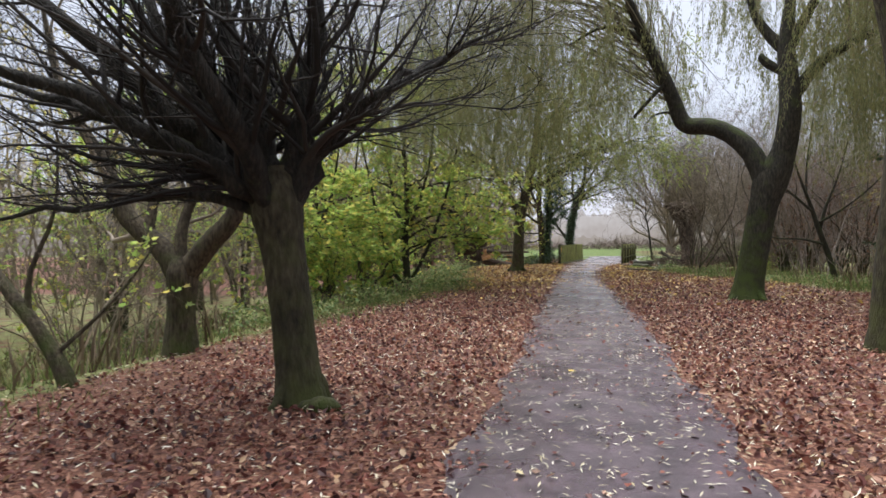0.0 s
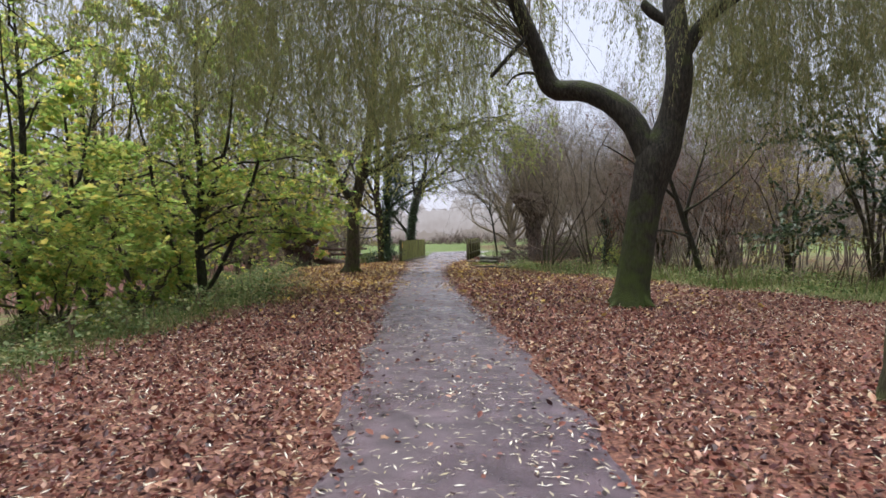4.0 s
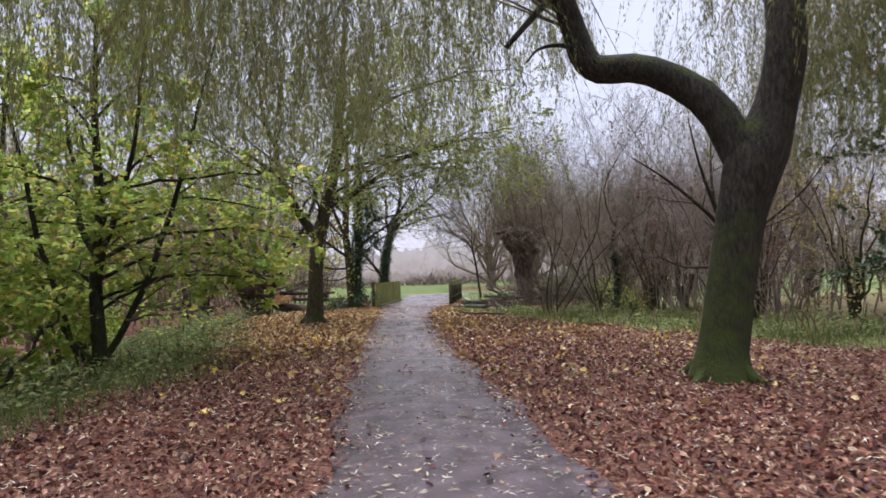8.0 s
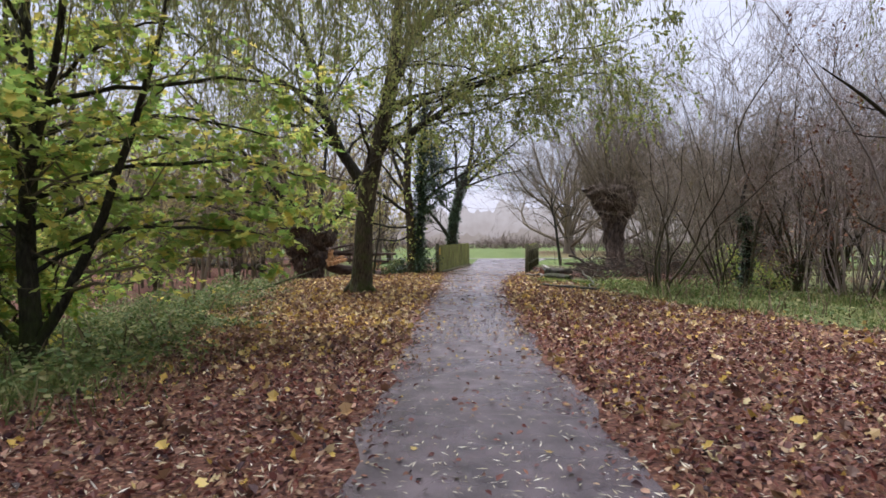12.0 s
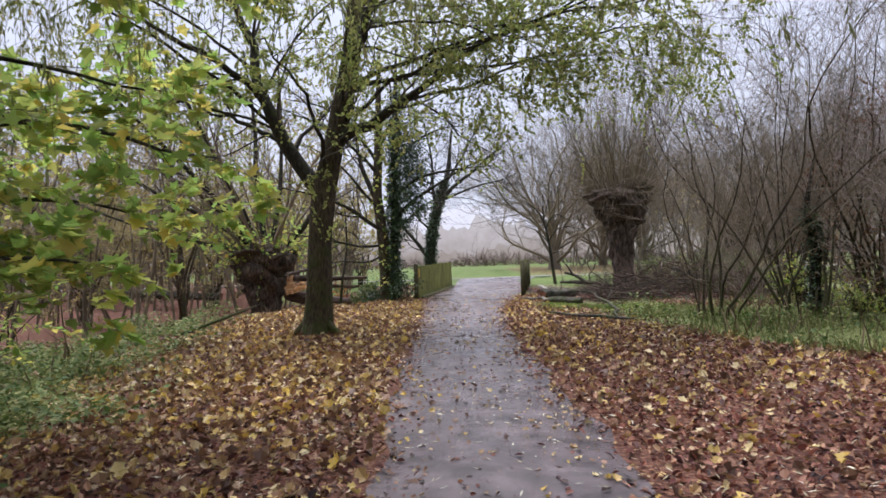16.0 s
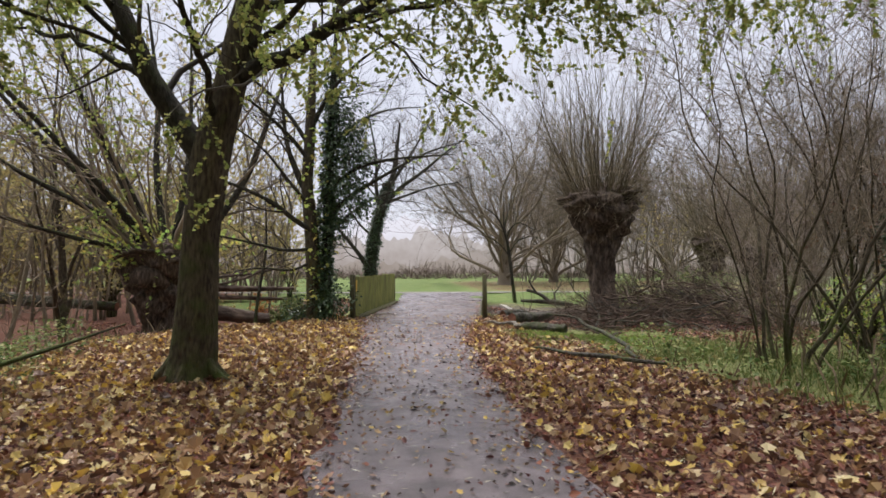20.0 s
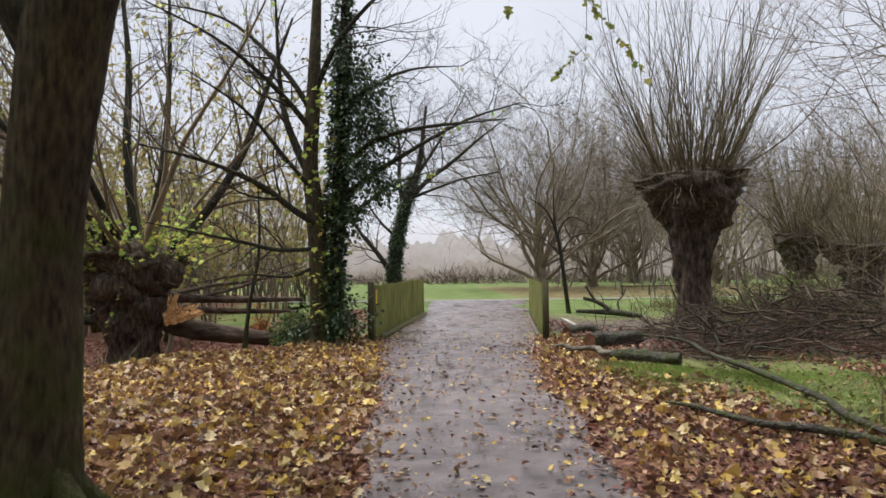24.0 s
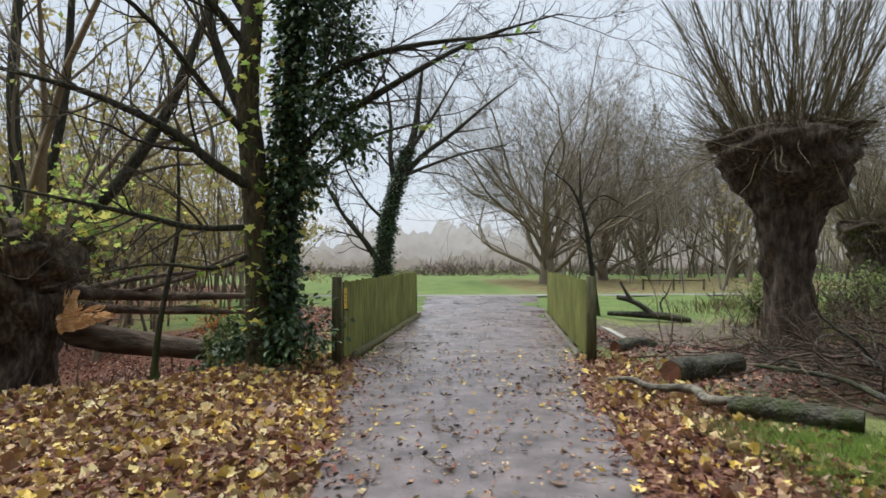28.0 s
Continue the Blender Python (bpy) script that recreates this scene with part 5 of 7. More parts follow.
# leaning ivy-clad tree beyond the bridge
gv = thing("ivy_clad_tree", (-2.1, 55.0, on_ground(-2.1, 55)), "leaning bare tree beyond the bridge with an ivy-covered stem", "tree")
trunk_part(gv, [(-2.15, 55, -0.2, 0.42), (-2.12, 55, 0.4, 0.34), (-2.0, 55, 2.0, 0.28), (-1.8, 55, 3.3, 0.26), (-1.3, 55, 4.9, 0.22), (-0.9, 55, 6.2, 0.14), (-0.6, 55, 8.6, 0.05)], bark_dark, 24, 10, 4)
gv_limbs = [[(-1.5, 55, 4.3, 0.13), (-0.6, 55, 5.3, 0.10), (0.5, 54.9, 6.1, 0.075), (1.8, 54.8, 7.2, 0.04), (2.9, 54.6, 8.0, 0.012)],
            [(-1.6, 55, 4.0, 0.12), (-1.8, 55.1, 5.4, 0.09), (-1.8, 55.2, 6.9, 0.06), (-2.2, 55.3, 9.2, 0.02)],
            [(-2.1, 55, 1.2, 0.14), (-2.8, 55, 2.2, 0.11), (-3.6, 55.1, 3.2, 0.08), (-4.6, 55.3, 5.0, 0.03)],
            [(-1.0, 55, 5.6, 0.09), (-0.2, 55.2, 6.8, 0.06), (0.6, 55.4, 8.2, 0.03), (1.2, 55.6, 9.4, 0.01)],
            [(-1.9, 55, 2.8, 0.07), (-2.7, 54.8, 3.6, 0.05), (-3.4, 54.5, 4.8, 0.03), (-3.8, 54.3, 6.4, 0.01)],
            [(-1.4, 55, 4.5, 0.08), (-0.3, 54.6, 4.9, 0.06), (1.0, 54.2, 5.3, 0.04), (2.4, 53.8, 5.5, 0.012)]]
gP, gR = limb_rows(gv_limbs)
crown_parts(gv, gP, gR, [dict(count=10, lo=0.15, spread=45, ratio=0.5, girth=0.45, n=6, wander=0.17, lift=0.04, least=0.013),
                         dict(count=7, lo=0.15, spread=44, ratio=0.55, girth=0.55, n=4, wander=0.17, lift=0.03, least=0.009),
                         dict(count=3, lo=0.2, spread=42, ratio=0.6, girth=0.65, n=2, wander=0.17, lift=0.02, least=0.006)], bark_dark, twig_dark)
ivy_on(gv, [(-2.12, 55, 0.1, 0.34), (-2.0, 55, 2.0, 0.28), (-1.8, 55, 3.3, 0.26), (-1.35, 55, 4.9, 0.2), (-1.1, 55, 5.6, 0.12)], 6000, 0.10, 0.10)


# ---- repeated trees and shrubs, built once and copied ----
def maple_bush(name, label, leaves_per, tall=5.0, shape=LOBED, mat=None, size=0.095, stems=7, twig_mat=None):
    ob = thing(name, (0, 0, 0), label, "tree", "leafy understorey trees")
    a = np.arange(stems) * 2.4
    lim = []
    for i in range(stems):
        r_, h_ = (0.35 + 0.65 * ((i * 0.37) % 1)) * tall * 0.55, tall * (0.7 + 0.3 * ((i * 0.61) % 1))
        c_, s__ = math.cos(a[i]), math.sin(a[i])
        g_ = 0.062 - 0.004 * i
        lim.append([(0.1 * c_, 0.1 * s__, -0.1, g_), (0.14 * r_ * c_, 0.14 * r_ * s__, h_ * 0.25, g_ * 0.85), (0.5 * r_ * c_, 0.5 * r_ * s__, h_ * 0.6, g_ * 0.55), (r_ * c_, r_ * s__, h_, 0.012)])
    P_, R_ = limb_rows(lim)
    P_[:, 2:-1] += rng.normal(0, 0.05, P_[:, 2:-1].shape)
    crown_parts(ob, P_, R_, [dict(count=8, lo=0.2, spread=62, ratio=0.45, girth=0.4, n=4, wander=0.14, lift=-0.02, least=0.005, flat=0.5),
                             dict(count=5, lo=0.2, spread=48, ratio=0.55, girth=0.5, n=3, wander=0.16, lift=-0.05, least=0.0028, flat=0.5)], bark, twig_mat or twig_olive,
                (shape, mat or leaf_maple, leaves_per, size, 1.6))
    return ob


def bare_shrub(label, tall, stems, girth, mat_limb, mat_twig, fan=0.35, counts=(7, 6), lift=0.06, leaf=None, crook=0.15):
    ob = thing("bare_shrub", (0, 0, 0), label, "shrub", "bare shrubs of the thicket")
    a = rng.uniform(0, 6.28, stems)
    S_ = np.stack([0.25 * np.cos(a), 0.25 * np.sin(a), np.full(stems, -0.15)], -1)
    D_ = np.stack([fan * np.cos(a), fan * np.sin(a), np.ones(stems)], -1) + rng.normal(0, 0.12, (stems, 3))
    P_, R_ = grow(S_, D_, tall * rng.uniform(0.6, 1.1, stems), girth * rng.uniform(0.5, 1.1, stems), 14, crook, 0.3 * crook, 0.10)
    for p_, r_ in zip(P_, R_):
        part("stem", [tubes(p_, r_, 6, 0.01)], mat_limb, ob)
    l1 = sprout(P_, R_, counts[0], 0.2, 1.0, 42, 0.42, 0.42, 5, 0.15, lift, least=0.008)
    l2 = sprout(*l1, counts[1], 0.15, 1.0, 42, 0.6, 0.55, 3, 0.18, lift, least=0.0055)
    l3 = sprout(*l2, 2, 0.2, 1.0, 40, 0.75, 0.65, 2, 0.18, lift, least=0.0036, tip=0.4)
    tagged(part("crown", [tubes(*l1, 3), tubes(*l2, 3), tubes(*l3, 3)], mat_twig, ob), kind="stuff")
    if leaf:
        s, d = along(l2[0], leaf[2])
        part("foliage", [scatter(leaf[0], s, unit(d + rng.normal(0, 0.7, d.shape)), rng.uniform(0.5, 1.2, len(s)) * leaf[3], None)], leaf[1], ob)
    return ob


def bare_tree(label, tall, girth, limbs, mat_limb, mat_twig, fork=0.25, fan=0.5, counts=(7, 6, 2), group="bare trees of the park", lift=0.05, leaf=None, stout=1.0, leader=1.0, reach=0.62):
    ob = thing("bare_tree", (0, 0, 0), label, "tree", group)
    h_ = tall * leader
    lead = [(0, 0, -0.2, girth * 1.5), (0, 0, 0.1, girth * 1.15), (0.01 * h_, 0, h_ * 0.25, girth * 0.85), (-0.02 * h_, 0.02 * h_, h_ * 0.6, girth * (0.5 if leader == 1 else 0.7)), (0, 0, h_, 0.012 if leader == 1 else girth * 0.08)]
    c = trunk_part(ob, lead, mat_limb, 26, 10, 4)
    a = np.arange(limbs) * 2.4 + rng.uniform(0, 6)
    s = np.linspace(fork, 0.8, limbs)
    i = (s * 25).astype(int)
    D_ = np.stack([fan * np.cos(a), fan * np.sin(a), rng.uniform(0.6, 1.2, limbs)], -1)
    P_, R_ = grow(c[i, :3], D_, tall * (reach - 0.45 * leader * (s - fork)) * rng.uniform(0.85, 1.15, limbs), c[i, 3] * (0.5 if leader == 1 else 0.30), 11, 0.11 if leader == 1 else 0.19, lift, 0.1)
    out_ = np.linalg.norm(P_[..., :2] - P_[:, :1, :2], axis=-1)
    P_[..., 2] = np.maximum(P_[..., 2], P_[:, :1, 2] + 0.5 * out_)
    for p_, r_ in zip(P_, R_):
        part("limb", [tubes(p_, r_, 6, 0.01)], mat_limb, ob)
    l1 = sprout(P_, R_, counts[0], 0.15, 1.0, 42, 0.45, 0.42, 5, 0.15, lift, least=0.008 * stout)
    l2 = sprout(*l1, counts[1], 0.15, 1.0, 42, 0.55, 0.5, 3, 0.16, lift, least=0.006 * stout)
    gs = [tubes(*l1, 3), tubes(*l2, 3)]
    if counts[2]:
        l3 = sprout(*l2, counts[2], 0.2, 1.0, 40, 0.6, 0.6, 2, 0.16, lift, least=0.005 * stout)
        gs.append(tubes(*l3, 3))
    tagged(part("crown", gs, mat_twig, ob), kind="stuff")
    if leaf:
        q, d = along(l2[0], leaf[2])
        part("foliage", [scatter(leaf[0], q, unit(d + rng.normal(0, 0.7, d.shape)), rng.uniform(0.5, 1.2, len(q)) * leaf[3], None)], leaf[1], ob)
    return ob


def plant(ob, spots, seed=1, facing=None):
    """Stands a built thing at its first spot (x, y, scale) and copies of it at the others, each turned its own way."""
    r4 = np.random.default_rng(seed)
    for n_, (x, y, s) in enumerate(spots):
        m = pose(x, y, on_ground(x, y), r4.uniform(-2.5, 2.5), r4.uniform(-2.5, 2.5), r4.uniform(0, 360)) @ Matrix.Diagonal((s, s, s * r4.uniform(0.9, 1.1), 1))
        if n_:
            copy_thing(ob, m)
    x, y, s = spots[0]
    ob.matrix_basis = pose(x, y, on_ground(x, y), 0, 0, r4.uniform(0, 360) if facing is None else facing) @ Matrix.Diagonal((s, s, s, 1))


def layered_maple(label, leaves_per, size, seed):
    """A maple of the wood's edge: a crooked dark stem, low side stems and level boughs carrying flat sprays of leaves."""
    r6 = np.random.default_rng(seed)
    ob = thing("field_maple", (0, 0, 0), label, "tree", "leafy understorey trees")
    c = trunk_part(ob, [(0, 0, -0.3, 0.20), (0, 0, 0.05, 0.155), (0.02, 0, 0.7, 0.125), (-0.05, 0.03, 1.8, 0.11), (0.06, 0, 3.2, 0.09), (-0.04, 0.05, 5.2, 0.06), (0.1, 0, 8.2, 0.012)], bark_dark, 30, 10, 3)
    lim = [[(0.02, 0, 0.30, 0.075), (0.5, 0.05, 1.1, 0.062), (1.05, 0.1, 2.3, 0.052), (1.55, 0.3, 4.2, 0.036), (2.3, 0.3, 7.0, 0.01)],
           [(-0.02, 0, 0.25, 0.08), (-0.45, -0.05, 0.9, 0.066), (-0.85, -0.1, 2.3, 0.055), (-1.2, -0.3, 4.4, 0.036), (-1.9, -0.4, 7.2, 0.01)],
           [(-0.04, 0.03, 1.7, 0.07), (0.4, -0.5, 2.5, 0.055), (0.9, -0.9, 4.0, 0.04), (1.3, -1.2, 6.4, 0.01)],
           [(0.02, 0.03, 2.2, 0.07), (-0.5, 0.5, 3.1, 0.055), (-0.9, 0.9, 4.6, 0.04), (-1.2, 1.3, 6.8, 0.01)]]
    for k in range(14):
        z, a, L_ = 1.3 + 0.45 * k, 2.4 * k + 0.4, 3.0 * (1 - 0.032 * k) * r6.uniform(0.75, 1.1)
        cx, cy, dz = math.cos(a), math.sin(a), r6.uniform(-0.1, 0.45)
        lim.append([(0.0, 0.0, z, 0.034), (0.3 * L_ * cx, 0.3 * L_ * cy, z + 0.35 + dz * 0.5, 0.026), (0.68 * L_ * cx, 0.68 * L_ * cy, z + 0.5 + dz, 0.017), (L_ * cx, L_ * cy, z + 0.32 + dz, 0.006)])
    for k in range(6):
        z, a, L_ = 1.7 + 0.38 * k, 0.1 + 0.9 * ((k * 0.618) % 1), 3.1 + 0.9 * ((k * 0.37) % 1)
        cx, cy = math.cos(a), math.sin(a)
        lim.append([(0.0, 0.0, z - 0.2, 0.036), (0.3 * L_ * cx, 0.3 * L_ * cy, z + 0.25, 0.028), (0.68 * L_ * cx, 0.68 * L_ * cy, z + 0.35, 0.018), (L_ * cx, L_ * cy, z + 0.15, 0.006)])
    P_, R_ = limb_rows(lim)
    P_[:, 2:-1] += np.cumsum(rng.normal(0, 0.03, P_[:, 2:-1].shape), axis=1)
    crown_parts(ob, P_, R_, [dict(count=11, lo=0.22, spread=52, ratio=0.34, girth=0.42, n=4, wander=0.14, lift=-0.01, least=0.005, flat=0.8),
                             dict(count=6, lo=0.15, spread=48, ratio=0.6, girth=0.5, n=3, wander=0.16, lift=-0.06, least=0.0028, flat=0.8)], bark_dark, twig_olive,
                (LOBED, leaf_maple, leaves_per, size, 2.2), "yellow-green lobed leaves in level sprays")
    return ob


plant(layered_maple("understorey maple with level sprays of yellow-green leaves", 6, 0.118, 61), [(-6.2, 21.35, 1.0), (-8.2, 17.4, 0.92), (-9.6, 22.6, 1.05)], 4, 0)
plant(maple_bush("field_maple", "understorey maple thick with yellowing autumn leaves", 22, 7.5, DIAMOND, size=0.15, stems=6), [(-11.0, 19.0, 1.0), (-9.5, 26.5, 0.9), (-12.6, 15.5, 1.1)], 24)
plant(maple_bush("maple_sapling", "young maple with large yellow-green leaves on the bank", 8, 2.4, LOBED, size=0.12, stems=4), [(-6.9, 19.3, 1.0), (-7.4, 23.2, 0.8), (-6.6, 15.6, 0.6)], 25)
plant(bare_shrub("dark crooked shrub with spreading bare branches", 6.4, 9, 0.034, bark, twig, 0.30, (11, 7), 0.05, crook=0.15), [(4.25, 30.3, 1.0), (6.3, 30.9, 1.05), (8.3, 31.9, 1.1)], 41)
ic = thing("ivy_clad_tree", (6.8, 31.5, on_ground(6.8, 31.5)), "short dark ivy-wrapped stem standing in the thicket", "tree")
trunk_part(ic, [(6.8, 31.5, -0.2, 0.13), (6.8, 31.5, 0.5, 0.11), (6.86, 31.5, 1.4, 0.10), (6.7, 31.5, 2.2, 0.07), (6.95, 31.6, 3.3, 0.02)], bark_black, 20, 9, 3)
ivy_on(ic, [(6.8, 31.5, 0.1, 0.11), (6.86, 31.5, 1.4, 0.10), (6.7, 31.5, 2.1, 0.06)], 1300, 0.08, 0.08)
plant(bare_shrub("tall bare shrub with many thin upright stems", 6.6, 12, 0.027, bark_dark, twig, 0.12, (10, 7)),
      [(7.6, 34.2, 1.15), (9.8, 30.6, 1.1), (-13.5, 35.5, 1.0), (-11.0, 6.0, 0.9)], 5)
plant(bare_shrub("bare reddish-brown thicket shrub", 5.6, 13, 0.026, twig_red, twig_red, 0.32, (8, 7)),
      [(8.4, 29.2, 1.1), (10.9, 28.6, 1.05), (8.2, 36.6, 0.95), (11.8, 29.5, 1.2), (10.4, 35.0, 1.15), (14.5, 28.0, 0.9)], 6)
plant(bare_shrub("grey-brown tangled shrub of bare twigs", 4.8, 13, 0.022, twig, twig, 0.5, (8, 6), 0.02),
      [(-8.2, 5.2, 0.9), (-8.6, 9.6, 1.05), (-10.5, 12.0, 1.1), (-8.6, 13.4, 0.9), (12.0, 18.5, 0.9), (6.9, 34.8, 0.8)], 7)
plant(bare_shrub("pale thin-stemmed bare shrub", 6.8, 9, 0.032, twig_pale, twig_pale, 0.3, (7, 6), 0.06),
      [(-7.4, 3.6, 0.85), (-14.5, 26.5, 1.1), (9.5, 41.5, 0.8), (13.5, 31.5, 1.1), (12.5, 38.5, 1.0)], 8)
plant(bare_tree("slender bare woodland tree with upswept branches", 11.0, 0.15, 10, bark, twig, 0.25, 0.42, (6, 5, 2), leaf=(DIAMOND, leaf_ochre, 4, 0.13)),
      [(-11.5, 3.5, 0.85), (-13.5, 20.5, 1.0), (-14.0, 10.0, 1.0), (-14.5, 32.0, 1.1), (-13.0, 47.0, 1.0), (-17.5, 40.0, 1.1), (14.5, 20.0, 0.9), (16.5, 27.0, 1.05), (16.5, 36.0, 1.1), (-11.0, 52.5, 0.9),
       (3.5, -9.0, 1.0), (-4.5, -11.0, 1.1), (10.5, 5.0, 1.0)], 9)
plant(bare_tree("broad bare parkland tree with a fan of fine upright branches", 18.5, 0.46, 24, twig, twig, 0.3, 0.9, (16, 8, 3), "bare parkland trees", 0.075, stout=1.8, leader=0.36, reach=0.70),
      [(7.6, 72.0, 1.0), (13.2, 79.0, 0.9), (20.4, 91.5, 1.0), (25.6, 84.0, 0.9), (34.0, 74.0, 0.95)], 10)
plant(bare_tree("thin young bare tree beyond the bridge", 5.0, 0.055, 9, twig, twig, 0.35, 0.6, (6, 5, 1), "young bare trees", 0.02), [(20.0, 54.0, 1.0), (13.0, 54.0, 0.9)], 11)
yt = thing("young_tree", (3.82, 47.6, on_ground(3.82, 47.6)), "young leaning tree with bare drooping twigs on the grass", "tree", "young bare trees")
trunk_part(yt, [(3.84, 47.6, -0.2, 0.115), (3.82, 47.6, 0.02, 0.085), (3.74, 47.6, 0.7, 0.072), (3.67, 47.6, 1.3, 0.07), (3.58, 47.6, 2.0, 0.062), (3.48, 47.6, 2.55, 0.05), (3.40, 47.65, 3.1, 0.032), (3.42, 47.7, 4.2, 0.010)], bark_dark, 22, 9, 3)
yP, yR = limb_rows([[(3.50, 47.6, 2.45, 0.045), (3.32, 47.55, 2.95, 0.036), (3.06, 47.5, 3.37, 0.026), (2.5, 47.4, 3.75, 0.008)], [(3.5, 47.6, 2.5, 0.036), (3.72, 47.6, 2.95, 0.028), (4.1, 47.65, 3.1, 0.018), (4.7, 47.7, 2.75, 0.006)],
                    [(3.6, 47.6, 1.9, 0.03), (3.9, 47.5, 2.35, 0.024), (4.4, 47.4, 2.55, 0.015), (5.0, 47.3, 2.4, 0.005)], [(3.67, 47.6, 1.3, 0.024), (4.0, 47.6, 1.42, 0.018), (4.5, 47.6, 1.36, 0.012), (5.1, 47.6, 1.45, 0.004)],
                    [(3.6, 47.6, 1.8, 0.03), (3.3, 47.7, 2.2, 0.022), (2.9, 47.8, 2.5, 0.014), (2.3, 47.9, 2.7, 0.004)], [(3.42, 47.62, 2.9, 0.03), (3.6, 47.9, 3.5, 0.02), (3.8, 48.1, 4.0, 0.012), (4.0, 48.3, 4.6, 0.004)]])
crown_parts(yt, yP, yR, [dict(count=9, lo=0.15, spread=46, ratio=0.45, girth=0.45, n=5, wander=0.18, lift=-0.02, least=0.006), dict(count=5, lo=0.2, spread=42, ratio=0.5, girth=0.55, n=4, wander=0.16, lift=-0.04, least=0.004)],
            bark_dark, twig_dark, (DIAMOND, leaf_russet, 0, 0.07, 0.5), "a few dark leaves")
jt = thing("small_tree", (7.65, 24.0, on_ground(7.65, 24.0)), "small leaning tree with a few russet leaves", "tree")
trunk_part(jt, [(7.7, 24.0, -0.2, 0.13), (7.66, 24.0, 0.1, 0.10), (7.45, 24.0, 0.9, 0.085), (7.15, 24.0, 1.8, 0.08), (6.9, 24.0, 2.6, 0.06), (6.5, 24.0, 3.8, 0.03), (6.3, 24.1, 5.0, 0.01)], bark_dark, 20, 10, 3)
jP, jR = limb_rows([[(7.2, 24.0, 1.7, 0.06), (7.4, 24.0, 2.5, 0.05), (7.8, 24.1, 3.5, 0.03), (8.2, 24.2, 5.0, 0.01)], [(7.0, 24.0, 2.3, 0.05), (6.3, 23.8, 2.9, 0.04), (5.4, 23.5, 3.5, 0.025), (4.6, 23.2, 3.9, 0.01)],
                    [(6.8, 24.0, 2.9, 0.04), (6.9, 24.3, 3.8, 0.03), (7.1, 24.6, 4.8, 0.02), (7.3, 24.8, 5.8, 0.008)], [(7.4, 24.0, 1.2, 0.04), (6.6, 23.7, 1.4, 0.03), (5.7, 23.3, 1.45, 0.02), (5.0, 23.0, 1.7, 0.01)],
                    [(7.1, 24.0, 1.9, 0.04), (7.8, 23.6, 2.4, 0.03), (8.6, 23.2, 3.2, 0.02), (9.2, 22.9, 4.2, 0.008)]])
crown_parts(jt, jP, jR, [dict(count=9, lo=0.2, spread=45, ratio=0.45, girth=0.45, n=5, wander=0.16, lift=0.02, least=0.005), dict(count=6, lo=0.2, spread=42, ratio=0.5, girth=0.5, n=4, wander=0.16, lift=0.0, least=0.003)],
            bark_dark, twig_dark, (DIAMOND, leaf_russet, 2, 0.07, 0.5), "a few dark russet leaves")
plant(maple_bush("ochre_thicket", "woodland edge shrub with thin ochre-olive leaves", 9, 5.5, DIAMOND, leaf_ochre, 0.12, 8, twig), [(-9.5, 49.0, 1.0), (-13.5, 52.5, 1.25), (-16.5, 45.5, 1.2), (-18.0, 25.0, 1.1), (15.0, 17.0, 1.0), (11.2, 25.6, 0.8), (14.0, 23.0, 1.0), (12.6, 18.6, 0.9), (-15.5, 5.5, 1.1), (-6.5, 58.0, 0.8)], 12)
plant(maple_bush("holly_tree", "dark glossy evergreen tree at the wood's edge", 34, 7.4, OVATE, leaf_ivy, 0.13, 8), [(11.6, 22.0, 1.0)], 13)
plant(maple_bush("russet_shrub", "thicket shrub holding russet dead leaves", 9, 4.6, DIAMOND, leaf_russet, 0.07, 9, twig_red), [(9.0, 31.2, 1.0), (9.6, 27.2, 0.8), (12.0, 31.6, 1.05), (7.9, 30.9, 0.7)], 14)


def far_wood(name, label, n, x0, x1, y0, y1, tall, mat, girth=0.05, keep=None, leaf=None):
    """Uncountable thin woodland stems further off, as one mass."""
    x, y = rng.uniform(x0, x1, n), rng.uniform(y0, y1, n)
    if keep:
        k = keep(x, y)
        x, y = x[k], y[k]
    n = len(x)
    P_, R_ = grow(np.stack([x, y, ground_z(x, y) - 0.1], -1), np.stack([rng.normal(0, 0.16, n), rng.normal(0, 0.16, n), np.ones(n)], -1), tall * rng.uniform(0.5, 1.15, n), girth * rng.uniform(0.4, 1.4, n), 7, 0.09, 0.02, 0.12)
    l1 = sprout(P_, R_, 7, 0.15, 1.0, 40, 0.38, 0.42, 4, 0.15, 0.04, least=0.010)
    l2 = sprout(*l1, 4, 0.15, 1.0, 42, 0.55, 0.5, 2, 0.16, 0.03, least=0.006)
    ob = new(name, mesh_of(name, [tubes(P_, R_, 4), tubes(*l1, 3), tubes(*l2, 3)], mat))
    tagged(ob, label, "woodland", kind="stuff")
    if leaf:
        s, d = along(l2[0], leaf[1])
        o2 = new(name + "_foliage", mesh_of(name, [scatter(DIAMOND, s, unit(d + rng.normal(0, 0.7, d.shape)), rng.uniform(0.6, 1.3, len(s)) * leaf[2], None)], leaf[0]))
        tagged(o2, "thin olive leaves still hanging in the wood", "foliage", kind="stuff")


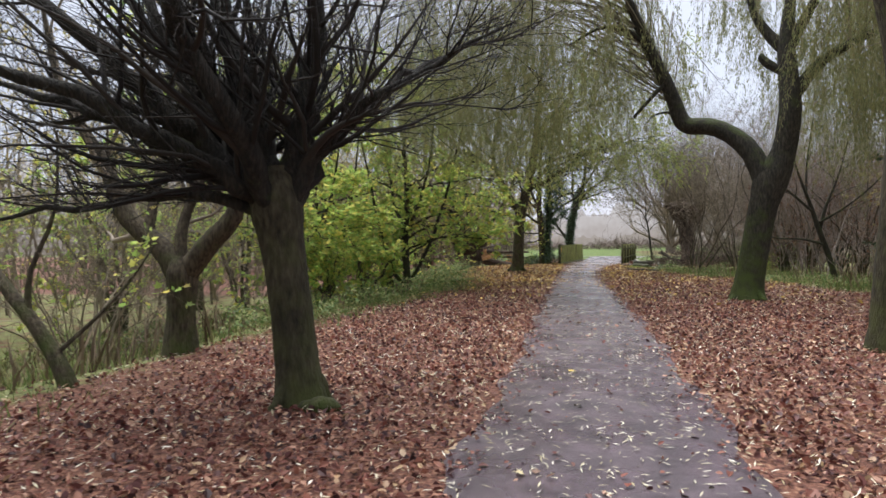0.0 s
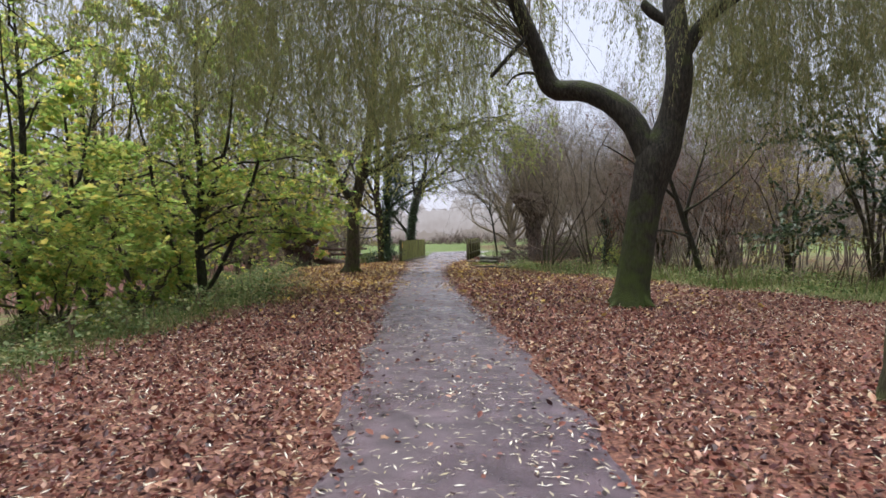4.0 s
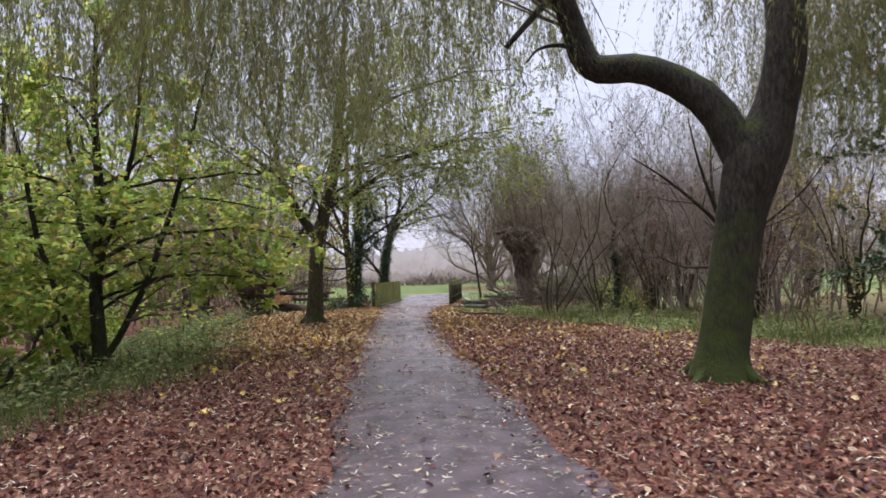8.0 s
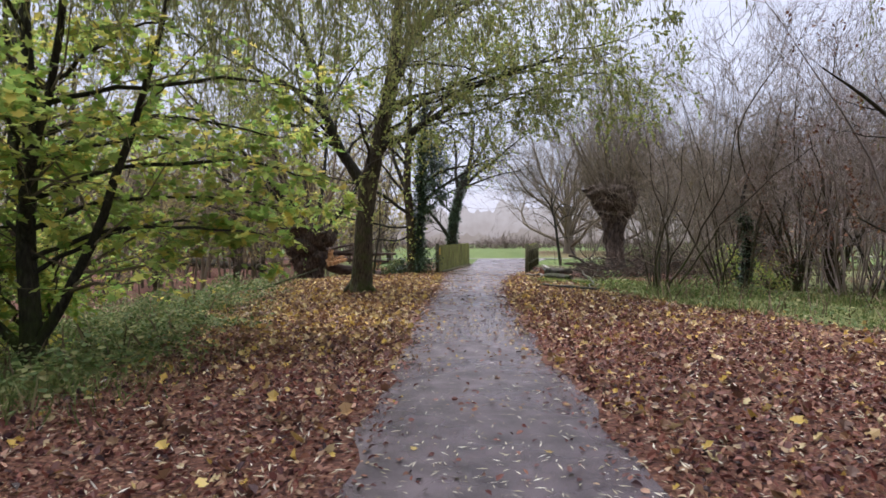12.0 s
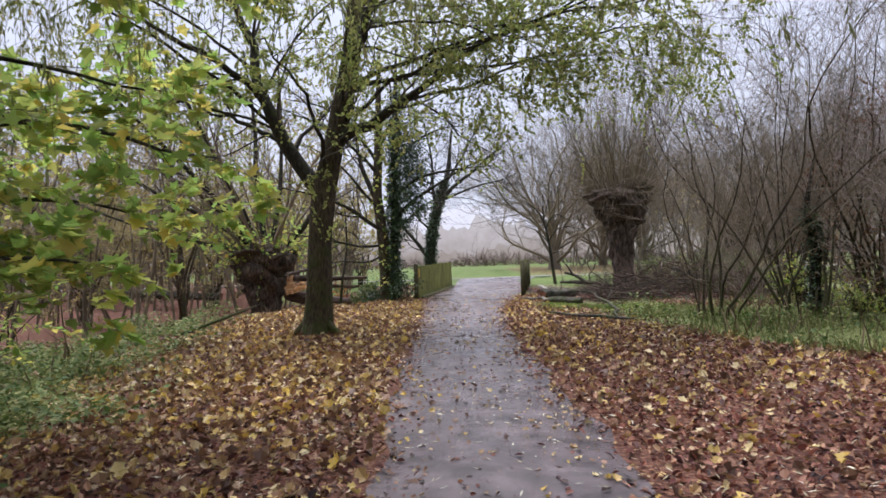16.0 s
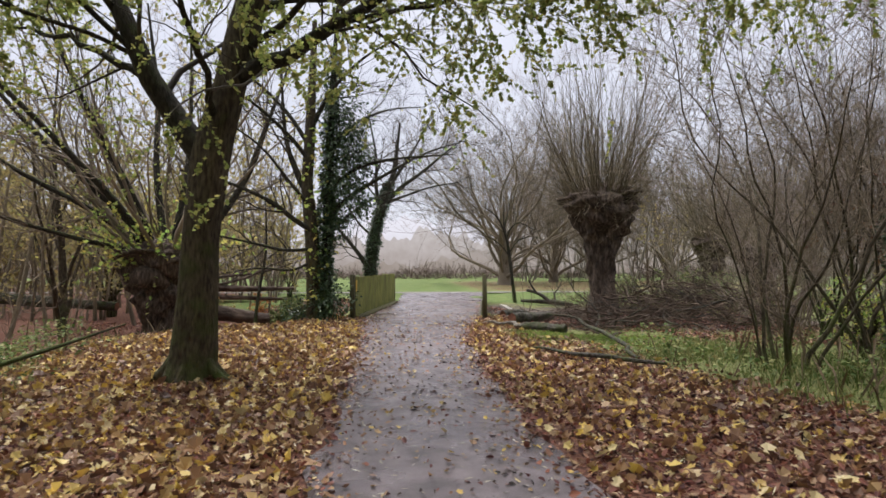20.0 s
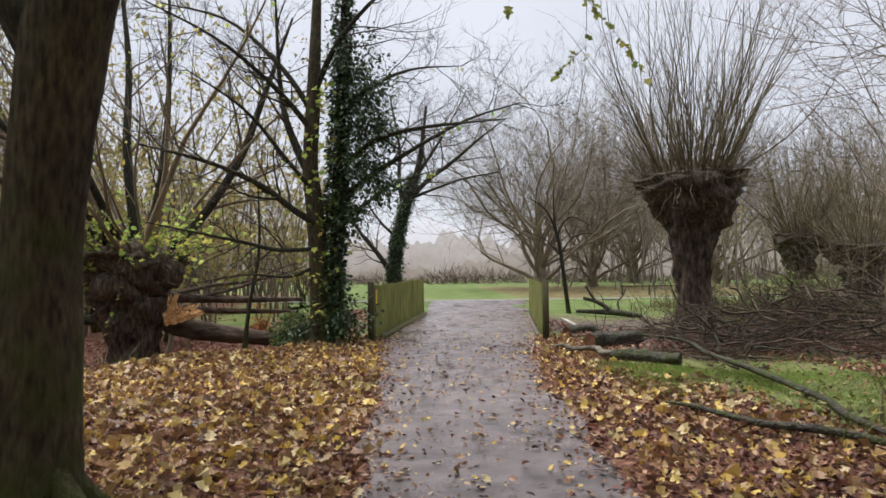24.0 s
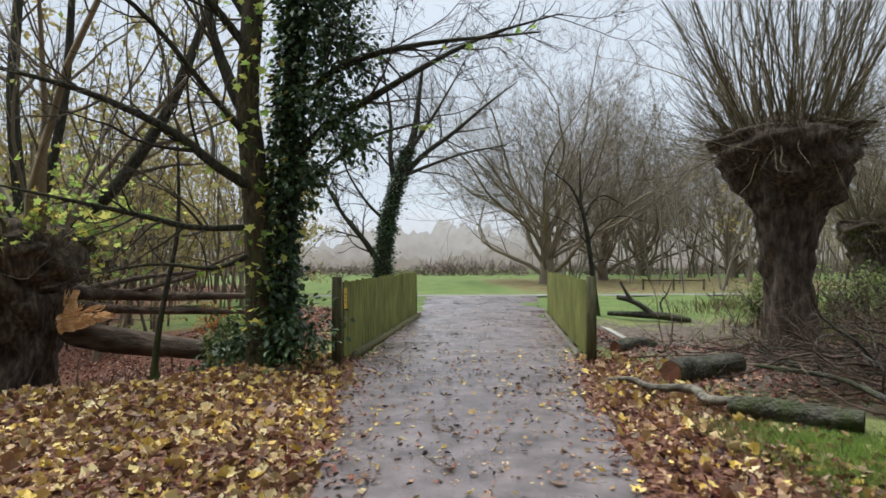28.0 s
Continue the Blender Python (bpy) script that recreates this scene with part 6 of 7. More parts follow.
far_wood("far_wood", "dense leafless woodland behind the bank", 460, -46, -12, -8, 62, 11.5, twig_pale, 0.075, lambda x, y: (x < -12 - 0.10 * np.maximum(0, y - 46)) & (rng.uniform(0, 1, len(x)) < 0.45 + 0.55 * (x > -30)), (leaf_ochre, 4, 0.17))
far_wood("far_wood", "leafless wood with thin ochre leaves beyond the ditch", 330, -36, -5.5, 47, 84, 10.5, twig, 0.07, lambda x, y: (x < -5.5 - 0.14 * (y - 47)), (leaf_ochre, 4, 0.20))
far_wood("ochre_wood", "rounded trees still holding ochre leaves across the ditch", 95, -30, -5.0, 52, 74, 6.6, twig, 0.06, lambda x, y: (x < -4.5 - 0.16 * (y - 50)), (leaf_ochre, 12, 0.22))
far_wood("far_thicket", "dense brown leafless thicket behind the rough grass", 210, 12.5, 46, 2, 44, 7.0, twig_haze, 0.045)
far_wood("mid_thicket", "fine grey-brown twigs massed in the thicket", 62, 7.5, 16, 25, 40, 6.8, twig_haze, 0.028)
far_wood("low_brush", "low tangle of bare brush on the bank", 110, -16, -6.8, 1, 40, 2.2, twig, 0.014, lambda x, y: (x < np.interp(y, EDGE_Y, EDGE_L) - 1.2) & ((y < 20) | (rng.uniform(0, 1, len(x)) < 0.2)))
far_wood("low_brush", "low tangle of bare brush under the thicket", 90, 7.0, 18, 20, 42, 2.0, twig_red, 0.014, lambda x, y: x > np.interp(y, EDGE_Y, EDGE_R) + 1.6)
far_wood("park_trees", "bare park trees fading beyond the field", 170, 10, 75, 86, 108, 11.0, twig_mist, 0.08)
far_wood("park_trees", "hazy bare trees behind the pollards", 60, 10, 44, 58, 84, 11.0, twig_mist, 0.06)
far_wood("park_trees", "brown-olive trees with thin leaves behind the pollards", 70, 15, 60, 62, 96, 9.0, twig, 0.10, lambda x, y: x > 15 + 0.25 * (y - 62), (leaf_ochre, 4, 0.20))
plant(maple_bush("bramble_bush", "low bramble bush with yellowing leaves beside the thicket", 3, 1.25, OVATE, leaf_maple, 0.085, 6, twig), [(7.1, 32.6, 0.9), (6.9, 30.2, 0.6)], 31)
plant(maple_bush("bramble_bush", "low green bramble bush growing round the pollards", 5, 1.2, OVATE, leaf_undergrowth, 0.075, 7, twig), [(7.4, 46.2, 0.8), (9.2, 45.6, 1.0), (8.6, 48.0, 0.9), (11.0, 46.6, 1.1), (12.6, 48.4, 1.0)], 35)
plant(maple_bush("evergreen_bush", "small dark green bush at the edge of the ditch", 14, 1.15, OVATE, leaf_undergrowth, 0.10, 8, twig), [(-4.25, 42.6, 0.62), (-3.9, 41.4, 0.5)], 32)
plant(maple_bush("beech_sapling", "young tree holding orange dead leaves beyond the ditch", 7, 2.2, OVATE, leaf_orange, 0.11, 5, twig), [(-5.9, 47.0, 0.45)], 33)
lf = thing("low_fence", (11.5, 62.0, -0.05), "low dark post and rail fence in the park", "fence")
for k_ in range(3):
    part("post", [box_faces((10.2 + 1.5 * k_, 62.0, 0.20), (0.08, 0.08, 0.6), None, 0.1)], post_wood, lf, smooth=False)
for z_ in (0.42,):
    part("rail", [box_faces((11.7, 62.0, z_), (3.2, 0.04, 0.05))], post_wood, lf, smooth=False)

# ---- bridge ----
def parapet(a, b, label, sign=False):
    """A close-boarded wooden parapet: posts, two rails behind, and single pales."""
    a, b = np.array(a, float), np.array(b, float)
    run = b - a
    length = np.linalg.norm(run)
    d = run / length
    m = np.array([[d[0], -d[1], 0], [d[1], d[0], 0], [0, 0, 1]])
    ob = thing("bridge_parapet", (a[0], a[1], -0.05), label, "fence", "bridge parapets")
    inner = np.array([-d[1], d[0]]) * (-1 if a[0] < 0 else 1)
    r5 = np.random.default_rng(int(abs(a[0]) * 10))
    posts = np.linspace(0, length, 6)
    for i, s in enumerate(posts):
        p = a + d * s
        h = 1.22 if i == 0 else 1.12
        part("post", [box_faces((p[0], p[1], -0.25 + (h + 0.2) / 2), (0.13, 0.13, h + 0.2), m, 0.06)], post_wood, ob)
    for z in (0.32, 0.86):
        c = (a + b) / 2
        part("rail", [box_faces((c[0], c[1], z), (length - 0.1, 0.05, 0.09), m)], post_wood, ob)
    n = int(length / 0.108)
    for i in range(n):
        s = 0.12 + (i + 0.5) * (length - 0.24) / n
        p = a + d * s + inner * 0.055
        h = 1.08 + r5.normal(0, 0.012)
        g = r5.normal(0, 0.012)
        tm = m @ np.array([[1, 0, g], [0, 1, 0], [-g, 0, 1]])
        part("pale", [box_faces((p[0], p[1], 0.02 + h / 2), (0.088, 0.022, h), tm, 0.05)], fence_wood, ob, smooth=False)
    if sign:
        p = a + d * 0.17 + inner * 0.075
        plate = part("sign_plate", [box_faces((p[0], p[1], 0.86), (0.17, 0.008, 0.30), m)], sign_yellow, ob, "small yellow plate", smooth=False)
        for k in range(3):
            part("sign_mark", [box_faces((p[0] + inner[0] * 0.005, p[1] + inner[1] * 0.005, 0.80 + 0.06 * k), (0.06, 0.002, 0.014), m)], post_wood, plate, smooth=False)
    return ob


parapet((-2.08, 39.85), (-0.95, 47.9), "algae-green wooden parapet with a yellow plate on its end", True)
parapet((1.52, 39.85), (2.70, 48.2), "algae-green wooden parapet of close upright pales")
kb = thing("kerb_board", (1.3, 40.2, -0.05), "pale timber kerb along the foot of a parapet", "kerb")
part("board", [box_faces((1.98, 44.1, -0.02), (0.08, 8.0, 0.08), np.array([[0.99, 0.14, 0], [-0.14, 0.99, 0], [0, 0, 1]]), 0.1)], plank_grey, kb)
kb2 = thing("kerb_board", (-1.6, 40.2, -0.05), "dark timber kerb along the foot of a parapet", "kerb")
part("board", [box_faces((-1.36, 44.0, 0.0), (0.10, 7.9, 0.12), np.array([[0.99, 0.14, 0], [-0.14, 0.99, 0], [0, 0, 1]]), 0.1)], post_wood, kb2)


# ---- fallen wood ----
def log(name, ctrl, mat, label, ends=None, k=18, n=34, group="", rough=0.03):
    c = curve_through(ctrl, n)
    ob = thing(name, tuple(c[0, :3]), label, "log", group)
    skin = part("bark", [tubes(c[:, :3], c[:, 3], k, rough * 0.5, 5, 0.05)], mat, ob)
    for i, j in ((0, 1), (-1, -2)):
        d = unit(c[i, :3] - c[j, :3])
        u = unit(np.cross(d, UP + 0.01))
        w = np.cross(d, u)
        a = np.arange(k) * 2 * math.pi / k
        ring = c[i, :3] + d * 0.004 + c[i, 3] * 0.985 * (np.cos(a)[:, None] * u + np.sin(a)[:, None] * w)
        v = np.vstack([c[i, :3] + d * 0.004, ring])
        part("cut_end", [(v, np.array([(0, q + 1, (q + 1) % k + 1) for q in range(k)]))], ends or cut_wood, skin, smooth=False)
    return ob


log("fallen_log", [(-7.3, 42.72, 0.16, 0.12), (-7.1, 42.74, 0.10, 0.21), (-6.6, 42.8, 0.0, 0.225), (-5.8, 42.95, -0.13, 0.20), (-5.0, 43.1, -0.25, 0.185), (-4.2, 43.2, -0.34, 0.17)], bark_fallen, "fallen willow trunk torn from the split pollard")
sp = thing("torn_wood", (-7.0, 42.6, -0.2), "fresh orange splintered wood where a limb tore away", "broken wood")


def turn(rx, ry, rz):
    return np.array(Euler((rx, ry, rz)).to_matrix())


def torn_slab(length, width, thick, m, at, seed):
    """A ragged slab of torn wood: uneven along both edges and on its upper face, running out to a point."""
    r7 = np.random.default_rng(seed)
    n = 16
    u = np.linspace(0, 1, n)
    w = width * np.clip(1.25 - 1.15 * u ** 1.6, 0.06, 1)[:, None] * r7.uniform(0.55, 1.1, (n, 2)) * 0.5
    h = thick * (1.1 - 0.7 * u)[:, None] * r7.uniform(0.3, 1.3, (n, 3))
    x = length * (u - 0.5)[:, None] + r7.normal(0, 0.02, (n, 5))
    v = np.stack([np.stack([x[:, 0], -w[:, 0], -0.5 * thick * np.ones(n)], -1), np.stack([x[:, 1], w[:, 1], -0.5 * thick * np.ones(n)], -1), np.stack([x[:, 2], 0.8 * w[:, 1], h[:, 0]], -1),
                  np.stack([x[:, 3], 0.1 * w[:, 1], h[:, 1]], -1), np.stack([x[:, 4], -0.8 * w[:, 0], h[:, 2]], -1)], 1)
    q = np.arange(n * 5).reshape(n, 5)
    nx = np.roll(q, -1, 1)
    return v.reshape(-1, 3) @ np.asarray(m).T + np.asarray(at), np.stack([q[:-1], nx[:-1], nx[1:], q[1:]], -1).reshape(-1, 4)


part("split_face", [torn_slab(0.95, 0.42, 0.10, turn(0.55, -0.22, 0.05), (-6.72, 42.42, 0.36), 3)], split_wood, sp, "fresh orange inner wood", smooth=False)
part("split_face", [torn_slab(0.60, 0.26, 0.12, turn(0.3, -1.25, 0.2), (-7.05, 42.50, 0.58), 8)], split_wood, sp, "fresh orange inner wood", smooth=False)
for i in range(16):
    f_ = i / 15
    part("splinter", [box_faces((-7.05 + 0.55 * f_ + 0.04 * math.sin(i * 2.3), 42.32 + 0.10 * math.sin(i * 1.3), 0.40 + 0.16 * f_ + 0.07 * math.sin(i * 1.7)), (0.34 + 0.20 * math.sin(i * 2.9), 0.022, 0.030),
                                turn(0.7 + 0.5 * math.sin(i), -0.35 + 0.35 * math.sin(i * 2.1), 0.25 * math.sin(i * 1.1)), 0.7)], split_wood, sp, smooth=False)
for i in range(9):
    part("splinter", [box_faces((-7.12 + 0.03 * i, 42.46 + 0.03 * math.sin(i * 2.7), 0.76 + 0.06 * math.sin(i * 2.2) - 0.02 * i), (0.028, 0.04, 0.30 + 0.12 * math.sin(i * 3.1)), turn(-0.12, 0.3 * math.sin(i * 1.7), 0.5 * math.sin(i)), 0.8)], split_wood, sp, smooth=False)
br = thing("dead_boughs", (-8.3, 43.8, 0.5), "long dead boughs lying out from the split pollard", "branch")
for c_ in ([(-7.9, 43.0, 0.9, 0.20), (-7.5, 44.6, 0.72, 0.13), (-6.2, 45.4, 0.62, 0.10), (-4.5, 45.8, 0.60, 0.06)],
           [(-7.9, 43.4, 0.6, 0.13), (-7.0, 44.9, 0.36, 0.09), (-5.8, 45.5, 0.28, 0.075), (-4.6, 45.9, 0.22, 0.04)],
           [(-7.6, 44.4, 0.85, 0.07), (-6.8, 45.2, 1.05, 0.055), (-5.6, 46.0, 1.2, 0.04), (-4.4, 46.4, 1.6, 0.012)],
           [(-7.0, 45.0, 0.75, 0.06), (-6.0, 45.6, 1.05, 0.05), (-5.2, 46.0, 1.5, 0.03), (-4.3, 46.3, 1.75, 0.012)]):
    c_ = curve_through(c_, 16)
    part("bough", [tubes(c_[:, :3], c_[:, 3], 8, 0.02, 4)], bark_fallen, br)
log("dark_sapling", [(-4.75, 40.3, -0.35, 0.085), (-4.74, 40.3, -0.05, 0.05), (-4.66, 40.35, 0.7, 0.04), (-4.5, 40.5, 1.9, 0.032), (-4.55, 40.6, 3.4, 0.012)], bark_dark, "thin dark sapling by the ditch", k=8)
log("sawn_log", [(1.95, 38.05, 0.10, 0.135), (2.35, 38.35, 0.09, 0.14), (3.1, 38.8, 0.07, 0.14)], log_bark, "short sawn log with a red-brown end", cut_wood)
log("peeled_branch", [(1.20, 38.30, -0.02, 0.016), (1.46, 37.98, 0.04, 0.03), (1.55, 37.6, 0.02, 0.038), (1.83, 37.25, 0.07, 0.042), (1.84, 36.85, 0.04, 0.05), (2.0, 36.62, 0.08, 0.035)], plank_grey,
    "forked grey branch with peeling bark at the path's edge", plank_grey, rough=0.12)
log("bark_log", [(1.90, 36.55, 0.03, 0.07), (1.99, 36.47, 0.045, 0.098), (2.22, 36.30, 0.05, 0.092), (2.5, 36.05, 0.045, 0.10), (2.72, 35.88, 0.045, 0.094)], log_bark, "short furrowed grey-green log lying in the grass", log_bark, rough=0.07)
log("sawn_log", [(2.2, 40.9, 0.0, 0.10), (2.7, 41.5, 0.0, 0.11), (3.2, 42.0, -0.1, 0.10)], log_bark, "short dark log on the muddy bank")
log("fallen_branch", [(1.38, 33.0, 0.02, 0.012), (1.54, 32.65, 0.04, 0.022), (1.68, 32.2, 0.04, 0.03), (1.80, 31.86, 0.05, 0.034), (2.05, 31.68, 0.05, 0.036), (2.26, 31.47, 0.05, 0.036), (2.42, 31.1, 0.05, 0.03), (2.75, 30.7, 0.06, 0.018)], log_bark, "crooked grey branch lying across the leaves", k=8)
log("fallen_branch", [(2.7, 37.6, 0.25, 0.02), (3.25, 37.0, 0.20, 0.03), (3.16, 35.9, 0.12, 0.036), (3.22, 34.9, 0.07, 0.04), (3.02, 33.75, 0.09, 0.04), (2.96, 32.8, 0.05, 0.036), (2.70, 32.1, 0.06, 0.034), (2.62, 31.4, 0.04, 0.022)], log_bark, "crooked grey branch lying across the grass", k=8)
bo = thing("fallen_bough", (4.9, 46.9, -0.1), "forked fallen bough lying on the mown grass", "branch")
for c_ in ([(3.98, 47.25, 0.05, 0.05), (4.5, 47.1, 0.03, 0.075), (5.1, 46.85, 0.02, 0.10), (5.5, 46.65, -0.03, 0.09), (5.85, 46.5, -0.08, 0.05)],
           [(5.0, 46.9, 0.05, 0.085), (4.78, 46.95, 0.24, 0.07), (4.5, 47.0, 0.38, 0.062), (4.17, 47.05, 0.47, 0.055)],
           [(4.55, 46.98, 0.36, 0.045), (4.40, 47.0, 0.58, 0.04), (4.24, 47.0, 0.86, 0.028)],
           [(5.25, 46.8, 0.08, 0.03), (5.22, 46.85, 0.34, 0.024), (5.4, 46.9, 0.55, 0.02), (5.56, 46.95, 0.88, 0.008)],
           [(5.4, 46.9, 0.55, 0.014), (5.32, 46.95, 0.66, 0.010), (5.36, 46.95, 0.86, 0.005)]):
    c_ = curve_through(c_, 16)
    part("limb", [tubes(c_[:, :3], c_[:, 3], 8, 0.02, 4)], log_bark, bo)
log("fallen_log", [(-20.0, 52.0, 0.1, 0.24), (-17.5, 51.7, 0.0, 0.24), (-15.0, 51.2, -0.15, 0.22), (-12.6, 50.8, -0.3, 0.18)], log_bark, "long log lying on the wooded bank")
log("fallen_branch", [(-7.6, 30.0, -0.2, 0.02), (-6.6, 30.6, -0.02, 0.035), (-5.8, 31.4, 0.25, 0.03), (-5.2, 32.6, 0.5, 0.012)], bark_dark, "dark dead branch propped on the bank", k=8)
pk = thing("loose_plank", (2.05, 41.6, 0.05), "pale weathered plank leaning on the muddy bank", "plank")
part("board", [box_faces((2.62, 41.95, 0.06), (0.24, 0.80, 0.04), turn(0.30, 0.18, 0.55))], plank_pale, pk, smooth=False)

bp_ = thing("brushwood_pile", (4.8, 36.6, 0.0), "sprawling heap of cut brushwood beside the pollard", "brushwood")
nb = 300
bx, by = rng.normal(5.9, 1.8, nb), rng.normal(38.1, 1.15, nb)
bx = np.maximum(bx, 2.9 + 0.3 * rng.uniform(0, 1, nb))
bh = rng.uniform(0.02, 1.05, nb) * np.exp(-((bx - 6.2) / 2.8) ** 2 - ((by - 37.8) / 2.0) ** 2) + 0.03
ba = rng.normal(2.6, 1.1, nb)
bS = np.stack([bx, by, bh], -1)
bD = np.stack([np.cos(ba), np.sin(ba), rng.normal(0.0, 0.08, nb)], -1)
bP_, bR_ = grow(bS - bD * 0.9, bD, rng.uniform(0.7, 2.0, nb), rng.uniform(0.006, 0.028, nb), 8, 0.2, 0.0, 0.3)
bP_[..., 2] = np.maximum(bP_[..., 2], 0.0)
for i in range(nb):
    part("stick", [tubes(bP_[i], bR_[i], 6, 0.03)], bark_fallen if i % 3 else log_bark, bp_)
b1 = sprout(bP_, bR_, 8, 0.2, 1.0, 45, 0.45, 0.5, 4, 0.2, 0.03, least=0.004)
b2 = sprout(*b1, 4, 0.2, 1.0, 40, 0.5, 0.6, 2, 0.15, 0.02, least=0.003)
tagged(part("twig_tangle", [tubes(*b1, 3), tubes(*b2, 3)], brush_twig, bp_), kind="stuff")

# far scrub hedge across the field
hn = 5200
hx_ = rng.uniform(-45, 65, hn)
hy2 = 96 + rng.normal(0, 1.6, hn) + 0.004 * (hx_ - 5) ** 2
tall_ = 0.75 + 0.5 * np.sin(hx_ * 0.31) * np.sin(hx_ * 0.13 + 1) + 0.25 * np.sin(hx_ * 0.9)
hP, hR = grow(np.stack([hx_, hy2, rng.uniform(-0.1, 0.5, hn)], -1), rng.normal(0, 0.8, (hn, 3)) * (1, 1, 0.4) + UP * 0.7, rng.uniform(0.5, 1.3, hn) * np.maximum(tall_, 0.35) * 1.5, np.full(hn, 0.04), 4, 0.45, 0.02, 0.4)
hedge = new("far_hedge", mesh_of("far_hedge", [tubes(hP, hR, 3)], hedge_brown))
tagged(hedge, "low brown leafless scrub hedge across the field", "hedge", kind="stuff")


# ---- litter, grass and weeds ----
def spots_in(n, x0, x1, y0, y1, keep):
    x, y = rng.uniform(x0, x1, n), rng.uniform(y0, y1, n)
    k = rng.uniform(0, 1, n) < keep(x, y)
    return x[k], y[k]


def lay(x, y, dz=0.006, spread=0.02):
    l_, r_ = np.interp(y, PATH_Y, PATH_L), np.interp(y, PATH_Y, PATH_R)
    u = np.clip((x - l_) / (r_ - l_), 0, 1)
    base = np.maximum(ground_z(x, y), np.where((y < 57) & (u > 0) & (u < 1), -0.044 + 0.035 * (1 - (2 * u - 1) ** 2), -9))
    return np.stack([x, y, base + dz + rng.uniform(0, spread, len(x))], -1)


def off_path(x, y, soft=0.12):
    l_, r_ = np.interp(y, PATH_Y, PATH_L), np.interp(y, PATH_Y, PATH_R)
    inside = np.minimum(x - l_, r_ - x)
    return 1 - smooth01(-soft * 1.2, soft * 0.45, inside)


def yellow_zone(x, y):
    return smooth01(19, 27, y) * np.where(x < 0, smooth01(-0.2, -1.4, x), 0.45 * smooth01(19, 30, y)) + 0.12 * smooth01(14, 20, y)


def litter(name, shape, mat, label, x, y, size, tilt, curl=1.0, dz=0.008, spread=0.025):
    a = rng.uniform(0, 2 * math.pi, len(x))
    d = np.stack([np.cos(a), np.sin(a), rng.normal(0, tilt, len(x))], -1)
    ob = new(name, mesh_of(name, [scatter(shape, lay(x, y, dz, spread), d, rng.uniform(0.65, 1.25, len(x)) * size, np.repeat([UP], len(x), 0), curl, tilt)], mat, False))
    return tagged(ob, label, "fallen leaves", kind="stuff")


x, y = spots_in(125000, -7.5, 10, 0, 42, lambda x, y: leaf_cover(x, y) * off_path(x, y, 0.16) * (1 - 0.55 * yellow_zone(x, y)) * np.where((np.abs(x) < 4.5), 1, 0.5))
litter("leaf_litter", OVATE, litter_brown, "damp red-brown fallen leaves covering the ground", x, y, 0.068, 0.55, 2.6)
x, y = spots_in(180000, -7.5, 10, 0, 42, lambda x, y: leaf_cover(x, y) * off_path(x, y, 0.20) * (1 - 0.4 * yellow_zone(x, y)) * np.where((np.abs(x) < 4.5), 1, 0.5))
litter("leaf_litter", DIAMOND, litter_brown, "small curled brown leaves among the litter", x, y, 0.050, 0.55, 2.0)
x, y = spots_in(30000, -6, 8, 1, 42, lambda x, y: leaf_cover(x, y) * off_path(x, y, 0.28) * (0.3 + 0.7 * np.exp(-(np.minimum(np.abs(x - np.interp(y, PATH_Y, PATH_L)), np.abs(x - np.interp(y, PATH_Y, PATH_R))) / 0.4) ** 2)))
litter("leaf_litter", OVATE, litter_tan, "pale tan fallen leaves drifted along the path's edge", x, y, 0.06, 0.4, 1.6, 0.02)
x, y = spots_in(105000, -7.5, 6, 14, 42, lambda x, y: leaf_cover(x, y) * off_path(x, y, 0.22) * yellow_zone(x, y))
litter("leaf_litter", FALLEN, litter_yellow, "yellow and brown lobed leaves under the trees", x, y, rng.uniform(0.55, 1.35, len(x)) * 0.078, 0.5, 2.2, 0.012)
x, y = spots_in(16000, -2, 2, 0.5, 30, lambda x, y: (1 - off_path(x, y, 0.05)) * (0.65 - 0.5 * smooth01(14, 24, y)))
litter("leaf_litter", SLIVER, litter_sliver, "narrow pale willow leaves stuck to the wet path", x, y, 0.072, 0.15, 0.8, 0.005, 0.004)
x, y = spots_in(46000, -6, 8, 0.5, 30, lambda x, y: leaf_cover(x, y) * off_path(x, y) * (0.62 - 0.36 * smooth01(16, 26, y)))
litter("leaf_litter", SLIVER, litter_sliver, "narrow pale willow leaves among the brown litter", x, y, 0.07, 0.35, 0.8, 0.03)
x, y = spots_in(16000, -2.2, 3.4, 12, 49, lambda x, y: (1 - off_path(x, y, 0.05)) * (0.12 + 0.5 * smooth01(16, 26, y)) * np.clip(0.35 + np.sin(x * 3.3 + y) * np.sin(y * 2.9 - x), 0, 1))
litter("leaf_litter", OVATE, litter_tan, "damp tan leaves scattered on the path", x, y, rng.uniform(0.4, 1.4, len(x)) * 0.04, 0.25, 1.5, 0.005, 0.004)
x, y = spots_in(34000, -2.2, 3.4, 3, 56, lambda x, y: (1 - off_path(x, y, 0.05)) * (0.08 + 0.8 * smooth01(18, 34, y)) * np.clip(0.16 + np.sin(x * 4.1 + 1.7 * np.sin(y * 2.3)) * np.sin(y * 3.3 + x * 2), 0, 1))
litter("leaf_litter", OVATE, litter_dark, "sodden dark leaf scraps trodden into the path", x, y, rng.uniform(0.3, 1.5, len(x)) * 0.045, 0.35, 1.8, 0.005, 0.004)
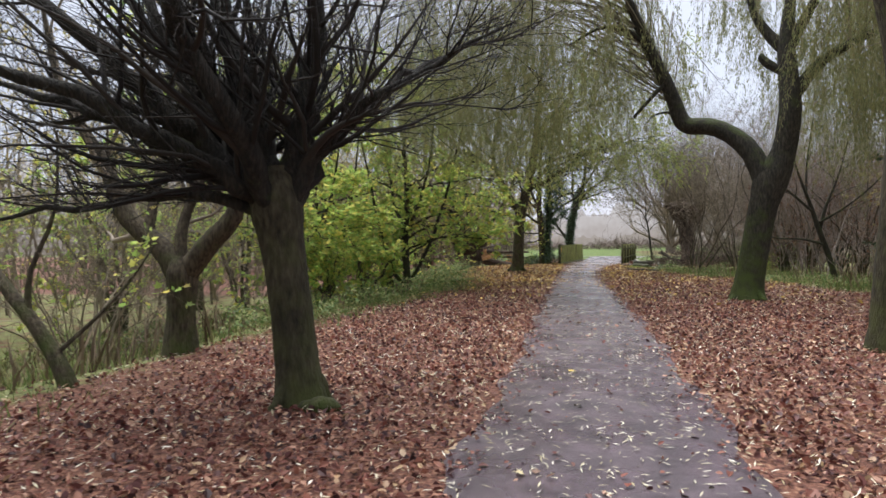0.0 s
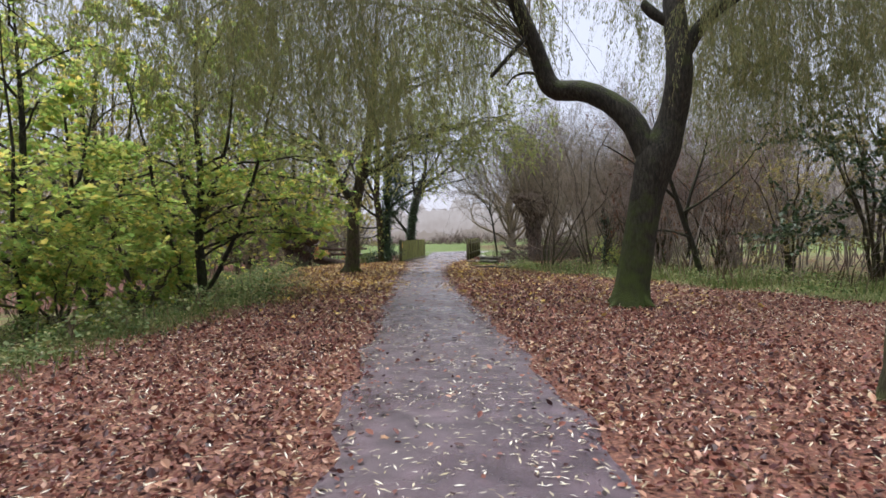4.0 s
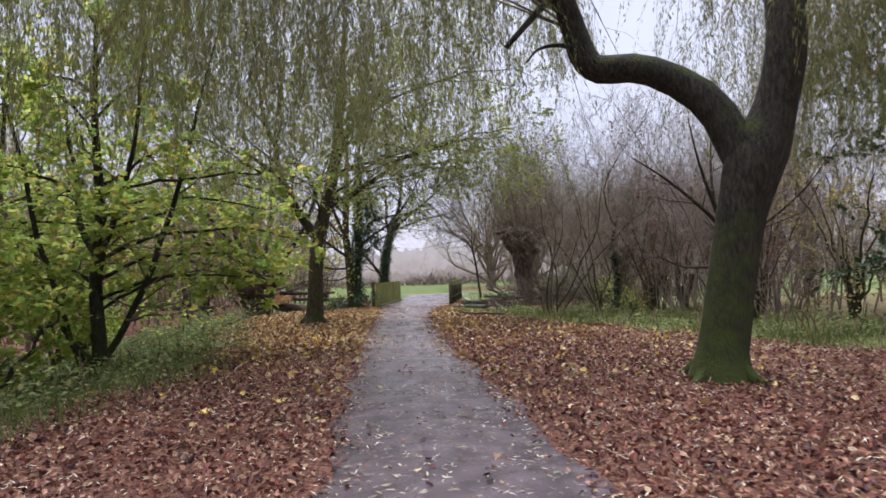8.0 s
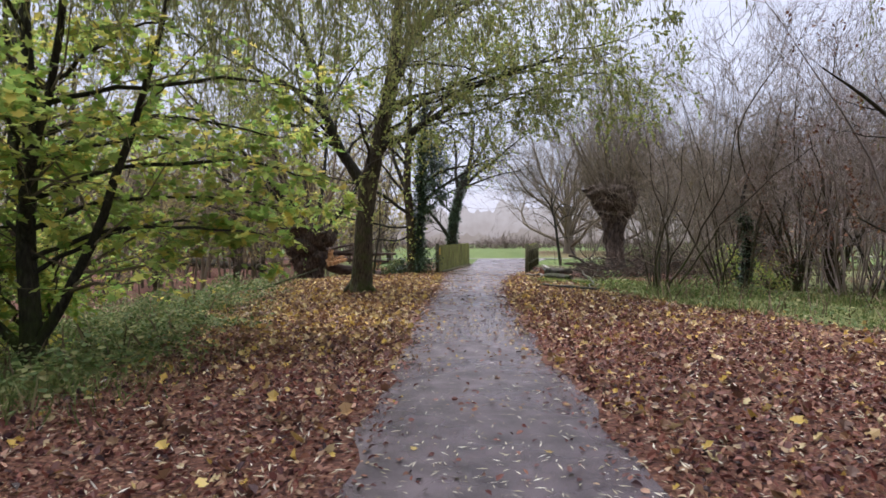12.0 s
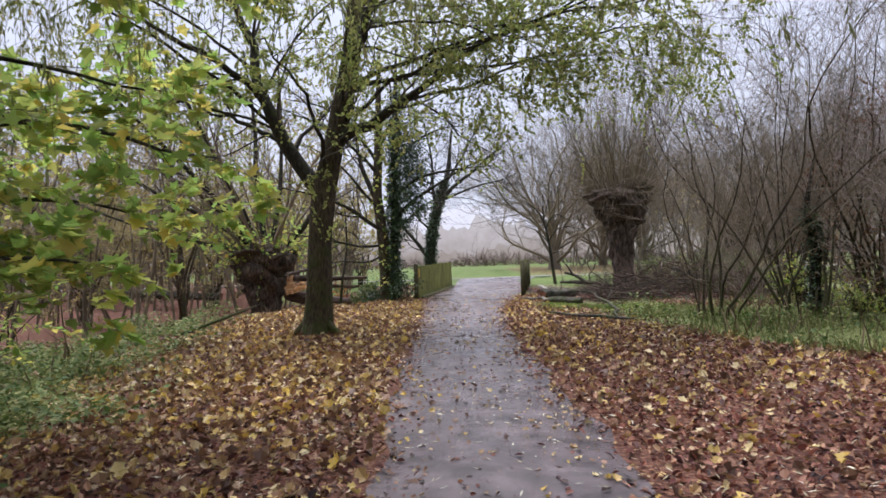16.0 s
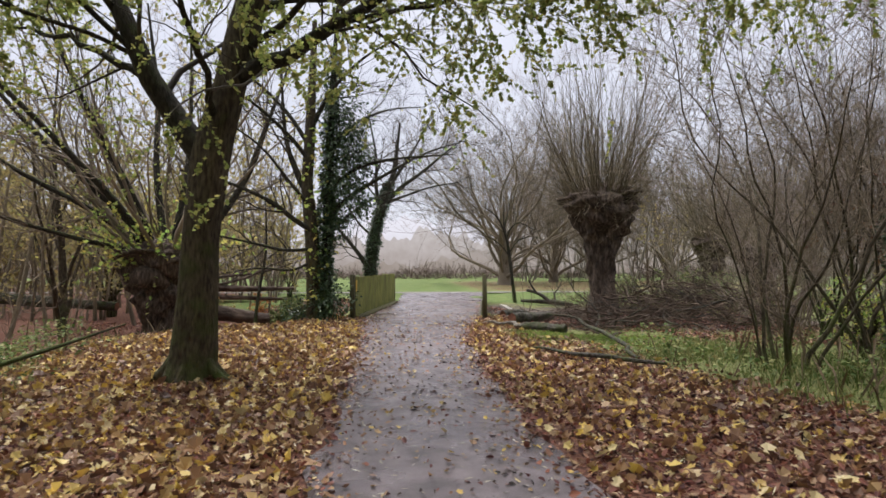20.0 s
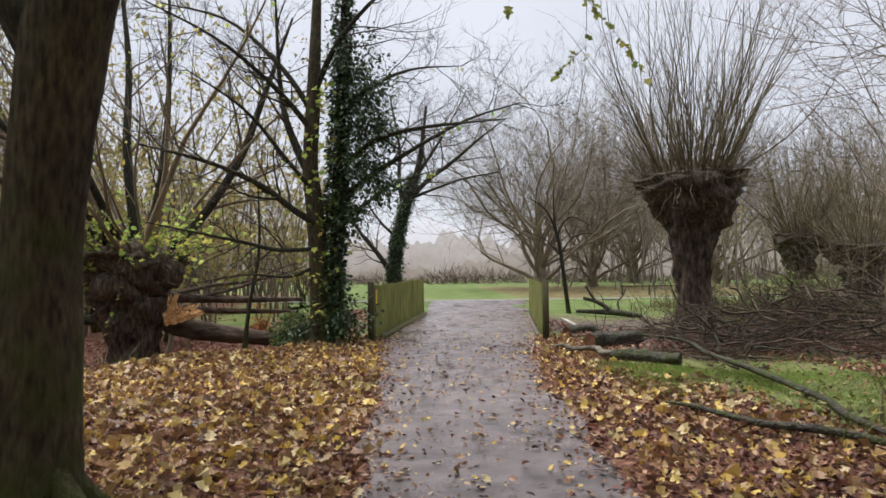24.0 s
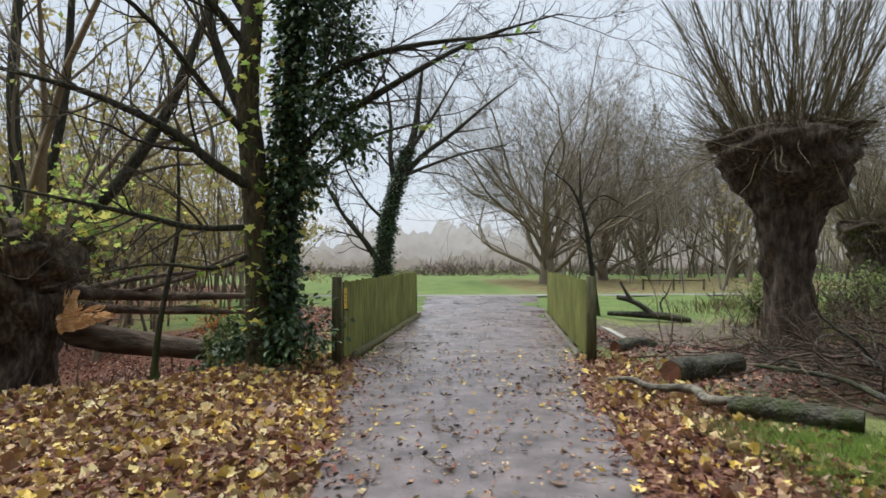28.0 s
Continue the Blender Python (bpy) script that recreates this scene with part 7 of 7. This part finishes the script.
x, y = spots_in(26000, -2.2, 1.8, 0.5, 40, lambda x, y: (1 - off_path(x, y, 0.05)) * (0.10 + 0.9 * np.exp(-(np.minimum(x - np.interp(y, PATH_Y, PATH_L), np.interp(y, PATH_Y, PATH_R) - x) / 0.20) ** 2)))
litter("leaf_litter", OVATE, litter_brown, "brown leaves straying over the path's edges", x, y, rng.uniform(0.6, 1.3, len(x)) * 0.055, 0.35, 1.8, 0.005, 0.008)
x, y = spots_in(8000, -2.2, 1.8, 18, 41, lambda x, y: (1 - off_path(x, y, 0.05)) * smooth01(18, 25, y) * (0.25 + 0.75 * np.exp(-(np.minimum(x - np.interp(y, PATH_Y, PATH_L), np.interp(y, PATH_Y, PATH_R) - x) / 0.3) ** 2)))
litter("leaf_litter", FALLEN, litter_yellow, "yellow and tan leaves strewn over the path", x, y, rng.uniform(0.5, 1.2, len(x)) * 0.052, 0.3, 1.8, 0.005, 0.006)
x, y = spots_in(5000, -2.4, 3.6, 39.5, 49, lambda x, y: np.exp(-(np.minimum(np.abs(x - np.interp(y, PATH_Y, PATH_L)), np.abs(x - np.interp(y, PATH_Y, PATH_R))) / 0.22) ** 2))
litter("leaf_litter", DIAMOND, litter_brown, "leaf mould gathered along the bridge kerbs", x, y, 0.05, 0.4, 1.6, 0.006)
x, y = spots_in(420, -2.2, 2.6, 2, 40, lambda x, y: (1 - off_path(x, y, 0.05)) * 0.35)
litter("leaf_litter", LOBED, litter_yellow, "single yellow leaves lying on the path", x, y, 0.08, 0.15, 1.2, 0.005, 0.004)


x, y = spots_in(26000, 2.0, 9, 33, 45, lambda x, y: off_path(x, y, 0.2) * np.where((x < 4.6) & (y < 37), 0.12, 0.3 + 0.4 * smooth01(41, 38, y)))
litter("leaf_litter", DIAMOND, litter_brown, "brown leaves scattered over the brushwood bank", x, y, 0.08, 0.4, 1.8)
x, y = spots_in(42000, -15, -6.0, 27, 44, lambda x, y: smooth01(0.6, -0.8, x - np.interp(y, EDGE_Y, EDGE_L)) * smooth01(27, 31, y))
litter("leaf_litter", DIAMOND, litter_slope, "pinkish brown leaves covering the far slope of the bank", x, y, 0.11, 0.4, 1.8)
x, y = spots_in(24000, -14, -2.4, 38.5, 50, lambda x, y: smooth01(-2.3, -3.2, x - (y - 40) * 0.14) * 0.9)
litter("leaf_litter", DIAMOND, litter_brown, "brown leaves lying in the ditch", x, y, 0.08, 0.4, 1.8)


def grass(name, n, x0, x1, y0, y1, keep, tall, label, mat=None, lean=0.35, shape=BLADE):
    x, y = spots_in(n, x0, x1, y0, y1, keep)
    d = np.stack([rng.normal(0, lean, len(x)), rng.normal(0, lean, len(x)), np.ones(len(x))], -1)
    a = rng.uniform(0, 6.28, len(x))
    nm = np.stack([np.cos(a), np.sin(a), np.zeros(len(x))], -1)
    patch = 0.6 + 0.4 * np.sin(x * 1.3 + 2 * np.sin(y * 0.7)) * np.sin(y * 1.1)
    ob = new(name, mesh_of(name, [scatter(shape, lay(x, y, -0.01, 0.0), d, tall * rng.uniform(0.4, 1.3, len(x)) * np.maximum(patch, 0.3), nm, 1.0, 0.1)], mat or grass_blade))
    return tagged(ob, label, "grass", kind="stuff")


def left_of(x, y, a, b):
    e = np.interp(y, EDGE_Y, EDGE_L)
    return smooth01(e + a, e - 0.6, x) * smooth01(e - b - 3, e - b, x)


def right_of(x, y, a, b):
    e = np.interp(y, EDGE_Y, EDGE_R)
    return smooth01(e - a, e + 0.3, x) * smooth01(e + b + 3, e + b, x)


grass("bank_grass", 125000, -16, -3.0, 2, 38, lambda x, y: left_of(x, y, 1.7, 5.0) * (0.25 + 0.75 * smooth01(24, 20, y)) * (0.25 + 0.75 * smooth01(8, 13, y)), 0.30, "rough green grass along the top of the bank")
grass("rough_grass", 80000, 1.8, 16, 14, 40, lambda x, y: right_of(x, y, 0.9, 4.0) * (1 - smooth01(31.8, 34.0, y) * smooth01(8.5, 7.0, x)), 0.30, "rough green grass beside the thicket")
grass("field_grass", 22000, -8, 14, 46.5, 60, lambda x, y: off_path(x, y, 0.1), 0.07, "short mown grass beyond the bridge")
grass("verge_grass", 42000, 1.3, 6, 31.5, 38, lambda x, y: off_path(x, y, 0.1) * smooth01(0.3, 1.0, x - np.interp(y, PATH_Y, PATH_R)) * smooth01(6, 4.5, x) * smooth01(38, 36.5, y), 0.12, "bright short grass showing through the leaves")
grass("rough_growth", 48000, 5, 18, 42, 53, lambda x, y: smooth01(4.6, 8.5, x - 0.1 * (y - 44)) * smooth01(54, 47, y) * np.clip(0.55 + 0.7 * np.sin(x * 1.3 + y) * np.sin(y * 1.1 - x * 0.7), 0.05, 1), 0.40, "rough overgrown grass round the pollards")
grass("dead_stems", 3500, 5, 17, 42, 52, lambda x, y: smooth01(5, 7, x - 0.1 * (y - 44)) * smooth01(52, 48, y), 0.8, "thin dead brown weed stems round the pollards", dead_stem, 0.35)
grass("lush_grass", 90000, 1.5, 5.2, 32.6, 36.4, lambda x, y: smooth01(0.7, 1.4, x - np.interp(y, PATH_Y, PATH_R)) * smooth01(5.2, 4.0, x) * smooth01(36.4, 35.6, y) * smooth01(32.6, 33.4, y) * np.clip(0.65 + np.sin(x * 2.9 + y) * np.sin(y * 2.3 - x), 0.1, 1), 0.11, "bright green short grass by the fallen logs", grass_lush)
grass("dead_stems", 9000, -14, -4, 2, 44, lambda x, y: left_of(x, y, 0.3, 4.5) * (0.8 - 0.6 * smooth01(20, 27, y)), 0.75, "thin dead brown weed stems on the bank", dead_stem, 0.25)
grass("dead_stems", 5000, 2, 16, 18, 42, lambda x, y: right_of(x, y, 0.2, 5) * 0.7 * (1 - smooth01(31.8, 34.0, y) * smooth01(8.5, 7.0, x)), 0.7, "thin dead brown weed stems by the thicket", dead_stem, 0.3)
for nm_, x0, x1, y0, y1, kf in (("bank_weeds", -12, -3.6, 9, 34, lambda x, y: left_of(x, y, 1.4, 4) * smooth01(9, 13, y)), ("thicket_weeds", 2, 14, 18, 40, lambda x, y: right_of(x, y, 0.5, 3) * (1 - smooth01(31.8, 34.0, y) * smooth01(8.5, 7.0, x)))):
    x, y = spots_in(150000 if x0 < 0 else 55000, x0, x1, y0, y1, lambda x, y: kf(x, y) * np.clip(0.5 + np.sin(x * 2.1 + y) * np.sin(y * 1.7 - x), 0.08, 1))
    p_ = lay(x, y, 0.02, 0.0)
    heap = np.clip(0.55 + 0.75 * np.sin(x * 1.9 + 0.8 * y) * np.sin(y * 1.25 - 0.6 * x), 0.12, 1.15) * (1.0 if x0 < 0 else 0.7)
    p_[:, 2] += rng.uniform(0, 1, len(x)) ** 0.8 * 0.52 * heap
    ob = new(nm_, mesh_of(nm_, [scatter(OVATE, p_, unit(rng.normal(size=p_.shape) * (1, 1, 0.35)), rng.uniform(0.04, 0.095, len(x)), np.repeat([UP], len(x), 0))], leaf_undergrowth))
    tagged(ob, "low green nettles and brambles", "weeds", kind="stuff")
